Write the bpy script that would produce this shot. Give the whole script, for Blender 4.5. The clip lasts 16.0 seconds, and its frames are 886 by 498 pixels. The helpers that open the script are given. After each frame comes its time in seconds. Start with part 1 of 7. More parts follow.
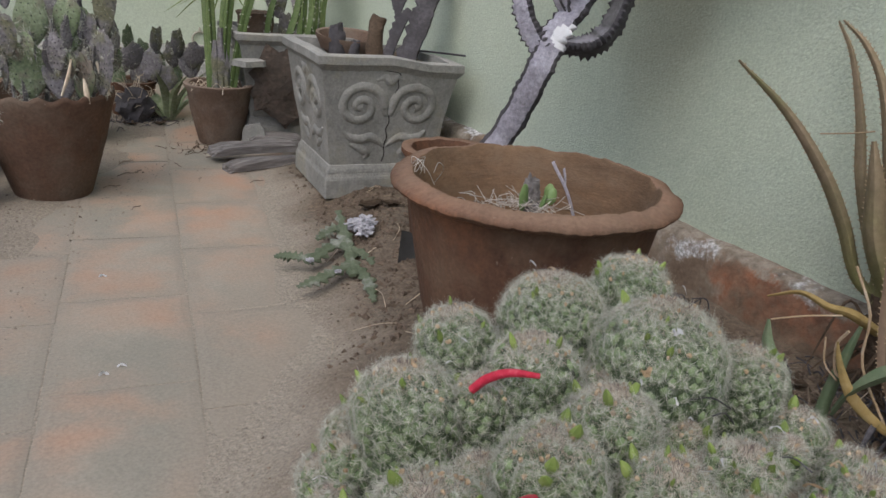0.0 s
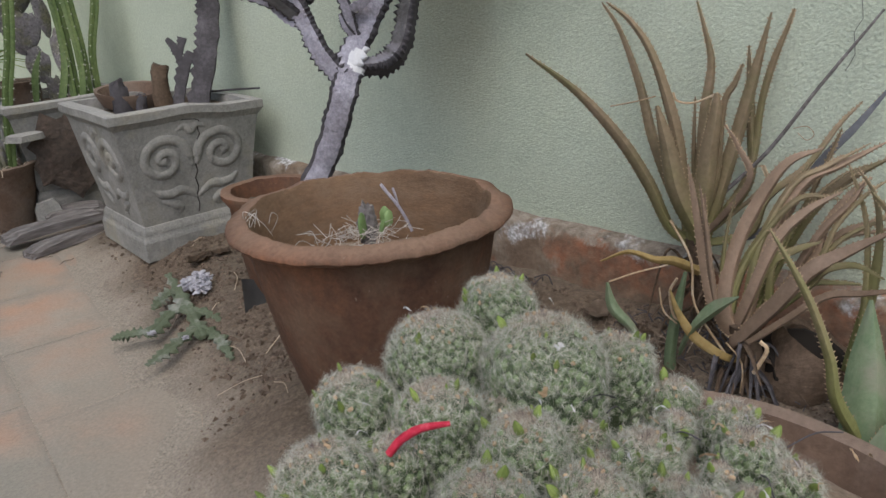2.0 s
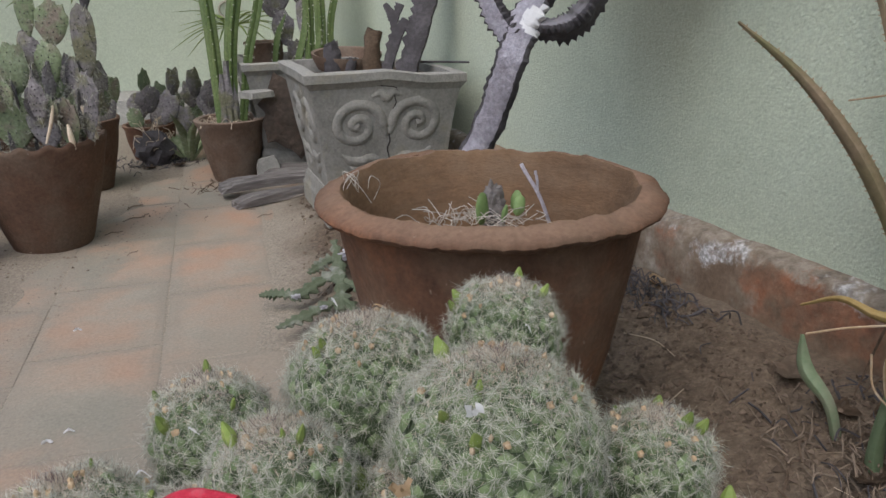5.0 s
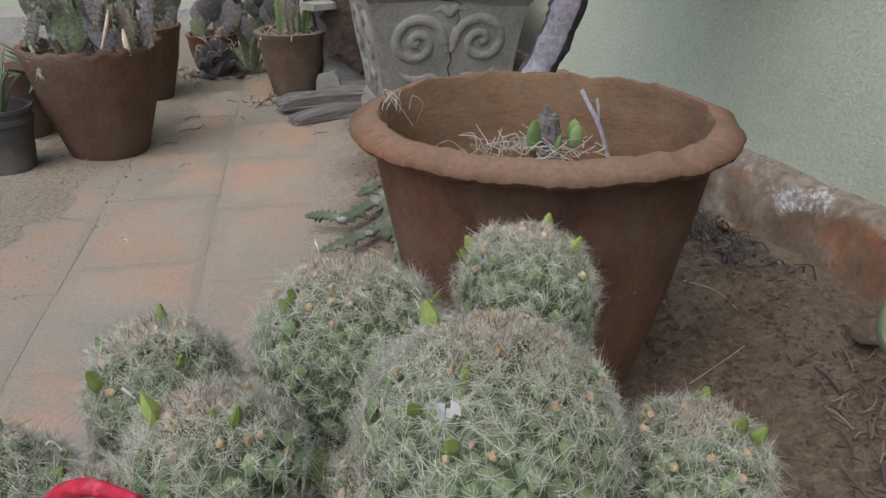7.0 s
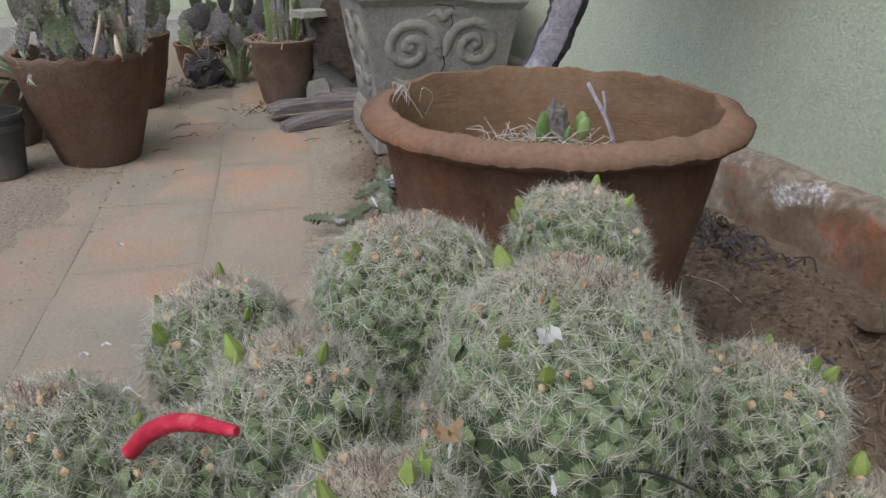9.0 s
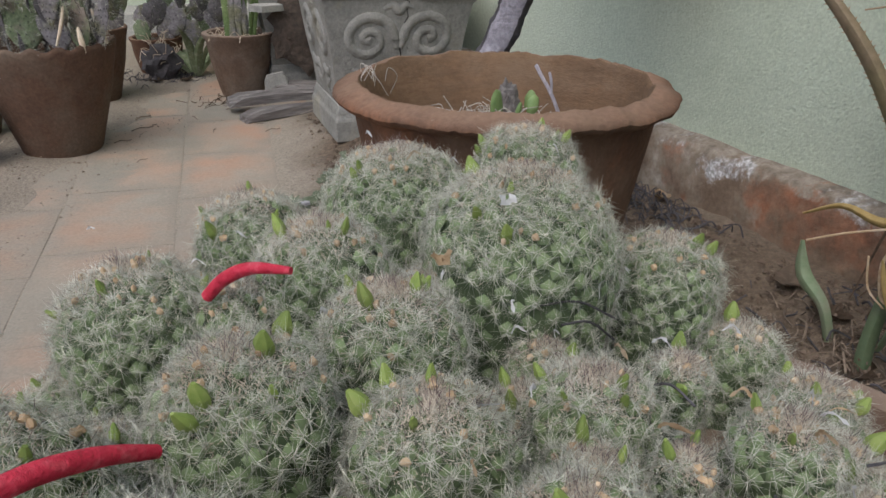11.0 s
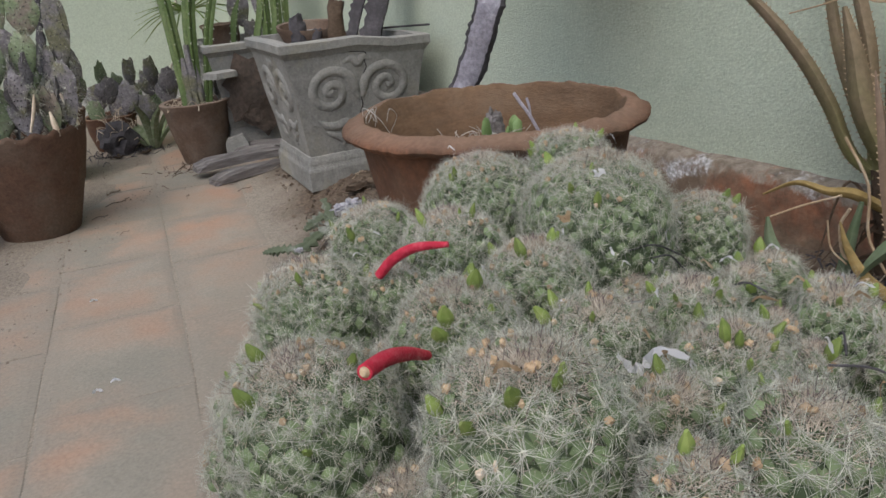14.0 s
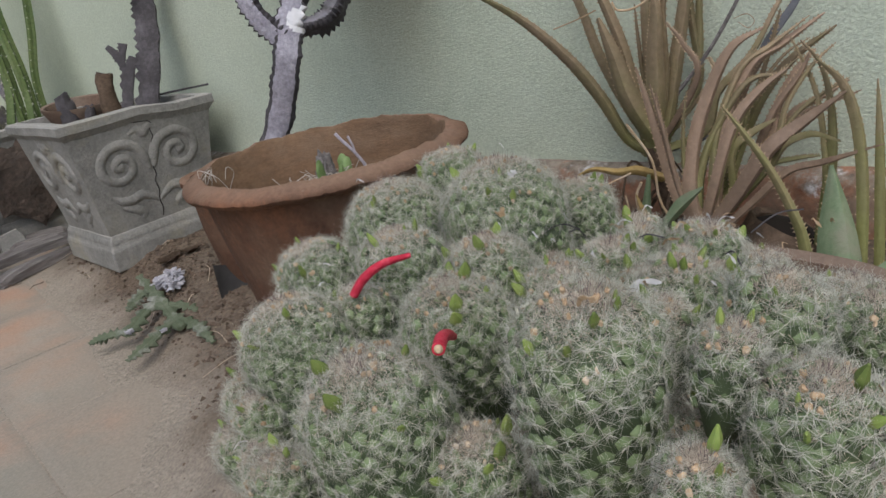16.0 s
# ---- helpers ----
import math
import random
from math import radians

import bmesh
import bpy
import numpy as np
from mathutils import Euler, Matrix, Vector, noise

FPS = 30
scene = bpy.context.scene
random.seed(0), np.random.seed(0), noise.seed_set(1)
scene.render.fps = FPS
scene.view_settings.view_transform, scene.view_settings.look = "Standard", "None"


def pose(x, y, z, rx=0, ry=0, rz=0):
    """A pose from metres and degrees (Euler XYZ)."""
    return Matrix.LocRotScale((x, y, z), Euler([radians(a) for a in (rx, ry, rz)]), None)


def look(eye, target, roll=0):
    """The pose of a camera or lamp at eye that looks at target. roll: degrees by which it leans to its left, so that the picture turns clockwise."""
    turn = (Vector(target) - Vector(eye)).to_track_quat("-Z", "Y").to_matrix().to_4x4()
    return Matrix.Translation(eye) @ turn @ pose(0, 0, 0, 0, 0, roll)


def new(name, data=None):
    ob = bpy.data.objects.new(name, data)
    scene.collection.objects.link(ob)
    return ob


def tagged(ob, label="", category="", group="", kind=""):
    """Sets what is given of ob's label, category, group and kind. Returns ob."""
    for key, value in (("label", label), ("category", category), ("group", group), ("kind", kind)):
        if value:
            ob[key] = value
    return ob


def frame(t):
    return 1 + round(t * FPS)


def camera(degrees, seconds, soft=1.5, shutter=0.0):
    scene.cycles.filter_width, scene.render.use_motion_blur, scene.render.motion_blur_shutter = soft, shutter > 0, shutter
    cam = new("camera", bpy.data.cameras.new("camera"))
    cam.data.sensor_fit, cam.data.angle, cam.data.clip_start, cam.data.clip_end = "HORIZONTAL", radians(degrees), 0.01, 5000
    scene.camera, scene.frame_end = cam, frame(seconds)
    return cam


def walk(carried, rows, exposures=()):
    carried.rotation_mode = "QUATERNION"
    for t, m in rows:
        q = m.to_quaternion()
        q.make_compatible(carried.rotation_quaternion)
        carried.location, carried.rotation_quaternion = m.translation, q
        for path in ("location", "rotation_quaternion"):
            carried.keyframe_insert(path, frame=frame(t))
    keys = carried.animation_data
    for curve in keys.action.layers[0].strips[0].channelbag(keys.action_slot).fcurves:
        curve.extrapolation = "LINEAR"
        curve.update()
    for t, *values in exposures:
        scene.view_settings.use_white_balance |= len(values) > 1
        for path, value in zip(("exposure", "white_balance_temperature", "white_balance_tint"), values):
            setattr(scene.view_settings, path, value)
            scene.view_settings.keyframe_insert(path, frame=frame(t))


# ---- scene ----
cam = camera(60.0, 16.0)
PATH = [
    (0, (-0.546, -0.751, 0.58), (0.397, 0.863, -0.132), 5.1),
    (0.5, (-0.55, -0.738, 0.588), (0.582, 0.737, -0.15), -0.4),
    (1, (-0.561, -0.727, 0.605), (0.675, 0.673, -0.112), -3.7),
    (1.5, (-0.576, -0.719, 0.62), (0.717, 0.628, -0.098), -6.4),
    (2, (-0.565, -0.737, 0.614), (0.732, 0.614, -0.089), -3.9),
    (2.5, (-0.558, -0.767, 0.618), (0.614, 0.732, 0.001), -1.4),
    (3, (-0.546, -0.782, 0.617), (0.448, 0.862, 0.063), 0.7),
    (3.5, (-0.485, -0.79, 0.636), (0.426, 0.904, 0.086), 1.0),
    (4, (-0.418, -0.753, 0.639), (0.477, 0.947, 0.083), 2.2),
    (4.5, (-0.389, -0.711, 0.564), (0.405, 1.025, -0.031), 1.8),
    (5, (-0.355, -0.691, 0.536), (0.413, 1.032, -0.128), -1.4),
    (7.5, (-0.312, -0.642, 0.515), (0.257, 1.075, -0.338), 0.2),
    (8, (-0.321, -0.644, 0.509), (0.278, 1.074, -0.319), -1.1),
    (8.5, (-0.331, -0.638, 0.503), (0.274, 1.086, -0.311), -0.6),
    (11, (-0.381, -0.718, 0.501), (0.362, 0.952, -0.312), 0.5),
    (11.5, (-0.392, -0.728, 0.503), (0.34, 0.944, -0.314), 0.7),
    (12, (-0.403, -0.73, 0.503), (0.322, 0.946, -0.313), 0.4),
    (12.5, (-0.424, -0.738, 0.496), (0.327, 0.935, -0.304), -1.1),
    (13, (-0.44, -0.75, 0.492), (0.382, 0.906, -0.271), -2.5),
    (13.5, (-0.456, -0.756, 0.499), (0.376, 0.903, -0.245), -3.2),
    (14, (-0.483, -0.764, 0.509), (0.402, 0.882, -0.204), -5.3),
    (14.5, (-0.508, -0.768, 0.521), (0.487, 0.827, -0.159), -6.6),
    (15, (-0.547, -0.759, 0.526), (0.577, 0.745, -0.162), -6.2),
    (15.5, (-0.588, -0.753, 0.53), (0.651, 0.644, -0.186), -10.9),
    (16, (-0.58, -0.758, 0.526), (0.758, 0.558, -0.167), -11.4),
]
walk(cam, [(t, look(eye, target, roll)) for t, eye, target, roll in PATH], [(0, 0.09, 5900, 10), (3, 0.09, 5900, 10), (5, 0.13, 5900, 10), (7.5, 0.18, 5900, 10), (8.5, 0.18, 5900, 10), (11, 0.2, 5900, 10), (12.5, 0.14, 5900, 10), (16, 0.07, 5900, 10)])


# ---- light ----
world = bpy.data.worlds.new("sky")
scene.world = world
world.use_nodes = True
wn = world.node_tree
sky = wn.nodes.new("ShaderNodeTexSky")
sky.sky_type, sky.sun_disc = "NISHITA", False
sky.sun_elevation, sky.sun_rotation = radians(55), radians(232)
sky.air_density, sky.dust_density = 1.0, 4.0
wn.links.new(sky.outputs["Color"], wn.nodes["Background"].inputs["Color"])
wn.nodes["Background"].inputs["Strength"].default_value = 0.15
sun = new("sun", bpy.data.lights.new("sun", "SUN"))
sun.data.energy, sun.data.angle, sun.data.color = 1.15, radians(60), (1.0, 0.95, 0.88)
sun.matrix_basis = look((-1.45, -1.15, 2.8), (0, 0, 0))


# ---- materials ----
def shader(name, base, rough=0.8, metal=0.0):
    m = bpy.data.materials.new(name)
    m.use_nodes = True
    b = m.node_tree.nodes["Principled BSDF"]
    b.inputs["Base Color"].default_value = (*base, 1)
    b.inputs["Roughness"].default_value = rough
    b.inputs["Metallic"].default_value = metal
    b.inputs["Specular IOR Level"].default_value = 0.25
    return m


def noise_node(t, co, scale, detail=8.0, rough=0.62, which="Fac"):
    n = t.nodes.new("ShaderNodeTexNoise")
    n.inputs["Scale"].default_value, n.inputs["Detail"].default_value, n.inputs["Roughness"].default_value = scale, detail, rough
    t.links.new(co, n.inputs["Vector"])
    return n.outputs[which]


def ramp_node(t, fac, stops, lo=0.3, hi=0.7):
    r = t.nodes.new("ShaderNodeValToRGB")
    e = r.color_ramp.elements
    while len(e) < len(stops):
        e.new(0.5)
    for n, c in enumerate(stops):
        e[n].position = lo + (hi - lo) * n / max(1, len(stops) - 1)
        e[n].color = (*c, 1) if len(c) == 3 else c
    t.links.new(fac, r.inputs["Fac"])
    return r.outputs["Color"]


def blend_node(t, fac, a, b):
    m = t.nodes.new("ShaderNodeMix")
    m.data_type = "RGBA"
    if isinstance(fac, float):
        m.inputs["Factor"].default_value = fac
    else:
        t.links.new(fac, m.inputs["Factor"])
    for socket, v in ((m.inputs[6], a), (m.inputs[7], b)):
        if isinstance(v, tuple):
            socket.default_value = (*v, 1)
        else:
            t.links.new(v, socket)
    return m.outputs[2]


def layered(name, stops, scale=8.0, fine=90.0, rough=0.85, bump=0.3, bump_scale=120.0, mottle=0.35, vary=0.0, island=0.0, dust=None, dust_at=(0.5, 0.65), dust_scale=4.0, lift=0.004, where="Object", top_tone=None, stretch=None, bump_detail=8.0, specks=None):
    """Colour stops spread by a large noise broken up by a fine one, blotches of dust over it, and fine relief."""
    m = shader(name, stops[0], rough)
    t = m.node_tree
    b = t.nodes["Principled BSDF"]
    if where == "World":
        co = t.nodes.new("ShaderNodeNewGeometry").outputs["Position"]
    else:
        co = t.nodes.new("ShaderNodeTexCoord").outputs["Object"]
    if stretch:
        mp = t.nodes.new("ShaderNodeMapping")
        mp.inputs["Scale"].default_value = stretch
        t.links.new(co, mp.inputs["Vector"])
        co = mp.outputs["Vector"]
    mix = t.nodes.new("ShaderNodeMix")
    mix.data_type = "FLOAT"
    mix.inputs["Factor"].default_value = mottle
    t.links.new(noise_node(t, co, scale), mix.inputs[2])
    t.links.new(noise_node(t, co, fine), mix.inputs[3])
    out = ramp_node(t, mix.outputs[0], stops)
    if dust:
        out = blend_node(t, ramp_node(t, noise_node(t, co, dust_scale, 6), [(0, 0, 0), (1, 1, 1)], *dust_at), out, dust)
    if specks:
        out = blend_node(t, ramp_node(t, noise_node(t, co, 95, 2), [(0, 0, 0), (0.7, 0.7, 0.7)], 0.71, 0.78), out, specks)
    # upward faces are blended towards a second, mostly paler colour
    if top_tone:
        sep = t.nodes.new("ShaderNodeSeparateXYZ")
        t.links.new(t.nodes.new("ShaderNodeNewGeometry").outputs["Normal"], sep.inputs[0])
        out = blend_node(t, ramp_node(t, sep.outputs["Z"], [(0, 0, 0), (0.7, 0.7, 0.7)], 0.55, 0.95), out, top_tone)
    if vary or island:
        hsv = t.nodes.new("ShaderNodeHueSaturation")
        src = t.nodes.new("ShaderNodeObjectInfo").outputs["Random"] if vary else t.nodes.new("ShaderNodeNewGeometry").outputs["Random Per Island"]
        rng = t.nodes.new("ShaderNodeMapRange")
        amount = vary or island
        rng.inputs["To Min"].default_value, rng.inputs["To Max"].default_value = 1 - amount, 1 + amount
        t.links.new(src, rng.inputs["Value"])
        t.links.new(rng.outputs["Result"], hsv.inputs["Value"])
        t.links.new(out, hsv.inputs["Color"])
        out = hsv.outputs["Color"]
    t.links.new(out, b.inputs["Base Color"])
    if bump:
        bn = t.nodes.new("ShaderNodeBump")
        bn.inputs["Strength"].default_value, bn.inputs["Distance"].default_value = bump, lift
        t.links.new(noise_node(t, co, bump_scale, bump_detail), bn.inputs["Height"])
        t.links.new(bn.outputs["Normal"], b.inputs["Normal"])
    return m


TERRA = layered("terracotta", [(0.05, 0.03, 0.021), (0.112, 0.058, 0.034), (0.235, 0.105, 0.052)], 4.5, 60, 0.92, 0.5, 110, 0.3, dust=(0.15, 0.1, 0.065), dust_at=(0.48, 0.68), dust_scale=7, top_tone=(0.235, 0.15, 0.1), specks=(0.26, 0.2, 0.155))
TERRA_OLD = layered("weathered_terracotta", [(0.09, 0.06, 0.043), (0.135, 0.09, 0.062), (0.185, 0.125, 0.088)], 7, 80, 0.95, 0.5, 120, dust=(0.18, 0.138, 0.105), dust_at=(0.42, 0.62), dust_scale=8, top_tone=(0.22, 0.165, 0.125))
INSIDE = layered("dusty_clay", [(0.08, 0.05, 0.029), (0.155, 0.096, 0.054), (0.26, 0.165, 0.098)], 5, 70, 0.95, 0.5, 110, 0.25, dust=(0.175, 0.12, 0.076), dust_at=(0.46, 0.7), dust_scale=9, stretch=(1.0, 1.0, 3.5))
CLAY = layered("dark_clay", [(0.07, 0.042, 0.028), (0.108, 0.062, 0.04), (0.155, 0.088, 0.055)], 6, 70, 0.92, 0.5, 110, 0.3, dust=(0.13, 0.095, 0.068), dust_at=(0.44, 0.66), dust_scale=8, top_tone=(0.25, 0.165, 0.115), specks=(0.2, 0.16, 0.125))
CEMENT = layered("grey_cement", [(0.15, 0.145, 0.13), (0.25, 0.242, 0.218), (0.35, 0.335, 0.3)], 8, 90, 0.94, 0.8, 170, dust=(0.3, 0.275, 0.2), dust_at=(0.55, 0.72), dust_scale=6, top_tone=(0.36, 0.345, 0.31))
WALL = layered("green_plaster", [(0.43, 0.475, 0.36), (0.505, 0.555, 0.43), (0.555, 0.6, 0.475)], 1.6, 30, 0.92, 0.75, 240, mottle=0.25, lift=0.004, bump_detail=4.0)
LEDGE = layered("ledge", [(0.1, 0.1, 0.09), (0.2, 0.2, 0.18)], 8, 60, 0.95, 0.4, 90)
SOIL = layered("soil", [(0.062, 0.046, 0.032), (0.124, 0.092, 0.063), (0.21, 0.16, 0.113)], 9, 80, 0.97, 1.0, 75, 0.6, dust=(0.19, 0.145, 0.105), dust_at=(0.55, 0.8), lift=0.008)



def dusty_margin(m):
    """Pale dust over the soil where the mesh's own dust value says so."""
    t = m.node_tree
    b = t.nodes["Principled BSDF"]
    at = t.nodes.new("ShaderNodeAttribute")
    at.attribute_name = "dust"
    old = b.inputs["Base Color"].links[0].from_socket
    t.links.new(blend_node(t, at.outputs["Fac"], old, (0.308, 0.264, 0.206)), b.inputs["Base Color"])


dusty_margin(SOIL)
POT_SOIL = layered("pale_pot_soil", [(0.18, 0.135, 0.09), (0.25, 0.19, 0.135), (0.32, 0.25, 0.185)], 12, 90, 0.97, 0.8, 120, 0.5)
CLOD = layered("clods", [(0.075, 0.054, 0.038), (0.12, 0.088, 0.063), (0.19, 0.145, 0.108)], 20, 150, 0.97, 0.3, 200, island=0.35)
DRY_CLOD = layered("dry_clods", [(0.22, 0.178, 0.136), (0.26, 0.212, 0.163), (0.31, 0.255, 0.2)], 20, 150, 0.97, 0.3, 200, island=0.15)
TILE = layered("paving_tile", [(0.32, 0.226, 0.162), (0.362, 0.235, 0.162), (0.4, 0.247, 0.168)], 3, 40, 0.88, 0.3, 160, 0.25, vary=0.07, dust=(0.306, 0.268, 0.212), dust_at=(0.36, 0.62), dust_scale=5.0, where="World")


def drifted_dust(m):
    """Dust swept over the tiles' outer edges, thick beside the bed and on the far side of the path."""
    t = m.node_tree
    b = t.nodes["Principled BSDF"]
    co = t.nodes.new("ShaderNodeNewGeometry").outputs["Position"]
    sep = t.nodes.new("ShaderNodeSeparateXYZ")
    t.links.new(co, sep.inputs[0])

    def sum_of(a, ka, c, kc):
        n = t.nodes.new("ShaderNodeMath")
        n.operation = "MULTIPLY_ADD"
        t.links.new(a, n.inputs[0])
        n.inputs[1].default_value = ka
        n2 = t.nodes.new("ShaderNodeMath")
        n2.operation = "MULTIPLY"
        t.links.new(c, n2.inputs[0])
        n2.inputs[1].default_value = kc
        t.links.new(n2.outputs[0], n.inputs[2])
        return n.outputs[0]

    rough = noise_node(t, co, 4.5, 7)
    to_bed = sum_of(sum_of(sep.outputs["X"], 1.0, sep.outputs["Y"], -0.43), 1.0, rough, 0.3)
    to_far = sum_of(sum_of(sep.outputs["X"], -1.0, sep.outputs["Y"], 0.42), 1.0, rough, 0.3)
    col = b.inputs["Base Color"].links[0].from_socket
    col = blend_node(t, span(t, noise_node(t, co, 2.6, 5), 0.46, 0.62), col, (0.25, 0.228, 0.182))
    ob = t.nodes.new("ShaderNodeSeparateXYZ")
    t.links.new(t.nodes.new("ShaderNodeTexCoord").outputs["Object"], ob.inputs[0])
    far = []
    for axis, half in (("X", 0.0985), ("Y", 0.1435)):
        n = t.nodes.new("ShaderNodeMath")
        n.operation = "ABSOLUTE"
        t.links.new(ob.outputs[axis], n.inputs[0])
        s = t.nodes.new("ShaderNodeMath")
        s.operation = "SUBTRACT"
        t.links.new(n.outputs[0], s.inputs[0])
        s.inputs[1].default_value = half
        far.append(s.outputs[0])
    edge = t.nodes.new("ShaderNodeMath")
    edge.operation = "MAXIMUM"
    t.links.new(far[0], edge.inputs[0])
    t.links.new(far[1], edge.inputs[1])
    col = blend_node(t, span(t, sum_of(edge.outputs[0], 1.0, noise_node(t, co, 9, 6), 0.14), 0.02, 0.09), col, (0.266, 0.232, 0.184))
    col = blend_node(t, span(t, to_bed, -0.36, -0.16), col, (0.285, 0.242, 0.188))
    col = blend_node(t, span(t, to_far, 1.0, 1.14), col, (0.27, 0.23, 0.178))
    t.links.new(col, b.inputs["Base Color"])


def span(t, value, lo, hi):
    n = t.nodes.new("ShaderNodeMapRange")
    n.interpolation_type = "SMOOTHSTEP"
    n.inputs["From Min"].default_value, n.inputs["From Max"].default_value = lo, hi
    t.links.new(value, n.inputs["Value"])
    return n.outputs["Result"]


drifted_dust(TILE)
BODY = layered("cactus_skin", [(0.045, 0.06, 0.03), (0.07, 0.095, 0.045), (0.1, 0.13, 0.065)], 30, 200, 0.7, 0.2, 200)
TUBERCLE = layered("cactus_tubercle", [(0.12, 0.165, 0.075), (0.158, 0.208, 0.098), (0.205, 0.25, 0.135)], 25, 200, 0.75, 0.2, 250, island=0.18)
SPINE = layered("white_spine", [(0.38, 0.39, 0.31), (0.5, 0.495, 0.405), (0.64, 0.615, 0.53)], 40, 300, 0.75, 0.0, island=0.35)
CROWN = layered("crown_spine", [(0.29, 0.235, 0.175), (0.47, 0.405, 0.315), (0.63, 0.575, 0.475)], 60, 300, 0.8, 0.0, island=0.35)
THORN = layered("brown_thorn", [(0.1, 0.07, 0.065), (0.18, 0.13, 0.12)], 60, 300, 0.7, 0.0, island=0.4)
BUD = layered("green_bud", [(0.12, 0.17, 0.04), (0.19, 0.25, 0.06), (0.27, 0.3, 0.1)], 120, 300, 0.6, 0.2, 300, vary=0.3)
DRY = layered("dry_scrap", [(0.3, 0.19, 0.1), (0.45, 0.33, 0.2), (0.6, 0.52, 0.4)], 40, 200, 0.9, 0.3, 200, vary=0.3)
PAPER = layered("bleached_scrap", [(0.6, 0.59, 0.58), (0.8, 0.79, 0.78)], 40, 200, 0.9, 0.3, 200)
RED = layered("red_fruit", [(0.36, 0.014, 0.03), (0.5, 0.026, 0.055), (0.6, 0.12, 0.14)], 160, 500, 0.5, 0.6, 260, specks=(0.6, 0.35, 0.33))
# the paler upward sides of BARK and OLD_STEM are daylight put into the colour
BARK = layered("grey_stem", [(0.16, 0.148, 0.16), (0.31, 0.29, 0.32), (0.46, 0.44, 0.48)], 16, 110, 0.92, 0.9, 130, 0.45, dust=(0.5, 0.48, 0.53), dust_at=(0.48, 0.7), dust_scale=14, top_tone=(0.5, 0.48, 0.53))
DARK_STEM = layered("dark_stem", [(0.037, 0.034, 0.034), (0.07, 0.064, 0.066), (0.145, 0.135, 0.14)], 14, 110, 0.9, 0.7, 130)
OLD_STEM = layered("old_grey_stem", [(0.075, 0.07, 0.066), (0.13, 0.124, 0.12), (0.22, 0.21, 0.21)], 14, 110, 0.9, 0.8, 130, top_tone=(0.36, 0.34, 0.37))
GREEN_STEM = layered("green_stem", [(0.06, 0.08, 0.038), (0.095, 0.12, 0.06), (0.15, 0.17, 0.1)], 16, 110, 0.6, 0.3, 120, dust=(0.2, 0.2, 0.13), dust_at=(0.55, 0.75))
CUT_GREEN = layered("cutting_green", [(0.06, 0.078, 0.042), (0.1, 0.118, 0.07), (0.17, 0.185, 0.13)], 22, 130, 0.7, 0.4, 130, dust=(0.3, 0.3, 0.26), dust_at=(0.52, 0.68), dust_scale=18)
COLUMN = layered("column_green", [(0.055, 0.085, 0.026), (0.092, 0.13, 0.042), (0.15, 0.178, 0.068)], 7, 90, 0.55, 0.2, 120)
PAD = layered("pad_green", [(0.105, 0.135, 0.068), (0.165, 0.2, 0.11), (0.25, 0.28, 0.19)], 9, 110, 0.75, 0.6, 120, vary=0.25, dust=(0.18, 0.15, 0.118), dust_at=(0.5, 0.64), dust_scale=16)
PAD_GREY = layered("pad_grey", [(0.115, 0.105, 0.1), (0.19, 0.174, 0.174), (0.29, 0.268, 0.275)], 12, 110, 0.85, 0.7, 120, vary=0.25, dust=(0.16, 0.155, 0.095), dust_at=(0.48, 0.62), dust_scale=16)
ALOE = layered("brown_aloe", [(0.15, 0.122, 0.066), (0.22, 0.168, 0.1), (0.31, 0.228, 0.15)], 9, 120, 0.6, 0.45, 90, vary=0.25, dust=(0.17, 0.17, 0.07), dust_at=(0.53, 0.71), dust_scale=7)
ALOE_GREY = layered("slate_grey_aloe", [(0.08, 0.085, 0.09), (0.13, 0.135, 0.145), (0.2, 0.2, 0.21)], 9, 120, 0.6, 0.4, 90)
ALOE_RED = layered("red_brown_aloe", [(0.15, 0.106, 0.07), (0.218, 0.153, 0.102), (0.31, 0.22, 0.155)], 9, 120, 0.55, 0.35, 90, vary=0.2)
TOOTH = layered("leaf_tooth", [(0.3, 0.21, 0.12), (0.44, 0.34, 0.22)], 30, 200, 0.8, 0.0)
ALOE_GREEN = layered("grey_green_aloe", [(0.09, 0.13, 0.068), (0.135, 0.18, 0.098), (0.2, 0.24, 0.145)], 12, 120, 0.55, 0.4, 90, vary=0.2, dust=(0.2, 0.2, 0.14), dust_at=(0.5, 0.7), dust_scale=16)
STRIPED = layered("striped_leaf", [(0.12, 0.16, 0.07), (0.2, 0.235, 0.13), (0.36, 0.37, 0.27)], 60, 160, 0.6, 0.3, 90, vary=0.2)
FRESH = layered("fresh_pad", [(0.1, 0.16, 0.055), (0.15, 0.22, 0.08), (0.2, 0.27, 0.11)], 30, 160, 0.5, 0.2, 120, vary=0.15)
YELLOW = layered("yellowed_leaf", [(0.2, 0.15, 0.06), (0.3, 0.21, 0.075), (0.36, 0.27, 0.12)], 30, 120, 0.7, 0.5, 90)
YUCCA = layered("strap_leaf", [(0.13, 0.19, 0.045), (0.21, 0.28, 0.07), (0.3, 0.36, 0.11)], 8, 90, 0.5, 0.1, 90, vary=0.2)


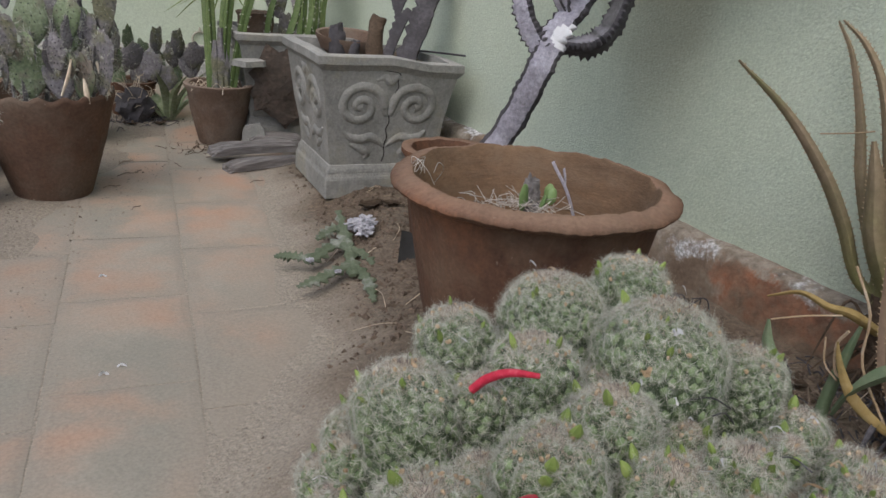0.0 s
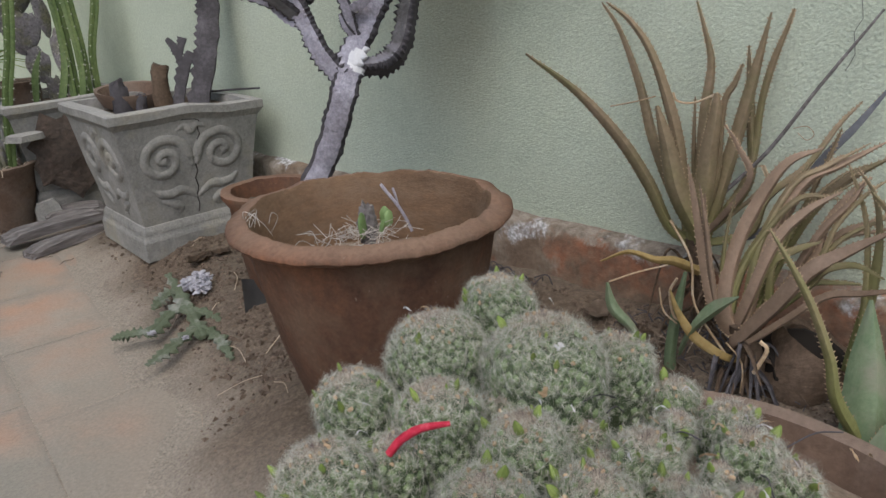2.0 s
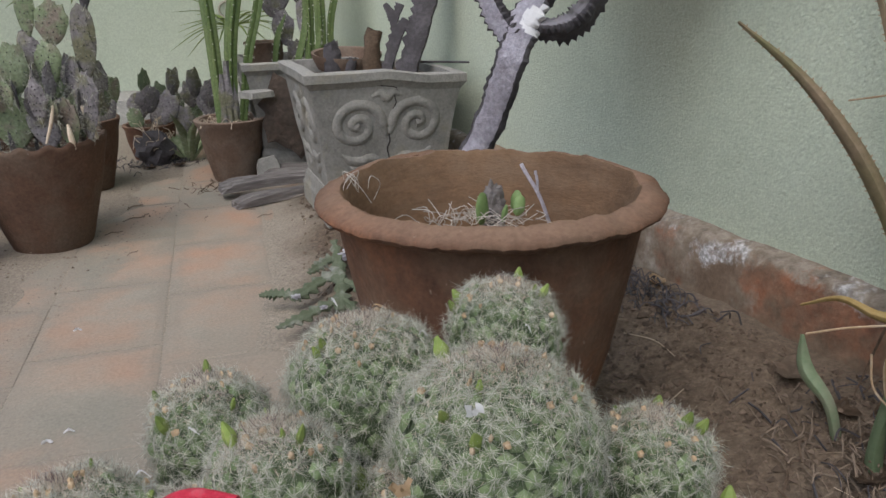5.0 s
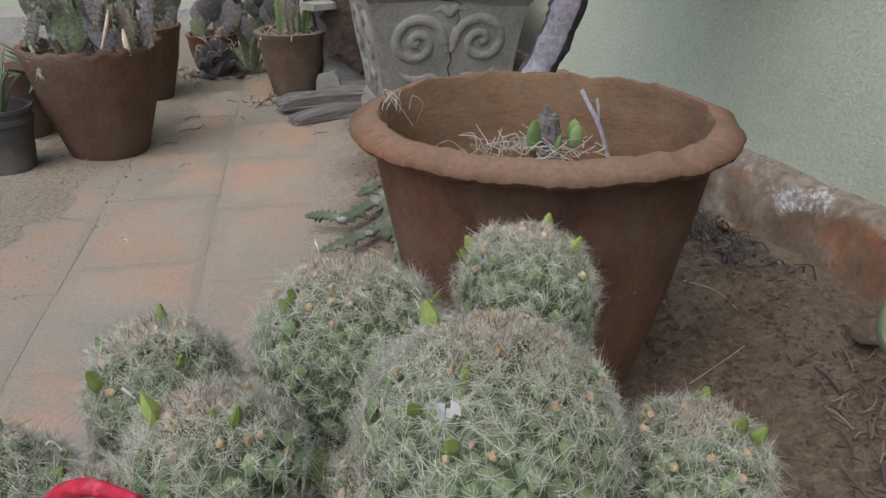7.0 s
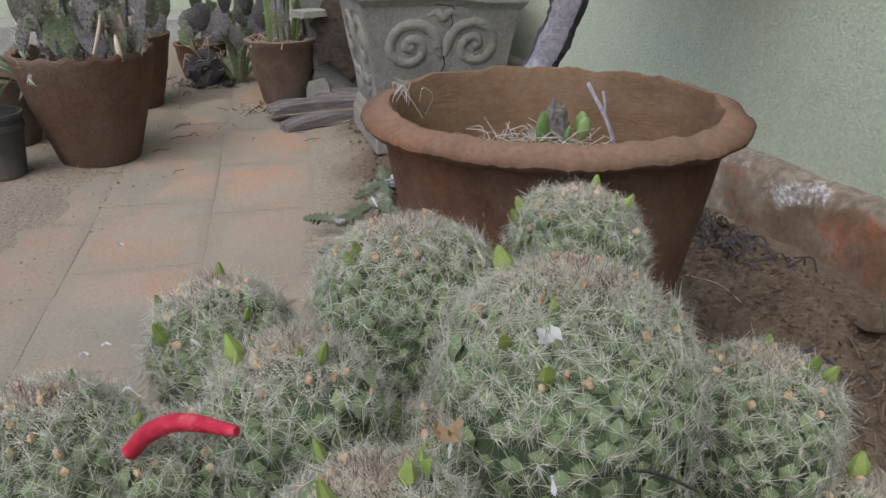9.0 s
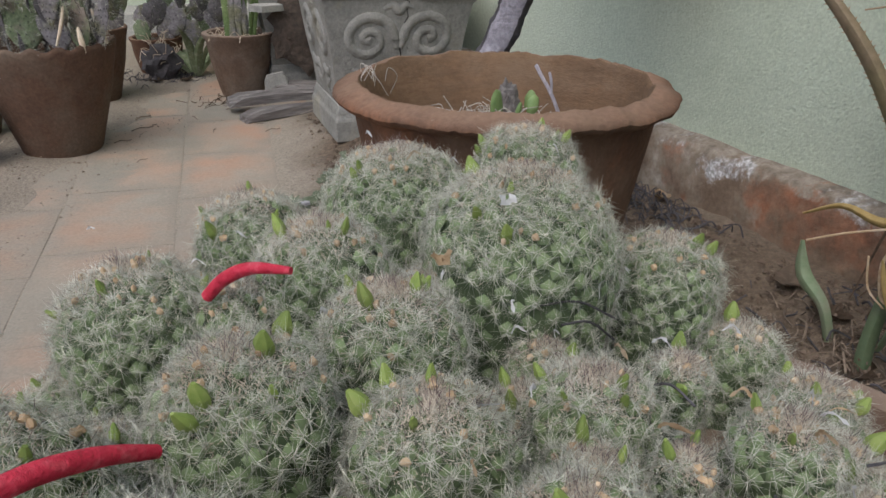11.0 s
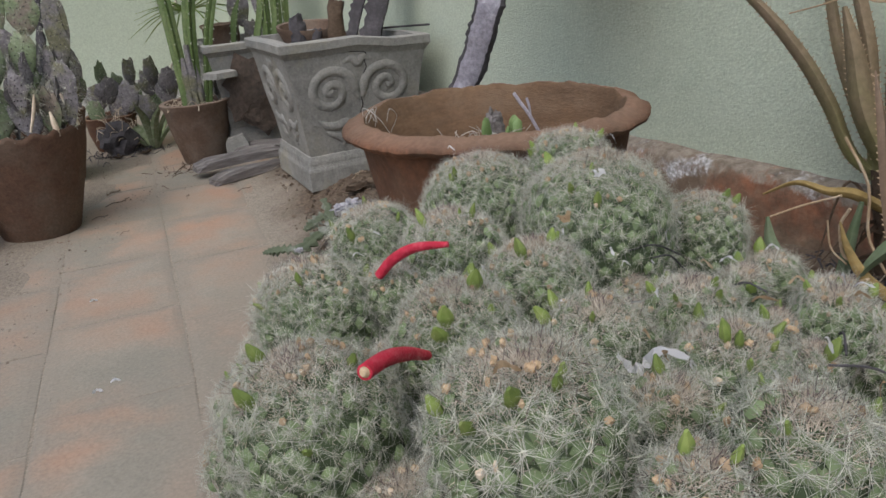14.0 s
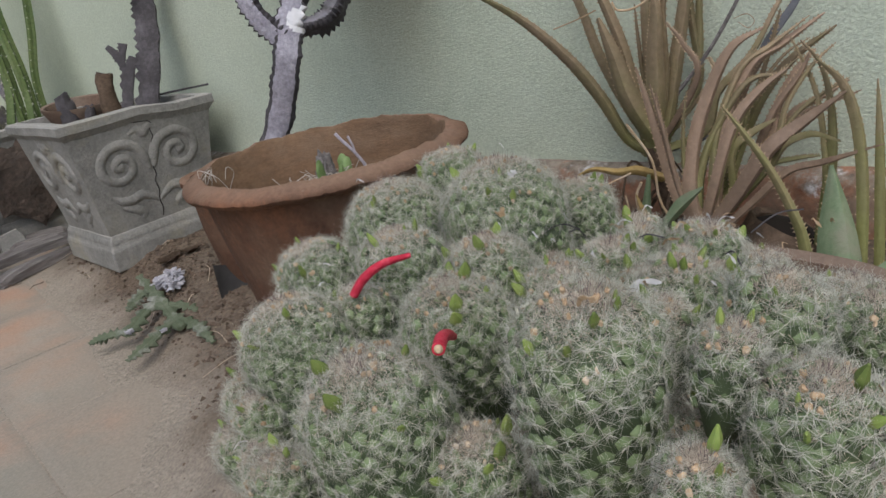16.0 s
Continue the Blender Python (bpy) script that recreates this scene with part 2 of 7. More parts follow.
def green_foot(m, tint):
    """Living green at the foot of each leaf, dying off upwards."""
    t = m.node_tree
    b = t.nodes["Principled BSDF"]
    co = t.nodes.new("ShaderNodeNewGeometry").outputs["Position"]
    sep = t.nodes.new("ShaderNodeSeparateXYZ")
    t.links.new(co, sep.inputs[0])
    add = t.nodes.new("ShaderNodeMath")
    add.operation = "MULTIPLY_ADD"
    t.links.new(noise_node(t, co, 14, 4), add.inputs[0])
    add.inputs[1].default_value = 0.25
    t.links.new(sep.outputs["Z"], add.inputs[2])
    n = t.nodes.new("ShaderNodeMapRange")
    n.inputs["From Min"].default_value, n.inputs["From Max"].default_value = 0.3, 0.48
    t.links.new(add.outputs[0], n.inputs["Value"])
    t.links.new(blend_node(t, n.outputs["Result"], tint, b.inputs["Base Color"].links[0].from_socket), b.inputs["Base Color"])


green_foot(ALOE, (0.175, 0.175, 0.062))
STRAW = layered("straw", [(0.36, 0.28, 0.19), (0.5, 0.41, 0.3), (0.62, 0.55, 0.44)], 30, 200, 0.9, 0.0, island=0.3)
ROOT = layered("bleached_root", [(0.24, 0.2, 0.16), (0.42, 0.38, 0.33), (0.6, 0.57, 0.52)], 30, 200, 0.9, 0.0, island=0.4)
WOOD = layered("grey_wood", [(0.06, 0.053, 0.048), (0.18, 0.163, 0.15), (0.36, 0.335, 0.315)], 22, 140, 0.95, 1.0, 80, 0.5, lift=0.008, stretch=(0.12, 1, 1))
HUSK = layered("brown_husk", [(0.055, 0.038, 0.025), (0.105, 0.073, 0.048), (0.18, 0.13, 0.09)], 10, 120, 0.9, 1.0, 80, stretch=(0.12, 1.0, 1.0))
FLAKE = layered("litter", [(0.1, 0.075, 0.055), (0.17, 0.13, 0.095), (0.28, 0.22, 0.165)], 30, 150, 0.95, 0.3, 200, island=0.4)
SCAR = layered("bleached_flesh", [(0.22, 0.215, 0.235), (0.38, 0.37, 0.39), (0.58, 0.57, 0.58)], 60, 200, 0.9, 0.6, 160)
RUBBLE = layered("broken_fill", [(0.045, 0.038, 0.032), (0.085, 0.066, 0.052), (0.15, 0.11, 0.085)], 14, 90, 0.97, 1.0, 60, 0.5, lift=0.01)
HOLE = shader("dark_inside", (0.02, 0.016, 0.013), 1.0)
PLASTIC = layered("black_plastic", [(0.05, 0.048, 0.046), (0.085, 0.08, 0.075)], 6, 60, 0.6, 0.2, 80, dust=(0.2, 0.17, 0.14), dust_at=(0.5, 0.75))
CREAM = layered("cream_ring", [(0.32, 0.3, 0.24), (0.43, 0.4, 0.32)], 20, 90, 0.9, 0.4, 120)


def plinth_paint():
    """Red oxide paint worn off to grey render, with a crust of white lime near the upper edge."""
    m = shader("red_plinth", (0.3, 0.14, 0.08), 0.93)
    t = m.node_tree
    co = t.nodes.new("ShaderNodeNewGeometry").outputs["Position"]
    red = ramp_node(t, noise_node(t, co, 14), [(0.13, 0.068, 0.042), (0.28, 0.13, 0.072), (0.36, 0.2, 0.13)])
    grey = ramp_node(t, noise_node(t, co, 30), [(0.15, 0.122, 0.09), (0.28, 0.24, 0.185), (0.44, 0.4, 0.34)])
    place = t.nodes.new("ShaderNodeSeparateXYZ")
    t.links.new(co, place.inputs[0])
    mud = ramp_node(t, noise_node(t, co, 22), [(0.11, 0.078, 0.052), (0.235, 0.172, 0.12)])
    worn = t.nodes.new("ShaderNodeMath")
    worn.operation = "MULTIPLY_ADD"
    t.links.new(place.outputs["Y"], worn.inputs[0])
    worn.inputs[1].default_value = 0.8
    t.links.new(noise_node(t, co, 5.5, 6), worn.inputs[2])
    col = blend_node(t, ramp_node(t, worn.outputs[0], [(0, 0, 0), (1, 1, 1)], 0.56, 0.63), red, grey)
    col = blend_node(t, ramp_node(t, noise_node(t, co, 8, 6), [(0, 0, 0), (1, 1, 1)], 0.42, 0.57), col, mud)
    sep = t.nodes.new("ShaderNodeSeparateXYZ")
    t.links.new(co, sep.inputs[0])
    add = t.nodes.new("ShaderNodeMath")
    add.operation = "MULTIPLY_ADD"
    t.links.new(noise_node(t, co, 9, 8, 0.7), add.inputs[0])
    add.inputs[1].default_value = 0.2
    t.links.new(sep.outputs["Z"], add.inputs[2])
    lime = ramp_node(t, noise_node(t, co, 120), [(0.24, 0.23, 0.21), (0.42, 0.41, 0.4), (0.74, 0.73, 0.73)], 0.4, 0.62)
    bare = ramp_node(t, noise_node(t, co, 60), [(0.13, 0.105, 0.08), (0.24, 0.2, 0.155), (0.33, 0.29, 0.235)])
    crust = blend_node(t, ramp_node(t, noise_node(t, co, 6, 7), [(0, 0, 0), (1, 1, 1)], 0.51, 0.57), bare, lime)
    col = blend_node(t, ramp_node(t, add.outputs[0], [(0, 0, 0), (1, 1, 1)], 0.27, 0.286), col, crust)
    b = t.nodes["Principled BSDF"]
    t.links.new(col, b.inputs["Base Color"])
    bn = t.nodes.new("ShaderNodeBump")
    bn.inputs["Strength"].default_value, bn.inputs["Distance"].default_value = 0.7, 0.006
    t.links.new(noise_node(t, co, 45, 10), bn.inputs["Height"])
    t.links.new(bn.outputs["Normal"], b.inputs["Normal"])
    return m


PLINTH = plinth_paint()


def stain_and_shade(m):
    """Broad brownish stain and painted-in shadow running down the plaster behind the tree cactus."""
    t = m.node_tree
    b = t.nodes["Principled BSDF"]
    co = t.nodes.new("ShaderNodeNewGeometry").outputs["Position"]
    sep = t.nodes.new("ShaderNodeSeparateXYZ")
    t.links.new(co, sep.inputs[0])
    n = t.nodes.new("ShaderNodeMath")
    n.operation = "MULTIPLY_ADD"
    t.links.new(noise_node(t, co, 3.5, 6), n.inputs[0])
    n.inputs[1].default_value = 0.25
    t.links.new(sep.outputs["Y"], n.inputs[2])
    rise = span(t, n.outputs[0], 0.2, 0.31)
    fall = span(t, n.outputs[0], 0.52, 0.38)
    low = span(t, sep.outputs["Z"], 0.2, 0.5)
    both = t.nodes.new("ShaderNodeMath")
    both.operation = "MULTIPLY"
    t.links.new(rise, both.inputs[0])
    t.links.new(fall, both.inputs[1])
    part_ = t.nodes.new("ShaderNodeMath")
    part_.operation = "MULTIPLY"
    t.links.new(both.outputs[0], part_.inputs[0])
    t.links.new(low, part_.inputs[1])
    some = t.nodes.new("ShaderNodeMath")
    some.operation = "MULTIPLY"
    t.links.new(part_.outputs[0], some.inputs[0])
    some.inputs[1].default_value = 0.5
    t.links.new(blend_node(t, some.outputs[0], b.inputs["Base Color"].links[0].from_socket, (0.33, 0.315, 0.225)), b.inputs["Base Color"])


stain_and_shade(WALL)


def grained(m, scale, lo, hi):
    """Fine grain over the whole surface: its brightness flickers from speck to speck."""
    t = m.node_tree
    b = t.nodes["Principled BSDF"]
    co = t.nodes.new("ShaderNodeNewGeometry").outputs["Position"]
    rng = t.nodes.new("ShaderNodeMapRange")
    rng.inputs["From Min"].default_value, rng.inputs["From Max"].default_value = 0.32, 0.68
    rng.inputs["To Min"].default_value, rng.inputs["To Max"].default_value = lo, hi
    t.links.new(noise_node(t, co, scale, 3, 0.7), rng.inputs["Value"])
    hsv = t.nodes.new("ShaderNodeHueSaturation")
    t.links.new(rng.outputs["Result"], hsv.inputs["Value"])
    t.links.new(b.inputs["Base Color"].links[0].from_socket, hsv.inputs["Color"])
    t.links.new(hsv.outputs["Color"], b.inputs["Base Color"])


for surface, grain_scale, low, high in ((WALL, 170, 0.87, 1.11), (TILE, 200, 0.88, 1.11), (SOIL, 200, 0.78, 1.22), (CEMENT, 190, 0.88, 1.12), (TERRA, 190, 0.86, 1.14), (CLAY, 150, 0.83, 1.17), (TERRA_OLD, 150, 0.87, 1.13), (INSIDE, 190, 0.92, 1.08), (PLINTH, 150, 0.88, 1.12), (BARK, 200, 0.8, 1.18), (PAD, 150, 0.75, 1.25), (PAD_GREY, 150, 0.7, 1.3), (COLUMN, 150, 0.75, 1.25), (POT_SOIL, 200, 0.75, 1.25), (ALOE, 130, 0.9, 1.1), (ALOE_RED, 130, 0.92, 1.08), (HUSK, 130, 0.75, 1.25)):
    grained(surface, grain_scale, low, high)


# ---- mesh helpers ----
def part(name, bm, material, parent=None, label="", smooth=True):
    me = bpy.data.meshes.new(name)
    bm.to_mesh(me)
    bm.free()
    return mesh_part(name, me, material, parent, label, smooth)


def mesh_part(name, me, material, parent=None, label="", smooth=True):
    if smooth:
        me.shade_smooth()
        me.set_sharp_from_angle(angle=radians(44))
    for m in material if isinstance(material, (list, tuple)) else [material]:
        me.materials.append(m)
    ob = new(name, me)
    if parent is not None:
        ob.parent = parent
    if label:
        tagged(ob, label=label)
    return ob


def thing(name, at, label, category, group="", turn=0.0, kind=""):
    ob = new(name)
    ob.empty_display_size = 0.05
    ob.matrix_basis = pose(*at, 0, 0, turn)
    return tagged(ob, label, category, group, kind)


def box(bm, lo, hi):
    vs = [bm.verts.new((x, y, z)) for x in (lo[0], hi[0]) for y in (lo[1], hi[1]) for z in (lo[2], hi[2])]
    for f in ((0, 1, 3, 2), (4, 6, 7, 5), (0, 4, 5, 1), (2, 3, 7, 6), (0, 2, 6, 4), (1, 5, 7, 3)):
        bm.faces.new([vs[i] for i in f])
    return vs


def lathe(bm, profile, n=64, wob=None):
    """Revolve (radius, height) pairs; wob(angle, k) scales and lifts each ring. A zero radius closes it."""
    rings = []
    for k, (r, z) in enumerate(profile):
        if r <= 1e-6:
            rings.append([bm.verts.new((0, 0, z))])
            continue
        ring = []
        for i in range(n):
            a = 2 * math.pi * i / n
            s, dz = wob(a, k) if wob else (1, 0)
            ring.append(bm.verts.new((r * s * math.cos(a), r * s * math.sin(a), z + dz)))
        rings.append(ring)
    for a, b in zip(rings, rings[1:]):
        for i in range(n):
            j = (i + 1) % n
            if len(a) == 1:
                bm.faces.new((a[0], b[j], b[i]))
            elif len(b) == 1:
                bm.faces.new((a[i], a[j], b[0]))
            else:
                bm.faces.new((a[i], a[j], b[j], b[i]))


def step(a, b, v):
    u = min(1, max(0, (v - a) / (b - a)))
    return u * u * (3 - 2 * u)


def spline(pts, per=6):
    """Catmull-Rom through tuples of any length."""
    p = [np.array(q, float) for q in pts]
    p = [2 * p[0] - p[1]] + p + [2 * p[-1] - p[-2]]
    out = []
    for a, b, c, d in zip(p, p[1:], p[2:], p[3:]):
        for k in range(per):
            u = k / per
            out.append(0.5 * (2 * b + (c - a) * u + (2 * a - 5 * b + 4 * c - d) * u * u + (3 * b - a - 3 * c + d) * u**3))
    out.append(p[-2])
    return out


def frames(points, hint=None):
    """A tangent, side and normal at each point, turning as little as possible."""
    P = [Vector(q[:3]) for q in points]
    out, side = [], Vector(hint) if hint is not None else None
    for i in range(len(P)):
        tan = (P[min(i + 1, len(P) - 1)] - P[max(i - 1, 0)]).normalized()
        if side is None:
            side = tan.orthogonal()
        side = (side - tan * side.dot(tan)).normalized()
        out.append((P[i], tan, side, tan.cross(side)))
    return out


def tube(bm, pts, per=6, n=8, section=None, hint=None, cap=True):
    """A stem along points (x, y, z, radius); section(angle, k) scales the radius round and along it."""
    sp = spline(pts, per)
    rings = []
    for k, (q, (c, tan, side, nor)) in enumerate(zip(sp, frames(sp, hint))):
        r = max(q[3], 0.0004)
        ring = []
        for i in range(n):
            a = 2 * math.pi * i / n
            s = section(a, k) if section else 1
            ring.append(bm.verts.new(c + (side * math.cos(a) + nor * math.sin(a)) * r * s))
        rings.append(ring)
    for a, b in zip(rings, rings[1:]):
        for i in range(n):
            j = (i + 1) % n
            bm.faces.new((a[i], a[j], b[j], b[i]))
    if cap:
        bm.faces.new(rings[-1])
        bm.faces.new(list(reversed(rings[0])))
    return sp


def fallen(bm, pts, rad, n=5):
    """A thin twig."""
    tube(bm, [(*p, rad) for p in pts], 4, n)


def blob(bm, centre, size, seed=0, sub=2, rough=0.25, freq=1.6):
    """An uneven lump."""
    res = bmesh.ops.create_icosphere(bm, subdivisions=sub, radius=1)
    for v in res["verts"]:
        d = 1 + rough * noise.noise(v.co * freq + Vector((seed * 7.1, seed * 3.3, seed)))
        v.co = Vector(centre) + Vector((v.co.x * size[0] * d, v.co.y * size[1] * d, v.co.z * size[2] * d))


# ---- ground ----
EDGE = ((-3, -1.0), (-0.07, -0.4), (0.05, -0.32), (0.25, -0.15), (0.55, -0.09), (1.16, 0.04), (1.4, 0.2), (6, 0.3))


def bed_edge(y):
    """Where the soil bed meets the path."""
    for (y0, x0), (y1, x1) in zip(EDGE, EDGE[1:]):
        if y <= y1:
            return x0 + (x1 - x0) * max(0, (y - y0) / (y1 - y0))
    return EDGE[-1][1]


def lumps(x, y, s):
    return noise.noise(Vector((x * s, y * s, 0.7)))


def ground_height(x, y):
    e = bed_edge(y) + 0.03 * lumps(x, y, 9)
    bed = step(e - 0.02, e + 0.22, x)
    left = 1 - step(-1.02, -0.84, x - 0.42 * y + 0.09 * lumps(x, y, 5))
    h = -0.0007 + 0.0005 * lumps(x, y, 7) + 0.006 * step(e - 0.09, e + 0.04, x) + 0.052 * bed * (1 - step(1.2, 1.5, y)) + 0.0045 * left
    h += 0.044 * step(0.14, 0.37, x) * (1 - step(0.15, 0.45, y)) + 0.012 * step(0.18, 0.34, x) * (1 - step(-0.3, -0.12, y))
    near = 1 if x > -1.2 and y < 2 else 0
    return h + near * (bed * (0.006 * lumps(x, y, 14) + 0.003 * lumps(x, y, 45)) + left * (0.0025 * lumps(x, y, 9) + 0.0015 * lumps(x, y, 30)))


def ground_sheet():
    xs = sorted(set([-60, -20, -8, -4, -2.5, -1.7] + [round(-1.2 + 0.0125 * i, 4) for i in range(135)] + [0.6, 2, 8, 20, 60]))
    ys = sorted(set([-60, -20, -8, -4, -2, -1.3] + [round(-1.0 + 0.0125 * i, 4) for i in range(225)] + [round(1.83 + 0.05 * i, 3) for i in range(25)] + [3.4, 6, 20, 60]))
    bm = bmesh.new()
    g = [[bm.verts.new((x, y, ground_height(x, y) if abs(x) < 3 and abs(y) < 4 else -0.004)) for x in xs] for y in ys]
    for a, b in zip(g, g[1:]):
        for i in range(len(xs) - 1):
            bm.faces.new((a[i], a[i + 1], b[i + 1], b[i]))
    ob = part("ground", bm, SOIL)
    dust = ob.data.attributes.new("dust", "FLOAT", "POINT")
    for v in ob.data.vertices:
        x, y = v.co.x, v.co.y
        e = bed_edge(y) + 0.05 * lumps(x, y, 7) + 0.03 * lumps(x, y, 23)
        dust.data[v.index].value = min(1, max(0, 1 + 0.6 * (1 - step(-0.1, 0.3, y)) * (1 - step(-0.3, -0.05, x)) - 0.95 * step(e - 0.06, e + 0.13, x) + 0.25 * lumps(x, y, 5) - 0.25 * (1 - step(-0.9, -0.7, x - 0.42 * y + 0.1 * lumps(x, y, 6)))))
    return tagged(ob, "dusty brown soil with crumbs and dry scraps", "ground", kind="structure")


ground_sheet()


def scatter(name, count, seed, spot, size, material, label, category):
    """Loose crumbs on the ground, one object of stuff."""
    rnd = random.Random(seed)
    verts, faces = [], []
    base = [(1, 0, 0), (-0.5, 0.87, 0), (-0.5, -0.87, 0), (0, 0, 1), (0.1, 0.2, -0.9)]
    fs = [(0, 1, 3), (1, 2, 3), (2, 0, 3), (1, 0, 4), (2, 1, 4), (0, 2, 4)]
    for _ in range(count):
        x, y = spot(rnd)
        s = size * (0.3 + 1.2 * rnd.random() ** 3)
        a = rnd.random() * 6.28
        z = max(ground_height(x, y), 0.0) + 0.2 * s
        k = len(verts)
        for vx, vy, vz in base:
            j = 0.7 + 0.6 * rnd.random()
            verts.append((x + s * j * (vx * math.cos(a) - vy * math.sin(a)), y + s * j * (vx * math.sin(a) + vy * math.cos(a)), z + s * j * 0.7 * vz))
        faces += [tuple(k + i for i in f) for f in fs]
    me = bpy.data.meshes.new(name)
    me.from_pydata(verts, [], faces)
    return tagged(mesh_part(name, me, material, smooth=False), label, category, kind="stuff")


def bed_spot(r):
    while True:
        x, y = r.uniform(-0.5, 0.37), r.uniform(-0.5, 1.25)
        if x > bed_edge(y) + 0.02 + 0.12 * r.random() + (0.15 if y < 0.15 else 0) and x * x + y * y > 0.018:
            return x, y


def path_spot(r):
    y = r.uniform(-0.3, 2.4)
    return r.uniform(-0.75, bed_edge(y)), y


scatter("soil_crumbs", 10500, 3, bed_spot, 0.005, CLOD, "loose crumbs of dark soil in the planting bed", "soil crumbs")
scatter("path_grit", 900, 4, path_spot, 0.0015, DRY_CLOD, "scattered grit on the dusty path", "grit")


def litter_spot(r):
    """Where scraps gather: the bed's rim, the plinth, the feet of planters and pots."""
    k = r.random()
    if k < 0.3:
        y = r.uniform(-0.3, 1.2)
        return bed_edge(y) + 0.08 * abs(r.gauss(0, 1)), y
    if k < 0.55:
        return 0.375 - 0.05 * abs(r.gauss(0, 1)), r.uniform(-0.6, 0.9)
    if k < 0.8:
        return r.uniform(-0.35, 0.15), r.uniform(1.2, 1.9)
    x, y = r.gauss(-0.52, 0.1), r.gauss(1.1, 0.12)
    return x, y


scatter("leaf_litter", 1000, 5, litter_spot, 0.0024, FLAKE, "dark bits of leaf and bark littered on the ground", "litter")


def dirt_spot(r):
    y = r.uniform(0.2, 2.3)
    return 0.42 * y - 0.76 - 0.4 * r.random() ** 1.5, y


scatter("dirt_crumbs", 3600, 6, dirt_spot, 0.0023, DRY_CLOD, "crumbs of dry dirt beside the path", "soil crumbs")


# ---- walls ----
def wall_slab(name, lo, hi, material, label):
    bm = bmesh.new()
    box(bm, lo, hi)
    return tagged(part(name, bm, material, smooth=False), label, "wall", kind="structure")


wall_slab("wall_east", (0.43, -3.2, -0.1), (0.65, 2.95, 2.3), WALL, "pale green plastered wall with a stippled surface")
wall_slab("wall_north", (-4.5, 2.95, -0.1), (0.65, 3.15, 2.3), WALL, "pale green plastered wall behind the pots")


def plinth_strip(name, start, end, out, h, thick, material=None, label="peeling red plinth with a white limy upper edge"):
    """A worn skirting of painted render along a wall: its face leans back and its upper edge is ragged."""
    bm = bmesh.new()
    s, e, o = Vector(start), Vector(end), Vector(out)
    n = int((e - s).length / 0.02)
    rows = []
    for i in range(n + 1):
        c = s.lerp(e, i / n)
        w = 0.006 * noise.noise(c * 9) + 0.004 * noise.noise(c * 31)
        zt = h + 0.5 * w
        prof = [(thick * 1.35 + w, -0.05), (thick * 1.25 + w, 0.3 * h), (thick * 1.1 + w, 0.6 * h), (thick + w, 0.93 * zt), (thick * 0.75 + w, zt), (-0.005, zt + 0.008)]
        rows.append([bm.verts.new(c + o * d + Vector((0, 0, z))) for d, z in prof])
    for a, b in zip(rows, rows[1:]):
        for k in range(len(a) - 1):
            bm.faces.new((a[k], a[k + 1], b[k + 1], b[k]))
    bmesh.ops.recalc_face_normals(bm, faces=bm.faces)
    return tagged(part(name, bm, material or PLINTH), label, "plinth", kind="structure")


plinth_strip("baseboard_east", (0.432, -3, 0), (0.432, 2.6, 0), (-1, 0, 0), 0.186, 0.033)
plinth_strip("baseboard_north", (0.43, 2.952, 0), (-4.4, 2.952, 0), (0, -1, 0), 0.1, 0.2, CEMENT, "grey cement skirting along the far wall")
bm = bmesh.new()
box(bm, (-4.5, 2.9, 0.655), (0.43, 2.952, 0.672))
tagged(part("ledge_trim", bm, LEDGE, smooth=False), "thin dark ledge along the wall", "ledge", kind="structure")
bm = bmesh.new()
for seed, pts in ((1, [(0.4298, -0.43, 0.56), (0.4298, -0.424, 0.54), (0.4298, -0.427, 0.52), (0.4298, -0.419, 0.505), (0.4298, -0.423, 0.48), (0.4298, -0.414, 0.46)]), (2, [(0.4298, -0.46, 0.62), (0.4298, -0.452, 0.605), (0.4298, -0.449, 0.59), (0.4298, -0.437, 0.578), (0.4298, -0.43, 0.56)])):
    tube(bm, [(*p, 0.0005) for p in pts], 2, 4)
tagged(part("wall_crack", bm, LEDGE), "hairline crack in the plaster", "crack", kind="structure")


bm = bmesh.new()
for k, (y, z) in enumerate(((-0.31, 0.62), (-0.28, 0.66), (-0.335, 0.6))):
    blob(bm, (0.429, y, z), (0.002, 0.003 + 0.001 * k, 0.0035), k, 1, 0.4)
tagged(part("wall_stain", bm, LEDGE), "small dark chips in the plaster", "chip", kind="structure")


def wall_ring(z, x):
    """A small round ornament hung on the far wall."""
    ob = thing("wall_ring", (x, 2.948, z), "cream ring ornament hung on the green wall", "ornament", "ornaments on the wall")
    bm = bmesh.new()
    for i in range(28):
        a = 2 * math.pi * i / 28
        for j in range(8):
            b = 2 * math.pi * j / 8
            r = 0.034 + 0.0055 * math.cos(b)
            bm.verts.new((r * math.cos(a), -0.008 + 0.0055 * math.sin(b), r * math.sin(a)))
    bm.verts.ensure_lookup_table()
    for i in range(28):
        for j in range(8):
            bm.faces.new([bm.verts[(i + u) % 28 * 8 + (j + w) % 8] for u, w in ((0, 0), (1, 0), (1, 1), (0, 1))])
    part("rim", bm, CREAM, ob)
    bm = bmesh.new()
    tube(bm, [(0, -0.004, 0.034, 0.005), (0, -0.009, 0.043, 0.006), (0, -0.002, 0.05, 0.004)], 4, 8)
    part("hook", bm, CREAM, ob)


wall_ring(0.43, 0.245)
wall_ring(0.132, 0.232)


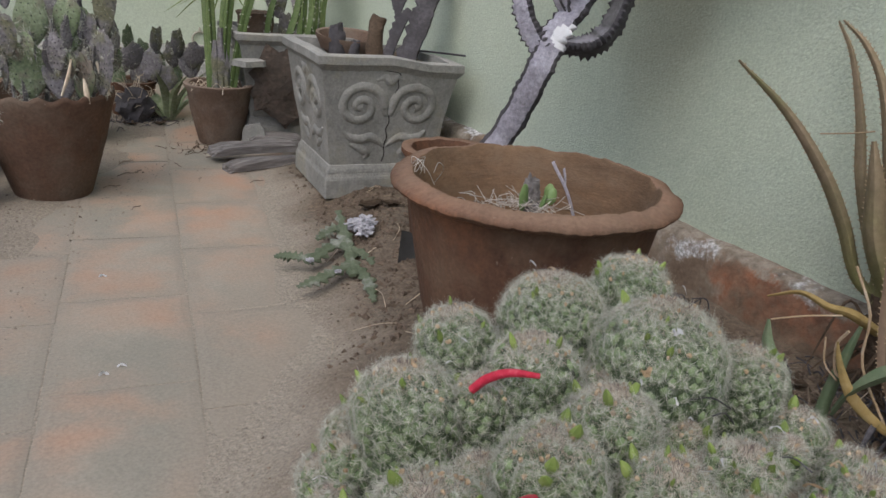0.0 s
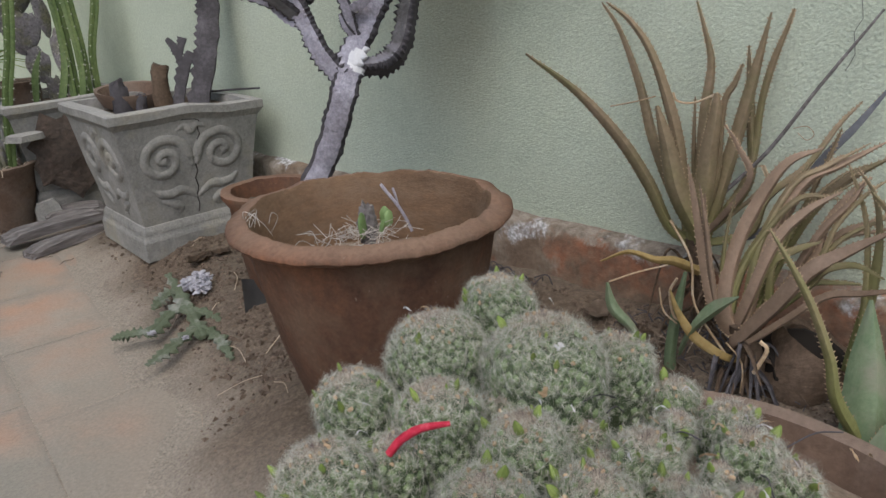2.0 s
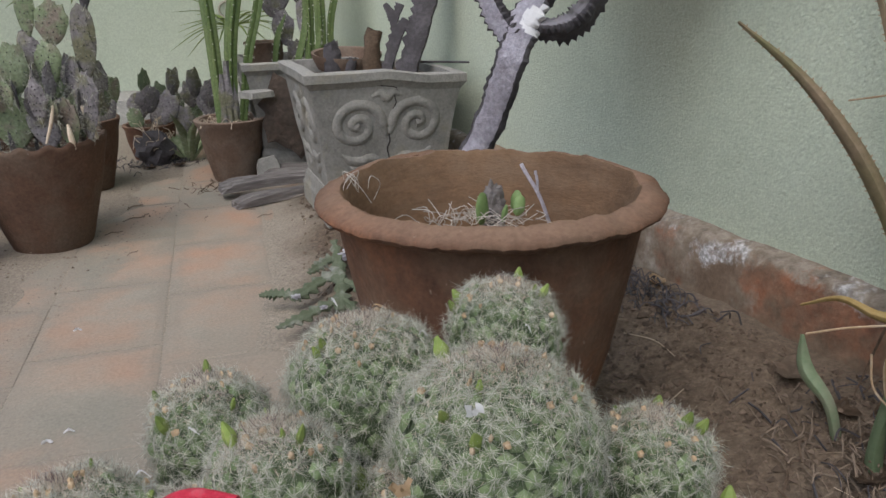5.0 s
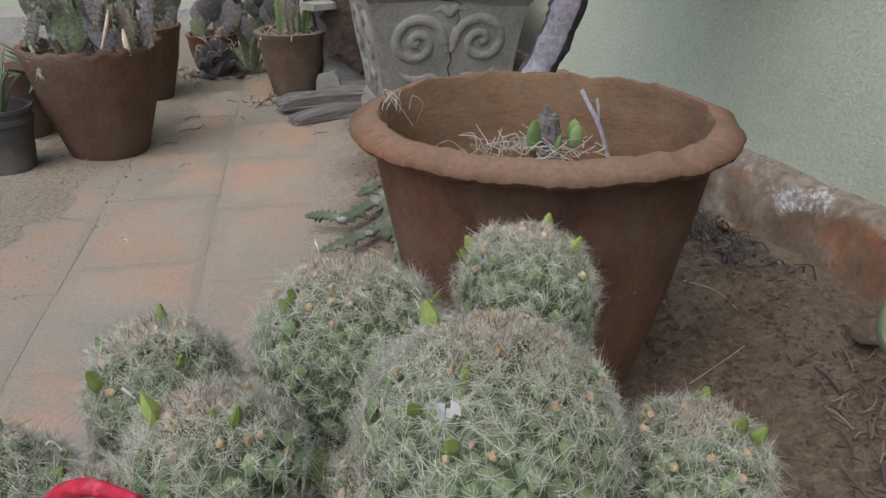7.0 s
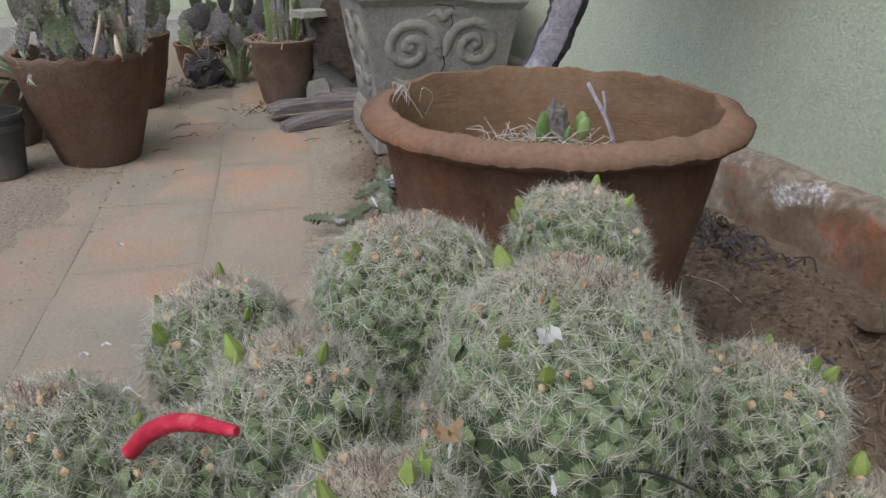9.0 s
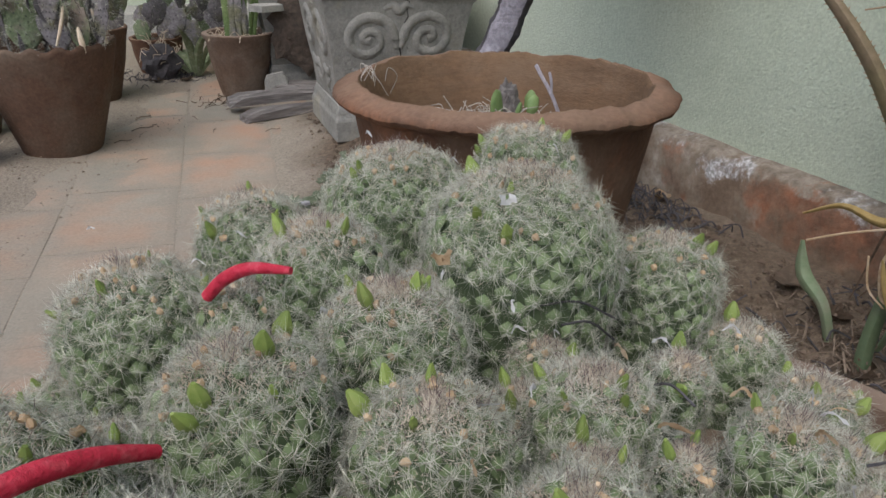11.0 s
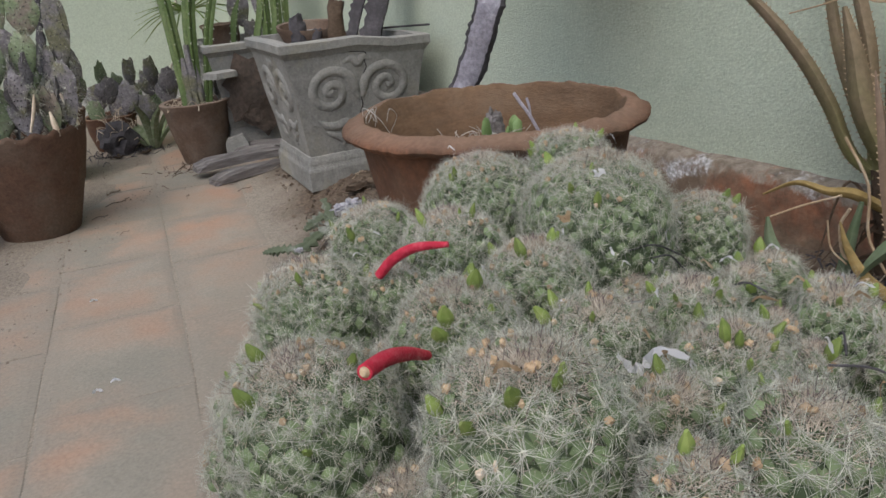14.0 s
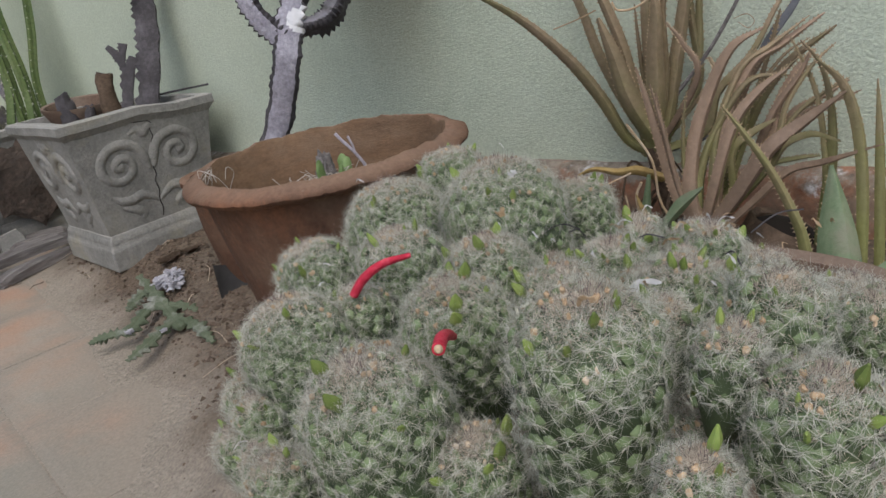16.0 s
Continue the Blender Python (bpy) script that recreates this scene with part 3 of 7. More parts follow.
# ---- the large bowl ----
def big_bowl():
    ob = thing("terracotta_bowl", (-0.0126, -0.039, 0.056), "wide brown terracotta bowl with a chipped flaring rim on the soil", "planter")
    ob.scale = (0.823, 0.823, 1.09)

    def settle(o):
        """Set what lies in the bowl down to the bowl's own width and height."""
        x, y, z = o.location
        o.location, o.scale = (0.823 * x - 0.0126, 0.823 * y - 0.039, 0.9 * z + 0.055), (0.823, 0.823, 0.9)
        return o

    def wob(a, k):
        c = math.cos(a), math.sin(a)
        s = 1 + 0.008 * noise.noise(Vector((c[0] * 2, c[1] * 2, 0.3))) + (0.0022 * noise.noise(Vector((c[0] * 9, c[1] * 9, 0.4))) + 0.005 * noise.noise(Vector((c[0] * 30, c[1] * 30, k * 0.3))) - 0.02 * max(0, noise.noise(Vector((c[0] * 17, c[1] * 17, 5))) - 0.28) if 6 <= k <= 10 else 0)
        return s, (0.004 * noise.noise(Vector((c[0] * 5, c[1] * 5, 4.0))) + 0.0016 * noise.noise(Vector((c[0] * 26, c[1] * 26, k * 0.12))) if 4 <= k <= 12 else 0)

    bm = bmesh.new()
    lathe(bm, [(0, 0), (0.106, 0), (0.115, 0.012), (0.153, 0.12), (0.175, 0.205), (0.184, 0.244), (0.192, 0.2495), (0.202, 0.2515), (0.2065, 0.2535), (0.209, 0.2565), (0.2065, 0.2602), (0.185, 0.2668), (0.178, 0.2668), (0.173, 0.261), (0.162, 0.228), (0.146, 0.165), (0.0, 0.16)], 224, wob)
    bm.faces.ensure_lookup_table()
    for f in bm.faces[224 * 12:]:
        f.material_index = 1
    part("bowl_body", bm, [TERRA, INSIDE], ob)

    bm = bmesh.new()
    lathe(bm, [(0.156, 0.184), (0.12, 0.187), (0.08, 0.194), (0.05, 0.201), (0.02, 0.203), (0, 0.203)], 40, lambda a, k: (1, 0.007 * noise.noise(Vector((math.cos(a) * 3, math.sin(a) * 3, k)))))
    part("potting_soil", bm, POT_SOIL, ob, "dry sunken potting soil")

    stub = thing("cactus_stub", (0.033, 0.045, 0.256), "grey withered cactus stub with fresh green pads in the bowl", "cactus")
    settle(stub)
    bm = bmesh.new()
    blob(bm, (0, 0.005, 0.02), (0.015, 0.013, 0.031), 2, 4, 0.5, 3.2)
    part("withered_stem", bm, WOOD, stub)
    for dx, dy, lean, turn, s in ((-0.03, -0.02, 6, 25, 0.62), (0.012, -0.02, 45, -20, 0.4), (0.03, -0.012, 70, 35, 0.34), (-0.012, -0.03, -35, 60, 0.36), (0.022, 0.0, 20, -60, 0.4)):
        bm = bmesh.new()
        blob(bm, (0, 0, 0.03), (0.02 * s, 0.0035, 0.03 * s), 5, 3, 0.2)
        bmesh.ops.transform(bm, verts=bm.verts, matrix=pose(dx, dy, 0.0, -lean * 0.4, lean * 0.5, turn))
        part("pad", bm, FRESH, stub, "fresh green pad")

    def stick(name, label, material, pts, rad):
        o = thing(name, (0, 0, 0), label, "twig", "dry twigs in the bowl")
        b = bmesh.new()
        fallen(b, pts, rad)
        part("stalk", b, material, o)
        settle(o)

    stick("dry_twig", "upright grey dry twig in the bowl", BARK, [(0.106, 0.03, 0.25), (0.102, 0.042, 0.274), (0.098, 0.055, 0.292), (0.092, 0.068, 0.308), (0.088, 0.077, 0.32)], 0.0026)
    stick("dry_twig", "upright grey dry twig in the bowl", BARK, [(0.099, 0.052, 0.288), (0.103, 0.06, 0.301), (0.103, 0.066, 0.312)], 0.002)
    rnd = random.Random(5)
    bm = bmesh.new()
    for _ in range(120):
        a, d = rnd.uniform(0, 6.28), 0.085 * rnd.random() ** 0.6
        x, y = 0.0 + d * math.cos(a), 0.035 + 0.8 * d * math.sin(a)
        b, ln = rnd.uniform(0, 6.28), rnd.uniform(0.01, 0.045)
        z = 0.262 - 0.13 * max(0, d - 0.04) + 0.012 * rnd.random()
        fallen(bm, [(x, y, z), (x + 0.5 * ln * math.cos(b), y + 0.5 * ln * math.sin(b), z + 0.018 * rnd.random() ** 2), (x + ln * math.cos(b + 0.6), y + ln * math.sin(b + 0.6), z + rnd.uniform(-0.002, 0.02))], 0.00055, 4)
    tagged(settle(part("dry_straw", bm, ROOT)), "tangle of pale dry roots and straw in the bowl", "straw", kind="stuff")
    bm = bmesh.new()
    for _ in range(6):
        x, y = -0.145 + rnd.uniform(-0.012, 0.02), 0.085 + rnd.uniform(-0.02, 0.02)
        b = rnd.uniform(0, 6.28)
        fallen(bm, [(x, y, 0.318), (x + 0.01 * math.cos(b), y + 0.01 * math.sin(b), 0.334), (x + 0.016 * math.cos(b + 1.5), y + 0.016 * math.sin(b + 1.5), 0.322), (x + 0.02 * math.cos(b + 2.4), y + 0.02 * math.sin(b + 2.4), 0.3)], 0.00045, 4)
    tagged(settle(part("root_wisp", bm, ROOT)), "wisp of dry roots caught on the bowl's rim", "straw", kind="stuff")


big_bowl()


def dark_shard():
    """A curved black piece of a broken pot leaning on the bowl."""
    ob = thing("pot_shard", (0.075, 0.4, 0.05), "dark broken pot shard leaning beside the bowl", "rubble", turn=-35)
    ob.scale = (0.75, 0.75, 0.75)
    bm = bmesh.new()
    rows = []
    for i in range(9):
        u = i / 8
        row = []
        for j in range(6):
            v = j / 5
            a = 1.1 * (u - 0.5)
            row.append(bm.verts.new((0.09 * math.sin(a), 0.09 * (math.cos(a) - 1) + 0.03 * v, (0.075 - 0.03 * u + 0.012 * noise.noise(Vector((u * 5, 2, 1)))) * v)))
        rows.append(row)
    for a, b in zip(rows, rows[1:]):
        for j in range(5):
            bm.faces.new((a[j], a[j + 1], b[j + 1], b[j]))
    bmesh.ops.solidify(bm, geom=bm.faces[:], thickness=0.006)
    part("shard", bm, PLASTIC, ob)


dark_shard()


# ---- cement planters ----
def cement_planter(at, turn, label, broken=False):
    """A square tapered planter: rim slab, body with four raised scroll panels, and a stepped foot."""
    ob = thing("cement_planter", at, label, "planter", "cement planters", turn)
    t, b, zb = 0.172, 0.128, 0.055

    def frustum(rings):
        bm = bmesh.new()
        loops = [[bm.verts.new((sx * r, sy * r, z)) for sx, sy in ((-1, -1), (1, -1), (1, 1), (-1, 1))] for r, z in rings]
        for p, q in zip(loops, loops[1:]):
            for i in range(4):
                bm.faces.new((p[i], p[(i + 1) % 4], q[(i + 1) % 4], q[i]))
        bm.faces.new(list(reversed(loops[0])))
        bm.faces.new(loops[-1])
        return bm

    bm = frustum([(b, zb), (t - 0.012, 0.27), (t - 0.004, 0.28), (t, 0.284), (t, 0.3), (t - 0.005, 0.303), (t - 0.026, 0.303), (t - 0.035, 0.262)])
    bmesh.ops.subdivide_edges(bm, edges=bm.edges, cuts=3, use_grid_fill=True)
    for v in bm.verts:
        v.co += Vector((0.003 * noise.noise(v.co * 14), 0.003 * noise.noise(v.co * 14 + Vector((5, 0, 0))), 0.003 * noise.noise(v.co * 17)))
        if not broken and v.co.x > 0.05 and v.co.z > 0.25:
            v.co.z -= 0.013
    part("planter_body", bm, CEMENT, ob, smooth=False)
    bm = frustum([(0.141, -0.02), (0.141, 0.026), (0.136, 0.034), (0.136, 0.044), (b + 0.001, 0.058)])
    bmesh.ops.bevel(bm, geom=bm.edges, offset=0.003, segments=1, affect="EDGES")
    part("foot", bm, CEMENT, ob, smooth=False)
    bm = bmesh.new()
    box(bm, (-t + 0.04, -t + 0.04, 0.25), (t - 0.04, t - 0.04, 0.275))
    part("potting_soil", bm, SOIL, ob)

    def on_face(u, v, lift, side):
        """A point on a face: u across, v up, both in metres."""
        r = b + (t - 0.012 - b) * (v - zb) / (0.27 - zb) + lift
        x, y = u, -r
        for _ in range(side):
            x, y = -y, x
        return x, y, v

    def relief(name, pts, side, mirror=1, n=9):
        """A raised moulding on a face through (across, up, half width) points."""
        bm = bmesh.new()
        tube(bm, [(*on_face(mirror * u, v, -0.85 * w, side), 1.45 * w) for u, v, w in pts], 4, n + 5)
        part(name, bm, CEMENT, ob)

    for side in range(4):
        for mirror in (-1, 1):
            curl = [(0.004, 0.172, 0.005), (0.008, 0.184, 0.0075)]
            for i in range(19):
                a, r = radians(182 - 30 * i), 0.056 - 0.0026 * i
                curl.append((0.066 + r * 1.02 * math.cos(a), 0.192 + r * 0.92 * math.sin(a), 0.0098 - 0.0001 * i))
            curl.append((0.064, 0.19, 0.009))
            relief("scroll", curl, side, mirror)
            relief("leaf_scroll", [(0.1, 0.135, 0.003), (0.084, 0.122, 0.0075), (0.06, 0.117, 0.009), (0.036, 0.122, 0.009), (0.012, 0.108, 0.006), (0.002, 0.098, 0.003)], side, mirror)
            relief("lower_leaf", [(0.085, 0.105, 0.003), (0.06, 0.096, 0.008), (0.042, 0.083, 0.008), (0.05, 0.072, 0.004)], side, mirror)
        relief("crest", [(-0.034, 0.25, 0.003), (-0.014, 0.258, 0.007), (0.0, 0.248, 0.0095), (0.014, 0.258, 0.007), (0.034, 0.25, 0.003)], side)
    bm = bmesh.new()
    tube(bm, [(*on_face(u, v, 0.0006, 0), 0.0011) for u, v in ((-0.02, 0.272), (0.012, 0.268), (0.021, 0.262), (0.016, 0.248), (0.019, 0.235), (0.012, 0.222), (0.013, 0.21), (0.005, 0.2), (0.008, 0.186), (0.003, 0.172), (0.005, 0.155), (-0.001, 0.14), (0.003, 0.12), (-0.002, 0.1), (0.001, 0.08), (-0.003, 0.062))], 4, 4)
    part("crack", bm, HOLE, ob, "dark crack down the front")
    return ob


cracked_planter = cement_planter((0.2145, 0.981, 0.052), -4.5, "weathered grey cement planter with raised scrolls and a crack")
cracked_planter.scale = (1.0, 1.0, 1.03)
rear_planter = cement_planter((0.212, 1.65, 0.025), -4, "broken grey cement planter set behind the cracked one", True)
bm = bmesh.new()
blob(bm, (-0.03, -0.165, 0.16), (0.1, 0.011, 0.1), 7, 3, 0.6, 2.6)
part("broken_face", bm, RUBBLE, rear_planter, "dark brown break where the face has fallen off")


def slab(at, turn, tilt, size, label, seed):
    """A broken piece of cement with ragged edges."""
    ob = thing("cement_shard", at, label, "rubble", "broken cement pieces", turn)
    bm = bmesh.new()
    rnd = random.Random(seed)
    ring = [(size[0] * (0.85 + 0.3 * rnd.random()) * math.cos(a), size[1] * (0.85 + 0.3 * rnd.random()) * math.sin(a)) for a in (0.5, 1.0, 2.2, 2.8, 3.6, 4.3, 5.4, 5.9)]
    lower = [bm.verts.new((x, y, 0)) for x, y in ring]
    upper = [bm.verts.new((0.93 * x, 0.93 * y, size[2])) for x, y in ring]
    bm.faces.new(upper)
    bm.faces.new(list(reversed(lower)))
    for i in range(8):
        bm.faces.new((lower[i], lower[(i + 1) % 8], upper[(i + 1) % 8], upper[i]))
    bmesh.ops.rotate(bm, verts=bm.verts, matrix=Matrix.Rotation(radians(tilt), 3, "X"))
    part("shard", bm, CEMENT, ob, smooth=False)


slab((0.06, 1.475, 0.24), 5, 4, (0.05, 0.03, 0.016), "broken cement ledge on the rear planter's face", 1)
slab((0.07, 1.475, 0.03), -12, 78, (0.04, 0.05, 0.012), "broken dark cement piece leaning on the rear planter", 3)
saucer = thing("saucer", (0.2, 1.08, 0.342), "terracotta saucer lying tilted on the planter's soil", "saucer")
bm = bmesh.new()
lathe(bm, [(0, 0.004), (0.062, 0.004), (0.075, 0.03), (0.082, 0.032), (0.082, 0.025), (0.068, -0.004), (0, -0.006)], 40, lambda a, k: (1 + 0.01 * math.sin(3 * a), 0))
bmesh.ops.recalc_face_normals(bm, faces=bm.faces)
bmesh.ops.transform(bm, verts=bm.verts, matrix=pose(0, 0, 0.006, 6, 0, 0))
part("dish", bm, TERRA_OLD, saucer)


# ---- terracotta pots ----
def pot(at, r, h, foot, label, scallop=0, material=None, tilt=(0, 0), lip=0.0, soil=0.82):
    ob = thing("flower_pot", at, label, "flower pot", "terracotta pots")
    ob.rotation_euler.x, ob.rotation_euler.y = radians(tilt[0]), radians(tilt[1])

    def wob(a, k):
        if not 3 <= k <= 8:
            return 1 + 0.004 * math.sin(3 * a), 0
        s = 1 + 0.008 * noise.noise(Vector((math.cos(a) * 4, math.sin(a) * 4, r * 40)))
        if scallop:
            s += (0.006 + 0.005 * math.sin(2.3 * a)) * math.sin(scallop * a) * (1 if 5 <= k <= 7 else 0.2)
            return s, ((0.0035 + 0.002 * math.sin(3 * a)) * math.sin(scallop * a + 0.8) + 0.002 * noise.noise(Vector((math.cos(a) * 9, math.sin(a) * 9, 2))) if 5 <= k <= 8 else 0)
        return s, 0.002 * noise.noise(Vector((math.cos(a) * 5, math.sin(a) * 5, r * 20)))

    bm = bmesh.new()
    mid = foot + (r - foot) * 0.62
    lathe(bm, [(0, 0), (foot * 0.96, 0), (foot, 0.006), (mid, h * 0.55), (r - 0.006, h * 0.86), (r + lip, h * 0.95), (r + lip, h * 0.985), (r - 0.003, h), (r - 0.012, h * 0.985), (r - 0.018, h * 0.9), (r - 0.024, h * soil), (0, h * soil)], 96 if scallop else 56, wob)
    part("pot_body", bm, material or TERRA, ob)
    bm = bmesh.new()
    lathe(bm, [(r - 0.021, h * soil + 0.003), (r * 0.5, h * soil + 0.012), (0, h * soil + 0.016)], 24, lambda a, k: (1, 0.005 * noise.noise(Vector((math.cos(a) * 3, math.sin(a) * 3, k + r)))))
    part("potting_soil", bm, SOIL, ob)
    return ob


POT_B = (-0.483, 1.145)
pot((*POT_B, 0.0), 0.143, 0.238, 0.083, "large terracotta pot with a scalloped rim full of pad cactus", 18, CLAY)
pot((-0.008, 1.56, 0.0), 0.097, 0.178, 0.062, "terracotta pot holding slender ribbed cactus columns", 0, TERRA_OLD, lip=0.004)
pot((-0.4, 1.63, 0.0), 0.105, 0.2, 0.062, "terracotta pot standing behind the scalloped one", 0, CLAY)
pot((-0.68, 1.34, 0.0), 0.095, 0.16, 0.06, "old terracotta pot beside the scalloped one", 0, TERRA_OLD)
pot((-0.2, 1.98, 0.0), 0.085, 0.115, 0.06, "small terracotta pot of pad cactus near the far wall", 0, TERRA)
pot((0.13, 1.66, 0.285), 0.06, 0.09, 0.045, "small terracotta pot set into the rear planter", 0, TERRA_OLD)
pot((0.135, 0.425, 0.055), 0.08, 0.205, 0.055, "terracotta pot holding the grey tree cactus", 0, TERRA, lip=0.006)


def plastic_pot():
    ob = thing("plastic_pot", (-0.672, 1.075, 0.0), "dark plastic nursery pot with a small green succulent", "flower pot")
    bm = bmesh.new()
    lathe(bm, [(0, 0), (0.048, 0), (0.051, 0.01), (0.051, 0.014), (0.057, 0.07), (0.061, 0.1), (0.064, 0.102), (0.064, 0.112), (0.061, 0.114), (0.062, 0.124), (0.065, 0.126), (0.065, 0.134), (0.06, 0.134), (0.057, 0.118), (0, 0.118)], 48)
    part("pot_body", bm, PLASTIC, ob)
    rnd = random.Random(8)
    for i in range(12):
        a = i * 2.4
        ln = rnd.uniform(0.07, 0.12)
        out = rnd.uniform(0.35, 0.8)
        bm = bmesh.new()
        strap(bm, [(0.01 * math.cos(a), 0.01 * math.sin(a), 0.12, 0.009), (0.5 * ln * out * math.cos(a), 0.5 * ln * out * math.sin(a), 0.12 + 0.6 * ln, 0.008), (ln * out * math.cos(a), ln * out * math.sin(a), 0.12 + ln, 0.001)], (-math.sin(a), math.cos(a), 0))
        part("leaf", bm, ALOE_GREEN, ob)


def strap(bm, pts, side, per=5, thick=0.3, cup=0.35, teeth=0.0, seed=0):
    """A fleshy tapering leaf: points (x, y, z, half width), cupped across, with toothed edges."""
    sp = spline(pts, per)
    rings = []
    fr = frames(sp, side)
    for k, (q, (c, tan, s, nor)) in enumerate(zip(sp, fr)):
        w = max(q[3], 0.0005)
        ring = []
        for u, v in ((-1, cup), (-0.55, 0.06), (0, -0.04), (0.55, 0.06), (1, cup), (0.6, -thick), (0, -thick * 1.5), (-0.6, -thick)):
            ring.append(bm.verts.new(c + s * (u * w) + nor * (v * w)))
        rings.append(ring)
    for a, b in zip(rings, rings[1:]):
        for i in range(8):
            j = (i + 1) % 8
            bm.faces.new((a[i], a[j], b[j], b[i]))
    bm.faces.new(rings[-1])
    bm.faces.new(list(reversed(rings[0])))
    if teeth:
        for k in range(1, len(rings) - 1):
            for e, sgn in ((0, -1), (4, 1)):
                for f in (0.2 * math.sin(k * 2.1 + seed),):
                    p = rings[k][e].co.lerp(rings[k + 1][e].co, f)
                    s, tan, nor = fr[k][2], fr[k][1], fr[k][3]
                    v = [bm.verts.new(p + tan * teeth * 0.5), bm.verts.new(p - tan * teeth * 0.5), bm.verts.new(p + nor * teeth * 0.4), bm.verts.new(p + s * sgn * teeth + tan * teeth * 0.5)]
                    for x, y, z in ((0, 1, 3), (1, 2, 3), (2, 0, 3)):
                        bm.faces.new((v[x], v[y], v[z])).material_index = 1


plastic_pot()


# ---- stem plants ----
def winged(teeth=0.22, wings=3, flat=0.55, seed=0.0):
    """A section with toothed wings, as old spurge stems have."""
    def f(a, k):
        w = abs(math.cos(wings * a / 2 + seed))
        h = math.sin(k * 12.9898 + seed * 78.233 + round(a * wings / 6.2832) * 4.1) * 437.585
        h -= math.floor(h)
        return (1 + 0.06 * math.sin(k * 0.9 + seed * 3) + 0.05 * h) * (flat + (1.0 - flat) * w ** 2) + teeth * (w ** 7) * ((0.35 + 1.25 * h) if k % 2 else -0.3)
    return f


def stem_part(name, pts, material, parent, per=7, wings=3, teeth=0.22, flat=0.6, n=12, seed=0.0, label="", hint=None, dark=False, scar=None):
    bm = bmesh.new()
    tube(bm, pts, per, n, winged(teeth, wings, flat, seed), hint)
    bm.faces.ensure_lookup_table()
    # with dark set, a flank takes the edge colour: its shade is painted on
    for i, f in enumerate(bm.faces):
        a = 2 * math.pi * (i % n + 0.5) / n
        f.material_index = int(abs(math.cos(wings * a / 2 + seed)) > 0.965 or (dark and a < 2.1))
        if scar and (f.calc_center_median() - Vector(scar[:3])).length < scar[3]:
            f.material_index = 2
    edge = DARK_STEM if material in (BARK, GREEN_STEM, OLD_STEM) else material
    return part(name, bm, [material, edge, PAPER], parent, label)


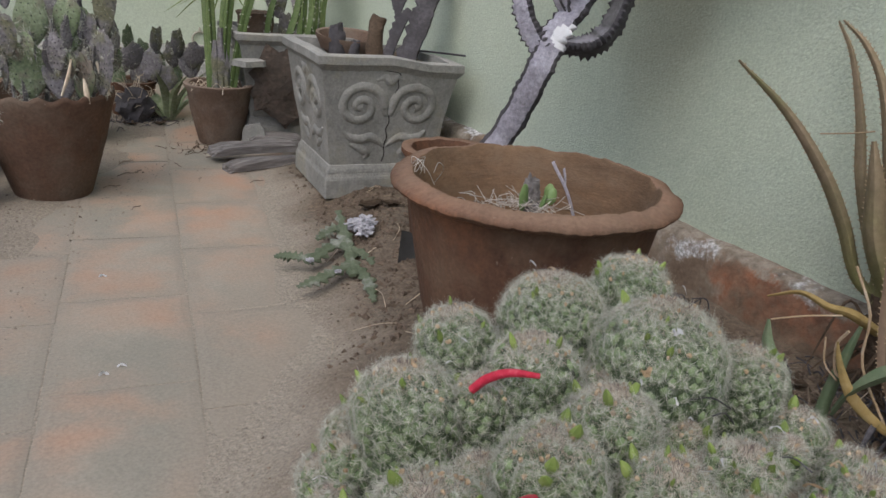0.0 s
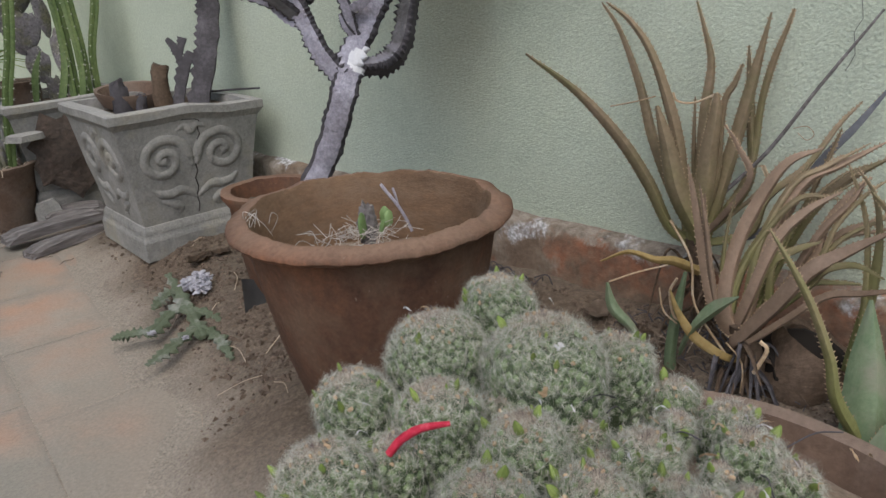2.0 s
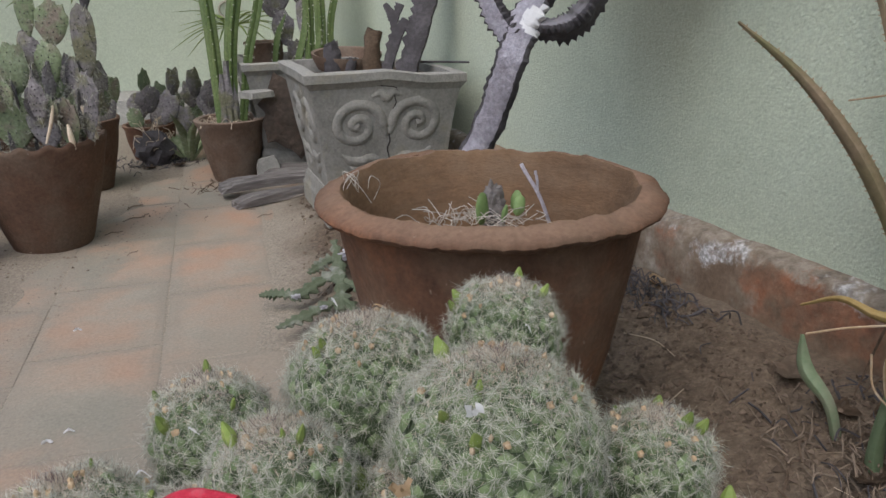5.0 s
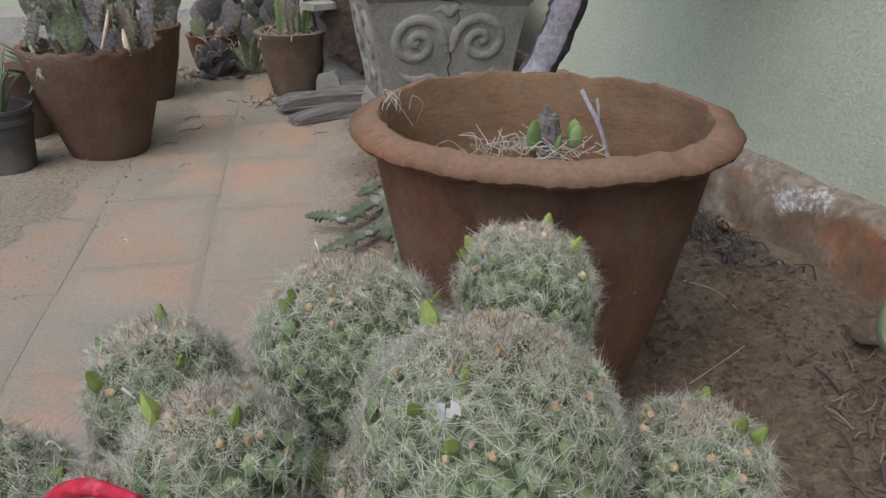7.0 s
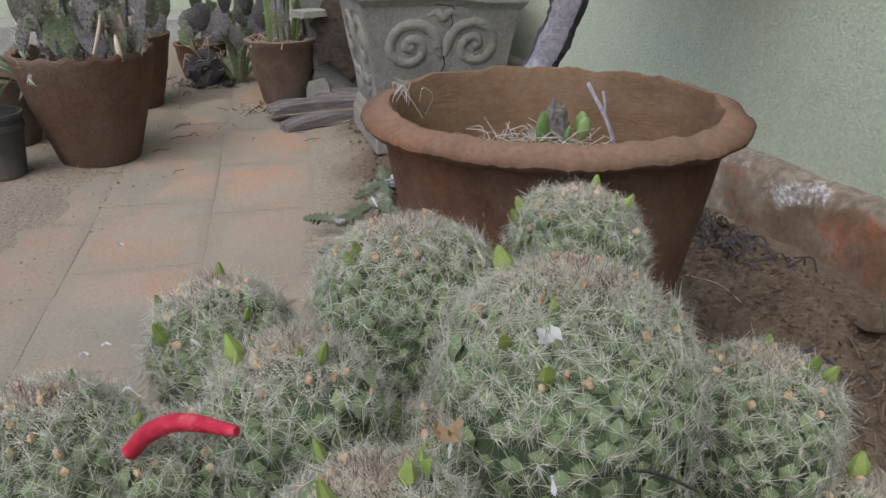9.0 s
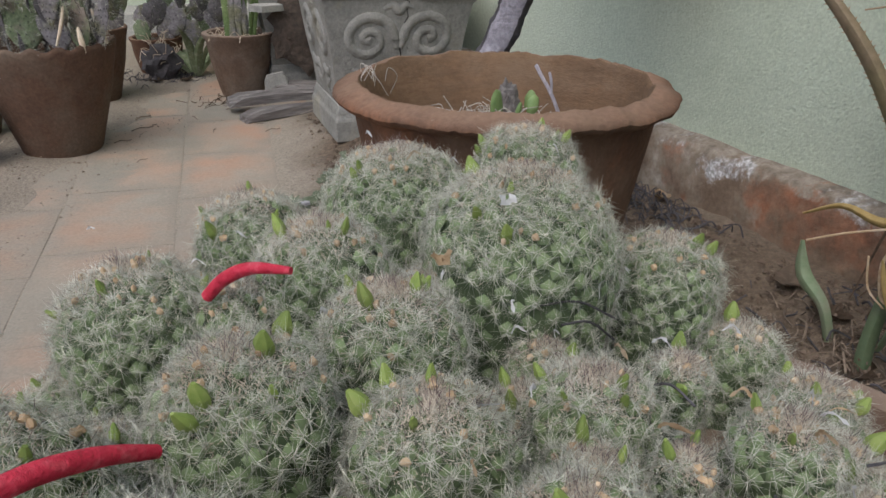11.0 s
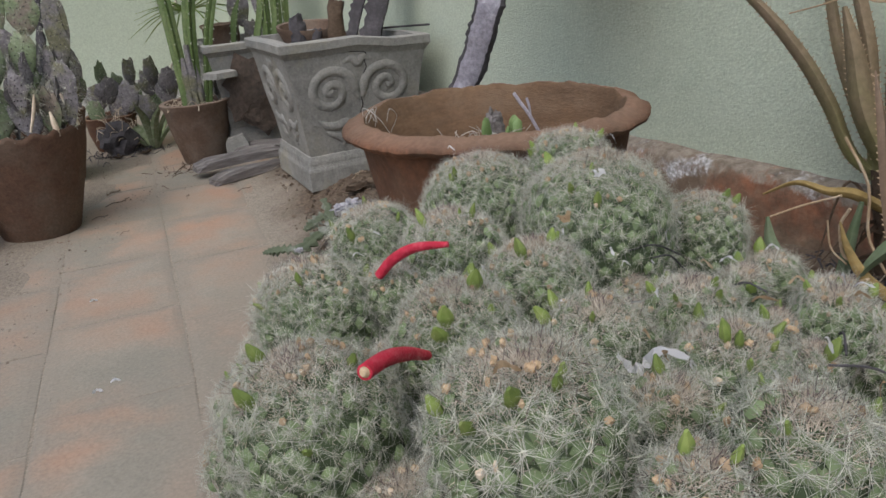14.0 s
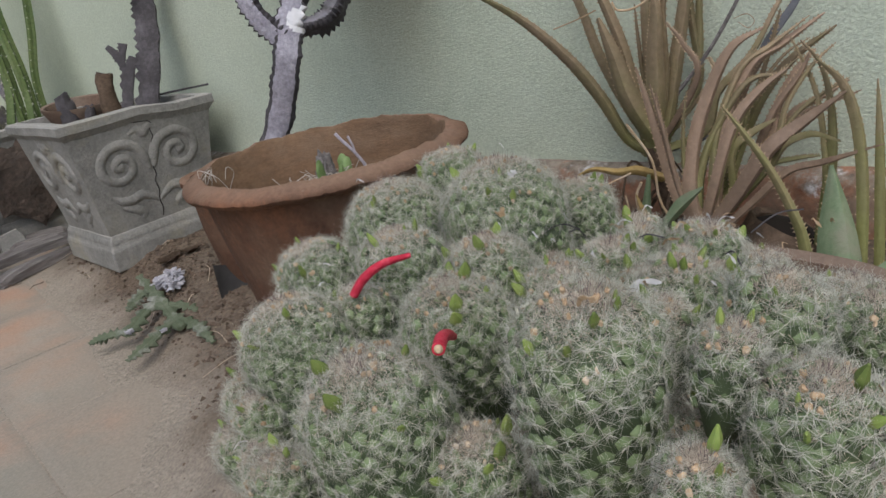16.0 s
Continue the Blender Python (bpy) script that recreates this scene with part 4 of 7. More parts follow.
def tree_cactus():
    ob = thing("tree_cactus", (0, 0, 0), "tall grey branching tree cactus with toothed flattened stems in a pot", "cactus")
    ob.location, ob.scale = (-0.0125, -0.0405, 0.0175), (0.965, 0.965, 0.965)
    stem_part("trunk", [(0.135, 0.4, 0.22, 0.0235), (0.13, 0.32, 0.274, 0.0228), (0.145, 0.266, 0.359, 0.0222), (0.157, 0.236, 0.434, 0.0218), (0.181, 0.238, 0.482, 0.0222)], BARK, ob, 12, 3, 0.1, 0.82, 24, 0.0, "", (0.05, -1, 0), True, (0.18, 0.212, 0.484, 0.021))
    limbs = (
        [(0.164, 0.24, 0.458, 0.0177), (0.148, 0.263, 0.495, 0.0173), (0.14, 0.281, 0.536, 0.0159), (0.135, 0.294, 0.564, 0.0179), (0.13, 0.332, 0.598, 0.0223), (0.119, 0.379, 0.646, 0.0228), (0.096, 0.412, 0.673, 0.021), (0.065, 0.453, 0.705, 0.0191), (0.038, 0.49, 0.739, 0.0183)],
        [(0.175, 0.239, 0.475, 0.0217), (0.215, 0.235, 0.53, 0.0219), (0.253, 0.232, 0.585, 0.0221), (0.287, 0.236, 0.622, 0.0214), (0.334, 0.236, 0.669, 0.0208), (0.372, 0.23, 0.714, 0.0191), (0.38, 0.199, 0.759, 0.0156)],
    )
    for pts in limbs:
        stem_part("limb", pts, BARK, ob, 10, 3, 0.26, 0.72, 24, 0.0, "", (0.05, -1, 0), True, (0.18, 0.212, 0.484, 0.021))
    branches = (
        (OLD_STEM, [(0.13, 0.294, 0.555, 0.0119), (0.09, 0.306, 0.593, 0.0118), (0.065, 0.323, 0.633, 0.0108), (0.036, 0.342, 0.67, 0.0099), (0.006, 0.355, 0.691, 0.0079)]),
        (BARK, [(0.106, 0.313, 0.573, 0.008), (0.073, 0.376, 0.597, 0.0077), (0.05, 0.421, 0.618, 0.0068), (0.04, 0.441, 0.626, 0.0042)]),
        (BARK, [(0.147, 0.29, 0.574, 0.011), (0.17, 0.284, 0.595, 0.011), (0.203, 0.28, 0.641, 0.0091), (0.239, 0.264, 0.656, 0.0071), (0.259, 0.255, 0.662, 0.0041)]),
        (BARK, [(0.195, 0.238, 0.506, 0.0099), (0.185, 0.24, 0.559, 0.0098), (0.176, 0.248, 0.605, 0.0108), (0.191, 0.259, 0.661, 0.0109), (0.208, 0.272, 0.725, 0.0101)]),
        (BARK, [(0.19, 0.238, 0.52, 0.006), (0.178, 0.24, 0.535, 0.006), (0.172, 0.243, 0.553, 0.003)]),
        (BARK, [(0.268, 0.234, 0.605, 0.0132), (0.248, 0.235, 0.653, 0.015), (0.239, 0.241, 0.69, 0.014), (0.257, 0.244, 0.727, 0.0131)]),
        (OLD_STEM, [(0.19, 0.225, 0.472, 0.014), (0.223, 0.206, 0.474, 0.018), (0.25, 0.196, 0.5, 0.0185), (0.272, 0.198, 0.548, 0.0165), (0.292, 0.2, 0.59, 0.0152), (0.318, 0.2, 0.622, 0.0133), (0.35, 0.195, 0.651, 0.0123)]),
        (BARK, [(0.274, 0.225, 0.602, 0.0131), (0.316, 0.211, 0.631, 0.0153), (0.361, 0.193, 0.658, 0.0175), (0.37, 0.15, 0.681, 0.0172), (0.37, 0.071, 0.675, 0.0136), (0.37, 0.01, 0.669, 0.0094), (0.37, -0.017, 0.674, 0.0047)]),
        (GREEN_STEM, [(0.331, 0.225, 0.675, 0.0154), (0.375, 0.164, 0.706, 0.0174), (0.38, 0.072, 0.701, 0.0147), (0.38, 0.004, 0.713, 0.0151), (0.38, -0.058, 0.732, 0.0137)]),
        (GREEN_STEM, [(0.38, 0.045, 0.704, 0.0076), (0.38, -0.038, 0.694, 0.0111), (0.38, -0.096, 0.685, 0.0135), (0.38, -0.143, 0.69, 0.0141), (0.38, -0.176, 0.706, 0.0112), (0.38, -0.191, 0.716, 0.0043)]),
        (BARK, [(0.174, 0.252, 0.61, 0.006), (0.197, 0.31, 0.66, 0.0073), (0.182, 0.351, 0.674, 0.0063), (0.14, 0.378, 0.685, 0.0052)]),
        (BARK, [(0.119, 0.36, 0.64, 0.0081), (0.125, 0.306, 0.686, 0.008), (0.16, 0.282, 0.706, 0.007), (0.186, 0.272, 0.724, 0.006)]),
        (GREEN_STEM, [(0.385, 0.16, 0.672, 0.0063), (0.39, 0.16, 0.601, 0.0072), (0.39, 0.13, 0.569, 0.0036)]),
        (GREEN_STEM, [(0.385, 0.14, 0.67, 0.0051), (0.39, 0.122, 0.604, 0.004)]),
        (BARK, [(0.145, 0.39, 0.21, 0.01), (0.11, 0.36, 0.235, 0.011), (0.09, 0.35, 0.25, 0.005)]),
    )
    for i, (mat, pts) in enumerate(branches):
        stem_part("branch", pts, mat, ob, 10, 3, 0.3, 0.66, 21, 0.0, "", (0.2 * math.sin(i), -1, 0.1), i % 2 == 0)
    rnd = random.Random(12)
    for i in range(40):
        pts = limbs[i % 2] if i < 12 else branches[i % len(branches)][1]
        q = pts[rnd.randrange(1, max(2, len(pts) - 1))]
        a, e = rnd.uniform(0, 6.28), rnd.uniform(0.1, 1.1)
        ln = rnd.uniform(0.025, 0.085)
        d = Vector((math.cos(a) * math.cos(e), math.sin(a) * math.cos(e), math.sin(e)))
        p = Vector(q[:3])
        tip = p + d * ln
        if tip.x > 0.4 or tip.z < 0.55:
            continue
        stem_part("side_shoot", [(*p, 0.006), (*(p + d * ln * 0.5), 0.0082), (*(tip + Vector((0, 0, 0.012))), 0.004)], BARK if i % 5 else GREEN_STEM, ob, 6, 3, 0.25, 0.6, 9, i)
    # extra shoots, added above the view, carry the crown on and shade the wall
    for i in range(46):
        p = Vector((rnd.uniform(0.02, 0.36), rnd.uniform(0.05, 0.5), rnd.uniform(0.72, 0.92)))
        a = rnd.uniform(0, 6.28)
        d = Vector((math.cos(a), math.sin(a), rnd.uniform(-0.2, 0.9))).normalized() * rnd.uniform(0.05, 0.11)
        if (p + d).x > 0.4 or (p - d).x > 0.4:
            continue
        stem_part("upper_shoot", [(*(p - d), 0.011), (*p, 0.016), (*(p + d), 0.007)], GREEN_STEM if i % 4 == 1 else BARK, ob, 7, 3, 0.25, 0.6, 9, i)
    bud = bmesh.new()
    tube(bud, [(0.4, 0.12, 0.585, 0.003), (0.4, 0.117, 0.575, 0.0052), (0.4, 0.112, 0.563, 0.003)], 4, 8)
    part("dry_bud", bud, DRY, ob)


tree_cactus()


def planter_spurge():
    ob = thing("spurge", (0, 0, 0), "dark toothed spurge stem with cut stumps in the cement planter", "cactus")
    for pts in (
        [(0.29, 0.95, 0.31, 0.026), (0.332, 0.949, 0.425, 0.0264), (0.362, 0.96, 0.508, 0.028), (0.378, 0.971, 0.578, 0.0275), (0.364, 0.944, 0.636, 0.0285), (0.364, 0.909, 0.703, 0.0274), (0.379, 0.867, 0.769, 0.0241)],
        [(0.25, 0.971, 0.315, 0.0132), (0.285, 0.972, 0.412, 0.0147), (0.312, 0.969, 0.451, 0.0118)],
        [(0.286, 0.974, 0.42, 0.0088), (0.284, 0.99, 0.462, 0.0103), (0.273, 1.004, 0.486, 0.0059)],
        [(0.284, 0.983, 0.444, 0.0088), (0.304, 0.986, 0.484, 0.0103)],
    ):
        stem_part("stem", pts, DARK_STEM, ob, 9, 3, 0.2, 0.66)
    for pts in ([(0.35, 0.94, 0.62, 0.012), (0.307, 0.964, 0.634, 0.0189), (0.256, 1.02, 0.672, 0.0221), (0.21, 1.039, 0.65, 0.0221), (0.174, 1.051, 0.623, 0.0103)], [(0.28, 0.995, 0.66, 0.0132), (0.263, 0.994, 0.607, 0.0088)], [(0.3, 0.97, 0.64, 0.015), (0.28, 0.99, 0.7, 0.018), (0.25, 1.01, 0.75, 0.016)]):
        stem_part("shoot", pts, GREEN_STEM, ob, 7, 3, 0.25, 0.5)
    for pts, mat in (([(0.153, 1.029, 0.31, 0.021), (0.152, 1.035, 0.37, 0.02), (0.154, 1.045, 0.402, 0.0165)], DARK_STEM), ([(0.228, 0.985, 0.31, 0.021), (0.232, 0.992, 0.39, 0.02), (0.244, 1.0, 0.428, 0.0185)], HUSK), ([(0.175, 1.0, 0.31, 0.012), (0.185, 1.0, 0.36, 0.012), (0.192, 1.01, 0.375, 0.008)], DARK_STEM)):
        bm = bmesh.new()
        tube(bm, pts, 6, 12, lambda a, k: 1 + 0.28 * noise.noise(Vector((math.cos(a) * 2, math.sin(a) * 2, k * 0.35 + pts[0][0] * 90))))
        top = max(v.co.z for v in bm.verts)
        for v in bm.verts:
            if v.co.z > top - 0.012:
                v.co.z += 0.02 * noise.noise(v.co * 70)
        part("stump", bm, mat, ob, "cut dry stump")
    rod = thing("thin_rod", (0, 0, 0), "thin dark stick lying across the planter's rim", "stick")
    bm = bmesh.new()
    fallen(bm, [(0.3, 0.99, 0.357), (0.35, 0.94, 0.36), (0.41, 0.86, 0.362)], 0.0025)
    part("stalk", bm, DARK_STEM, rod)


planter_spurge()


# ---- ribbed columns ----
def ribbed(ribs, depth=0.2):
    def f(a, k):
        return 1 - depth + depth * 2 * abs(math.cos(ribs * a / 2)) ** 1.5 + (0.03 if k % 2 else 0)
    return f


def column(ob, pts, ribs=5, mat=None, spines=True, seed=0):
    bm = bmesh.new()
    sp = tube(bm, [(*q[:3], q[3] * 0.62) for q in pts], 10, ribs * 4, ribbed(ribs, 0.26))
    body = part("column", bm, mat or COLUMN, ob)
    if spines:
        bm = bmesh.new()
        for k, (q, (c, tan, side, nor)) in enumerate(zip(sp, frames(sp))):
            if k % 2:
                continue
            for r in range(ribs):
                a = 2 * math.pi * r / ribs
                d = side * math.cos(a) + nor * math.sin(a)
                p = c + d * q[3] * 1.2
                for s in (-1, 0, 1):
                    u = (d + tan * 0.6 * s + tan.cross(d) * 0.5 * (1 if (k + s) % 2 else -1)).normalized()
                    v = [bm.verts.new(p + tan * 0.0012), bm.verts.new(p - tan * 0.0012), bm.verts.new(p + tan.cross(d) * 0.0012), bm.verts.new(p + u * 0.007)]
                    for x, y, z in ((0, 1, 3), (1, 2, 3), (2, 0, 3)):
                        bm.faces.new((v[x], v[y], v[z]))
        tagged(part("spine_coat", bm, SPINE, body, smooth=False), kind="stuff")


slender = thing("column_cactus", (0, 0, 0), "slender green ribbed cactus columns rising from a pot", "cactus")
slender.location.x = 0.022
column(slender, [(-0.055, 1.53, 0.15, 0.0213), (-0.05, 1.588, 0.375, 0.0245), (-0.048, 1.642, 0.537, 0.025), (-0.036, 1.69, 0.699, 0.0255), (-0.027, 1.718, 0.86, 0.024)])
column(slender, [(-0.03, 1.53, 0.15, 0.0212), (-0.005, 1.562, 0.376, 0.0245), (0.032, 1.596, 0.539, 0.0265), (0.064, 1.633, 0.702, 0.0285), (0.085, 1.654, 0.86, 0.027)])
column(slender, [(-0.004, 1.52, 0.15, 0.0176), (0.034, 1.528, 0.345, 0.019), (0.072, 1.545, 0.46, 0.0192), (0.111, 1.573, 0.607, 0.0212), (0.13, 1.595, 0.705, 0.0215), (0.144, 1.614, 0.84, 0.02)], 4)
bm = bmesh.new()
for x, h, r in ((-0.05, 0.3, 0.012), (-0.035, 0.335, 0.013), (-0.02, 0.28, 0.01)):
    tube(bm, [(x, 1.51, 0.15, r), (x + 0.004, 1.53, 0.22, r), (x + 0.008, 1.545, h, r * 0.6)], 5, 8, lambda a, k: 1 + 0.2 * math.sin(3 * a + k))
part("dead_stem", bm, PAD_GREY, slender, "dead grey stems")
bm = bmesh.new()
rnd = random.Random(31)
for _ in range(60):
    a, d = rnd.uniform(0, 6.28), rnd.uniform(0, 0.08)
    x, y, b = -0.008 + d * math.cos(a), 1.56 + d * math.sin(a), rnd.uniform(0, 6.28)
    fallen(bm, [(x, y, 0.16), (x + 0.02 * math.cos(b), y + 0.02 * math.sin(b), 0.165 + 0.02 * rnd.random()), (x + 0.04 * math.cos(b), y + 0.04 * math.sin(b), 0.162)], 0.001, 4)
tagged(part("dry_roots", bm, STRAW), "pale dry roots matted on the pot's soil", "straw", kind="stuff")

rear = thing("column_cactus", (0, 0, 0), "tall green ribbed columns growing from the rear planter", "cactus")
column(rear, [(0.26, 1.53, 0.27, 0.0199), (0.272, 1.542, 0.439, 0.0214), (0.283, 1.593, 0.608, 0.0235), (0.304, 1.639, 0.86, 0.024)])
column(rear, [(0.294, 1.53, 0.27, 0.0144), (0.299, 1.53, 0.423, 0.0145), (0.34, 1.543, 0.559, 0.016), (0.377, 1.567, 0.695, 0.013), (0.39, 1.578, 0.746, 0.006)], 4)
column(rear, [(0.229, 1.53, 0.27, 0.0181), (0.249, 1.578, 0.506, 0.0215), (0.257, 1.642, 0.708, 0.022), (0.266, 1.672, 0.86, 0.02)])
for pts in ([(0.135, 1.576, 0.28, 0.0091), (0.158, 1.589, 0.385, 0.0147), (0.186, 1.595, 0.45, 0.0028)], [(0.187, 1.545, 0.28, 0.0164), (0.229, 1.554, 0.404, 0.0146), (0.237, 1.579, 0.489, 0.0037)], [(0.24, 1.52, 0.28, 0.0127), (0.264, 1.529, 0.388, 0.0127), (0.281, 1.542, 0.456, 0.0036)]):
    column(rear, pts, 3)


# ---- pad cactus ----
def pad(bm, centre, w, h, facing, lean, seed):
    """A flat oval joint, thicker in the middle, narrowed at its foot."""
    res = bmesh.ops.create_uvsphere(bm, u_segments=18, v_segments=12, radius=1)
    for v in res["verts"]:
        z = v.co.z
        k = 1 - 0.34 * max(0, -z) ** 1.1 + 0.08 * max(0, z) * (1 - z)
        v.co = Vector((v.co.x * w * k, v.co.y * w * 0.22, z * h + h)) * (1 + 0.24 * noise.noise(v.co * 1.7 + Vector((seed, 0, 0))) + 0.07 * noise.noise(v.co * 5 + Vector((0, seed, 0))))
    bmesh.ops.transform(bm, verts=res["verts"], matrix=Matrix.Translation(centre) @ pose(0, 0, 0, lean[0], lean[1], facing))


def pad_spines(bm, centre, w, h, facing, lean, rnd, count=26):
    """Tufts of a few fine spines standing off both faces and the rim."""
    m = Matrix.Translation(centre) @ pose(0, 0, 0, lean[0], lean[1], facing)
    for _ in range(count):
        a, r = rnd.uniform(0, 6.28), math.sqrt(rnd.random())
        if rnd.random() < 0.35:
            r = 0.97
        s = rnd.choice((-1, 1))
        p = Vector((w * r * math.cos(a), s * w * 0.22 * math.sqrt(max(0, 1 - r * r)), h + h * r * math.sin(a)))
        out = Vector((math.cos(a) * r * r, s * (1.1 - r), math.sin(a) * r * r)).normalized()
        for _ in range(3):
            d = (out + Vector((rnd.uniform(-0.6, 0.6), rnd.uniform(-0.4, 0.4), rnd.uniform(-0.6, 0.6)))).normalized() * rnd.choice((0.006, 0.009, 0.013, 0.02))
            u = d.orthogonal().normalized() * 0.00035
            k = d.cross(u).normalized() * 0.00035
            v = [bm.verts.new(m @ q) for q in (p + u, p - u, p + k, p + d)]
            for x, y, z in ((0, 1, 3), (1, 2, 3), (2, 0, 3)):
                bm.faces.new((v[x], v[y], v[z]))


def pad_cactus(label, pads, seed=1, count=44):
    ob = thing("pad_cactus", (0, 0, 0), label, "cactus", "pad cacti")
    rnd = random.Random(seed)
    for x, y, z, w, h, facing, la, lb, grey in pads:
        bm = bmesh.new()
        pad(bm, (x, y, z), w, h, facing, (la, lb), seed + x * 50)
        p = part("pad", bm, PAD_GREY if grey else PAD, ob, "withered grey pad" if grey else "")
        bm = bmesh.new()
        pad_spines(bm, (x, y, z), w, h, facing, (la, lb), rnd, count)
        tagged(part("spine_coat", bm, SPINE, p, smooth=False), kind="stuff")
        bm = bmesh.new()
        m = Matrix.Translation((x, y, z)) @ pose(0, 0, 0, la, lb, facing)
        for i in range(-3, 4):
            for j in range(-4, 5):
                u, v = (i + 0.5 * (j % 2)) * 0.42 + rnd.uniform(-0.1, 0.1), j * 0.34 + rnd.uniform(-0.1, 0.1)
                if u * u + v * v > 0.85:
                    continue
                for s in (-1, 1):
                    c = Vector((w * u * (1 - 0.28 * max(0, -v)), s * (w * 0.22 * math.sqrt(1 - u * u - v * v) + 0.0006), h + h * v))
                    q = [m @ (c + Vector(d) * 0.0019) for d in ((1, 0, -0.6), (-1, 0, -0.6), (0, 0, 1), (0, s, 0))]
                    vs = [bm.verts.new(d) for d in q]
                    for f in ((0, 1, 3), (1, 2, 3), (2, 0, 3)):
                        bm.faces.new([vs[d] for d in f])
        tagged(part("areole_coat", bm, DARK_STEM, p, smooth=False), kind="stuff")
    return ob


pads_b = [
    (-0.513, 1.11, 0.22, 0.044, 0.058, -20, 0, 2, 0),
    (-0.5, 1.12, 0.325, 0.036, 0.054, -25, 0, 4, 0),
    (-0.462, 1.14, 0.33, 0.028, 0.06, -15, 0, 2, 1),
    (-0.456, 1.14, 0.44, 0.021, 0.055, -30, 0, 3, 0),
    (-0.448, 1.14, 0.53, 0.016, 0.04, -10, 0, 2, 1),
    (-0.432, 1.12, 0.34, 0.028, 0.048, -25, 0, 4, 0),
    (-0.411, 1.12, 0.425, 0.034, 0.043, -20, 0, 3, 0),
    (-0.37, 1.09, 0.255, 0.028, 0.055, -35, 0, 3, 1),
    (-0.357, 1.1, 0.355, 0.026, 0.07, -25, 0, 2, 1),
    (-0.565, 1.15, 0.3, 0.028, 0.07, -40, 6, -8, 1),
    (-0.575, 1.16, 0.42, 0.02, 0.045, -20, 0, -4, 0),
    (-0.54, 1.16, 0.4, 0.022, 0.05, -30, 0, -3, 1),
    (-0.536, 1.18, 0.5, 0.018, 0.05, -5, 0, -2, 0),
    (-0.45, 1.09, 0.22, 0.036, 0.05, -15, 4, 0, 1),
    (-0.41, 1.07, 0.22, 0.03, 0.05, -45, 4, 5, 0),
    (-0.39, 1.12, 0.32, 0.024, 0.04, -50, 0, 8, 1),
]
for i in range(44):
    pads_b.append((-0.58 + 0.0054 * i + 0.02 * math.sin(i * 5), 1.05 + 0.1 * abs(math.sin(i * 2.3)), 0.195 + 0.04 * (i % 4), 0.01 + 0.004 * (i % 4), 0.026 + 0.009 * (i % 3), -60 + 37 * (i % 5), 8 * math.sin(i * 3), 16 * math.sin(i * 1.7), i % 3 > 0))
pad_cactus("grey-green pad cactus crowding the scalloped pot", pads_b, 3)
spent = thing("pad_skeleton", (0, 0, 0), "bleached dead cactus joints leaning over the pot's rim", "cactus")
for pts in ([(-0.36, 1.07, 0.235, 0.005), (-0.37, 1.075, 0.27, 0.007), (-0.38, 1.08, 0.305, 0.004)], [(-0.455, 1.04, 0.24, 0.003), (-0.44, 1.04, 0.28, 0.005), (-0.43, 1.045, 0.315, 0.003)], [(-0.405, 1.03, 0.225, 0.006), (-0.408, 1.03, 0.25, 0.008), (-0.41, 1.04, 0.275, 0.003)]):
    bm = bmesh.new()
    tube(bm, [(*q[:3], q[3] * 0.75) for q in pts], 5, 7)
    part("dead_joint", bm, STRAW, spent)

pads_d = [(-0.24 + 0.017 * i + 0.012 * math.sin(i * 4), 1.97 + 0.05 * math.sin(i * 2.2), 0.085 + 0.035 * (i % 4), 0.03 + 0.006 * (i % 3), 0.042 + 0.006 * (i % 2), -40 + 30 * (i % 4), 6 * math.sin(i), 12 * math.sin(i * 1.9), i % 3 > 0) for i in range(15)]
pad_cactus("low pad cactus in a small pot near the far wall", pads_d, 5, 40)
pads_e = [(-0.45 + 0.02 * i, 1.62 + 0.03 * math.sin(i * 3), 0.17 + 0.05 * (i % 3), 0.03, 0.045, -30 + 25 * (i % 4), 5 * math.sin(i), 10 * math.sin(i * 2.1), (i + 1) % 2) for i in range(8)]
pad_cactus("spiny pad cactus in the pot behind the scalloped one", pads_e, 6, 40)
pads_g = [(0.21, 1.6, 0.28, 0.022, 0.05, -20, 0, -5, 1), (0.19, 1.62, 0.36, 0.032, 0.05, -10, 0, -8, 1), (0.16, 1.64, 0.44, 0.05, 0.06, -25, 0, 4, 1), (0.165, 1.67, 0.54, 0.048, 0.06, -5, 0, 8, 1), (0.19, 1.68, 0.64, 0.042, 0.07, -20, 0, 4, 1), (0.235, 1.6, 0.38, 0.02, 0.06, -40, 0, 2, 1), (0.23, 1.63, 0.48, 0.022, 0.06, 10, 0, -4, 1), (0.215, 1.65, 0.58, 0.026, 0.05, -30, 0, 6, 1), (0.24, 1.66, 0.66, 0.025, 0.06, 0, 0, 3, 1), (0.13, 1.65, 0.5, 0.03, 0.05, -50, 0, -20, 1)]
pad_cactus("old withered grey pad cactus in the rear planter", pads_g, 9, 30)


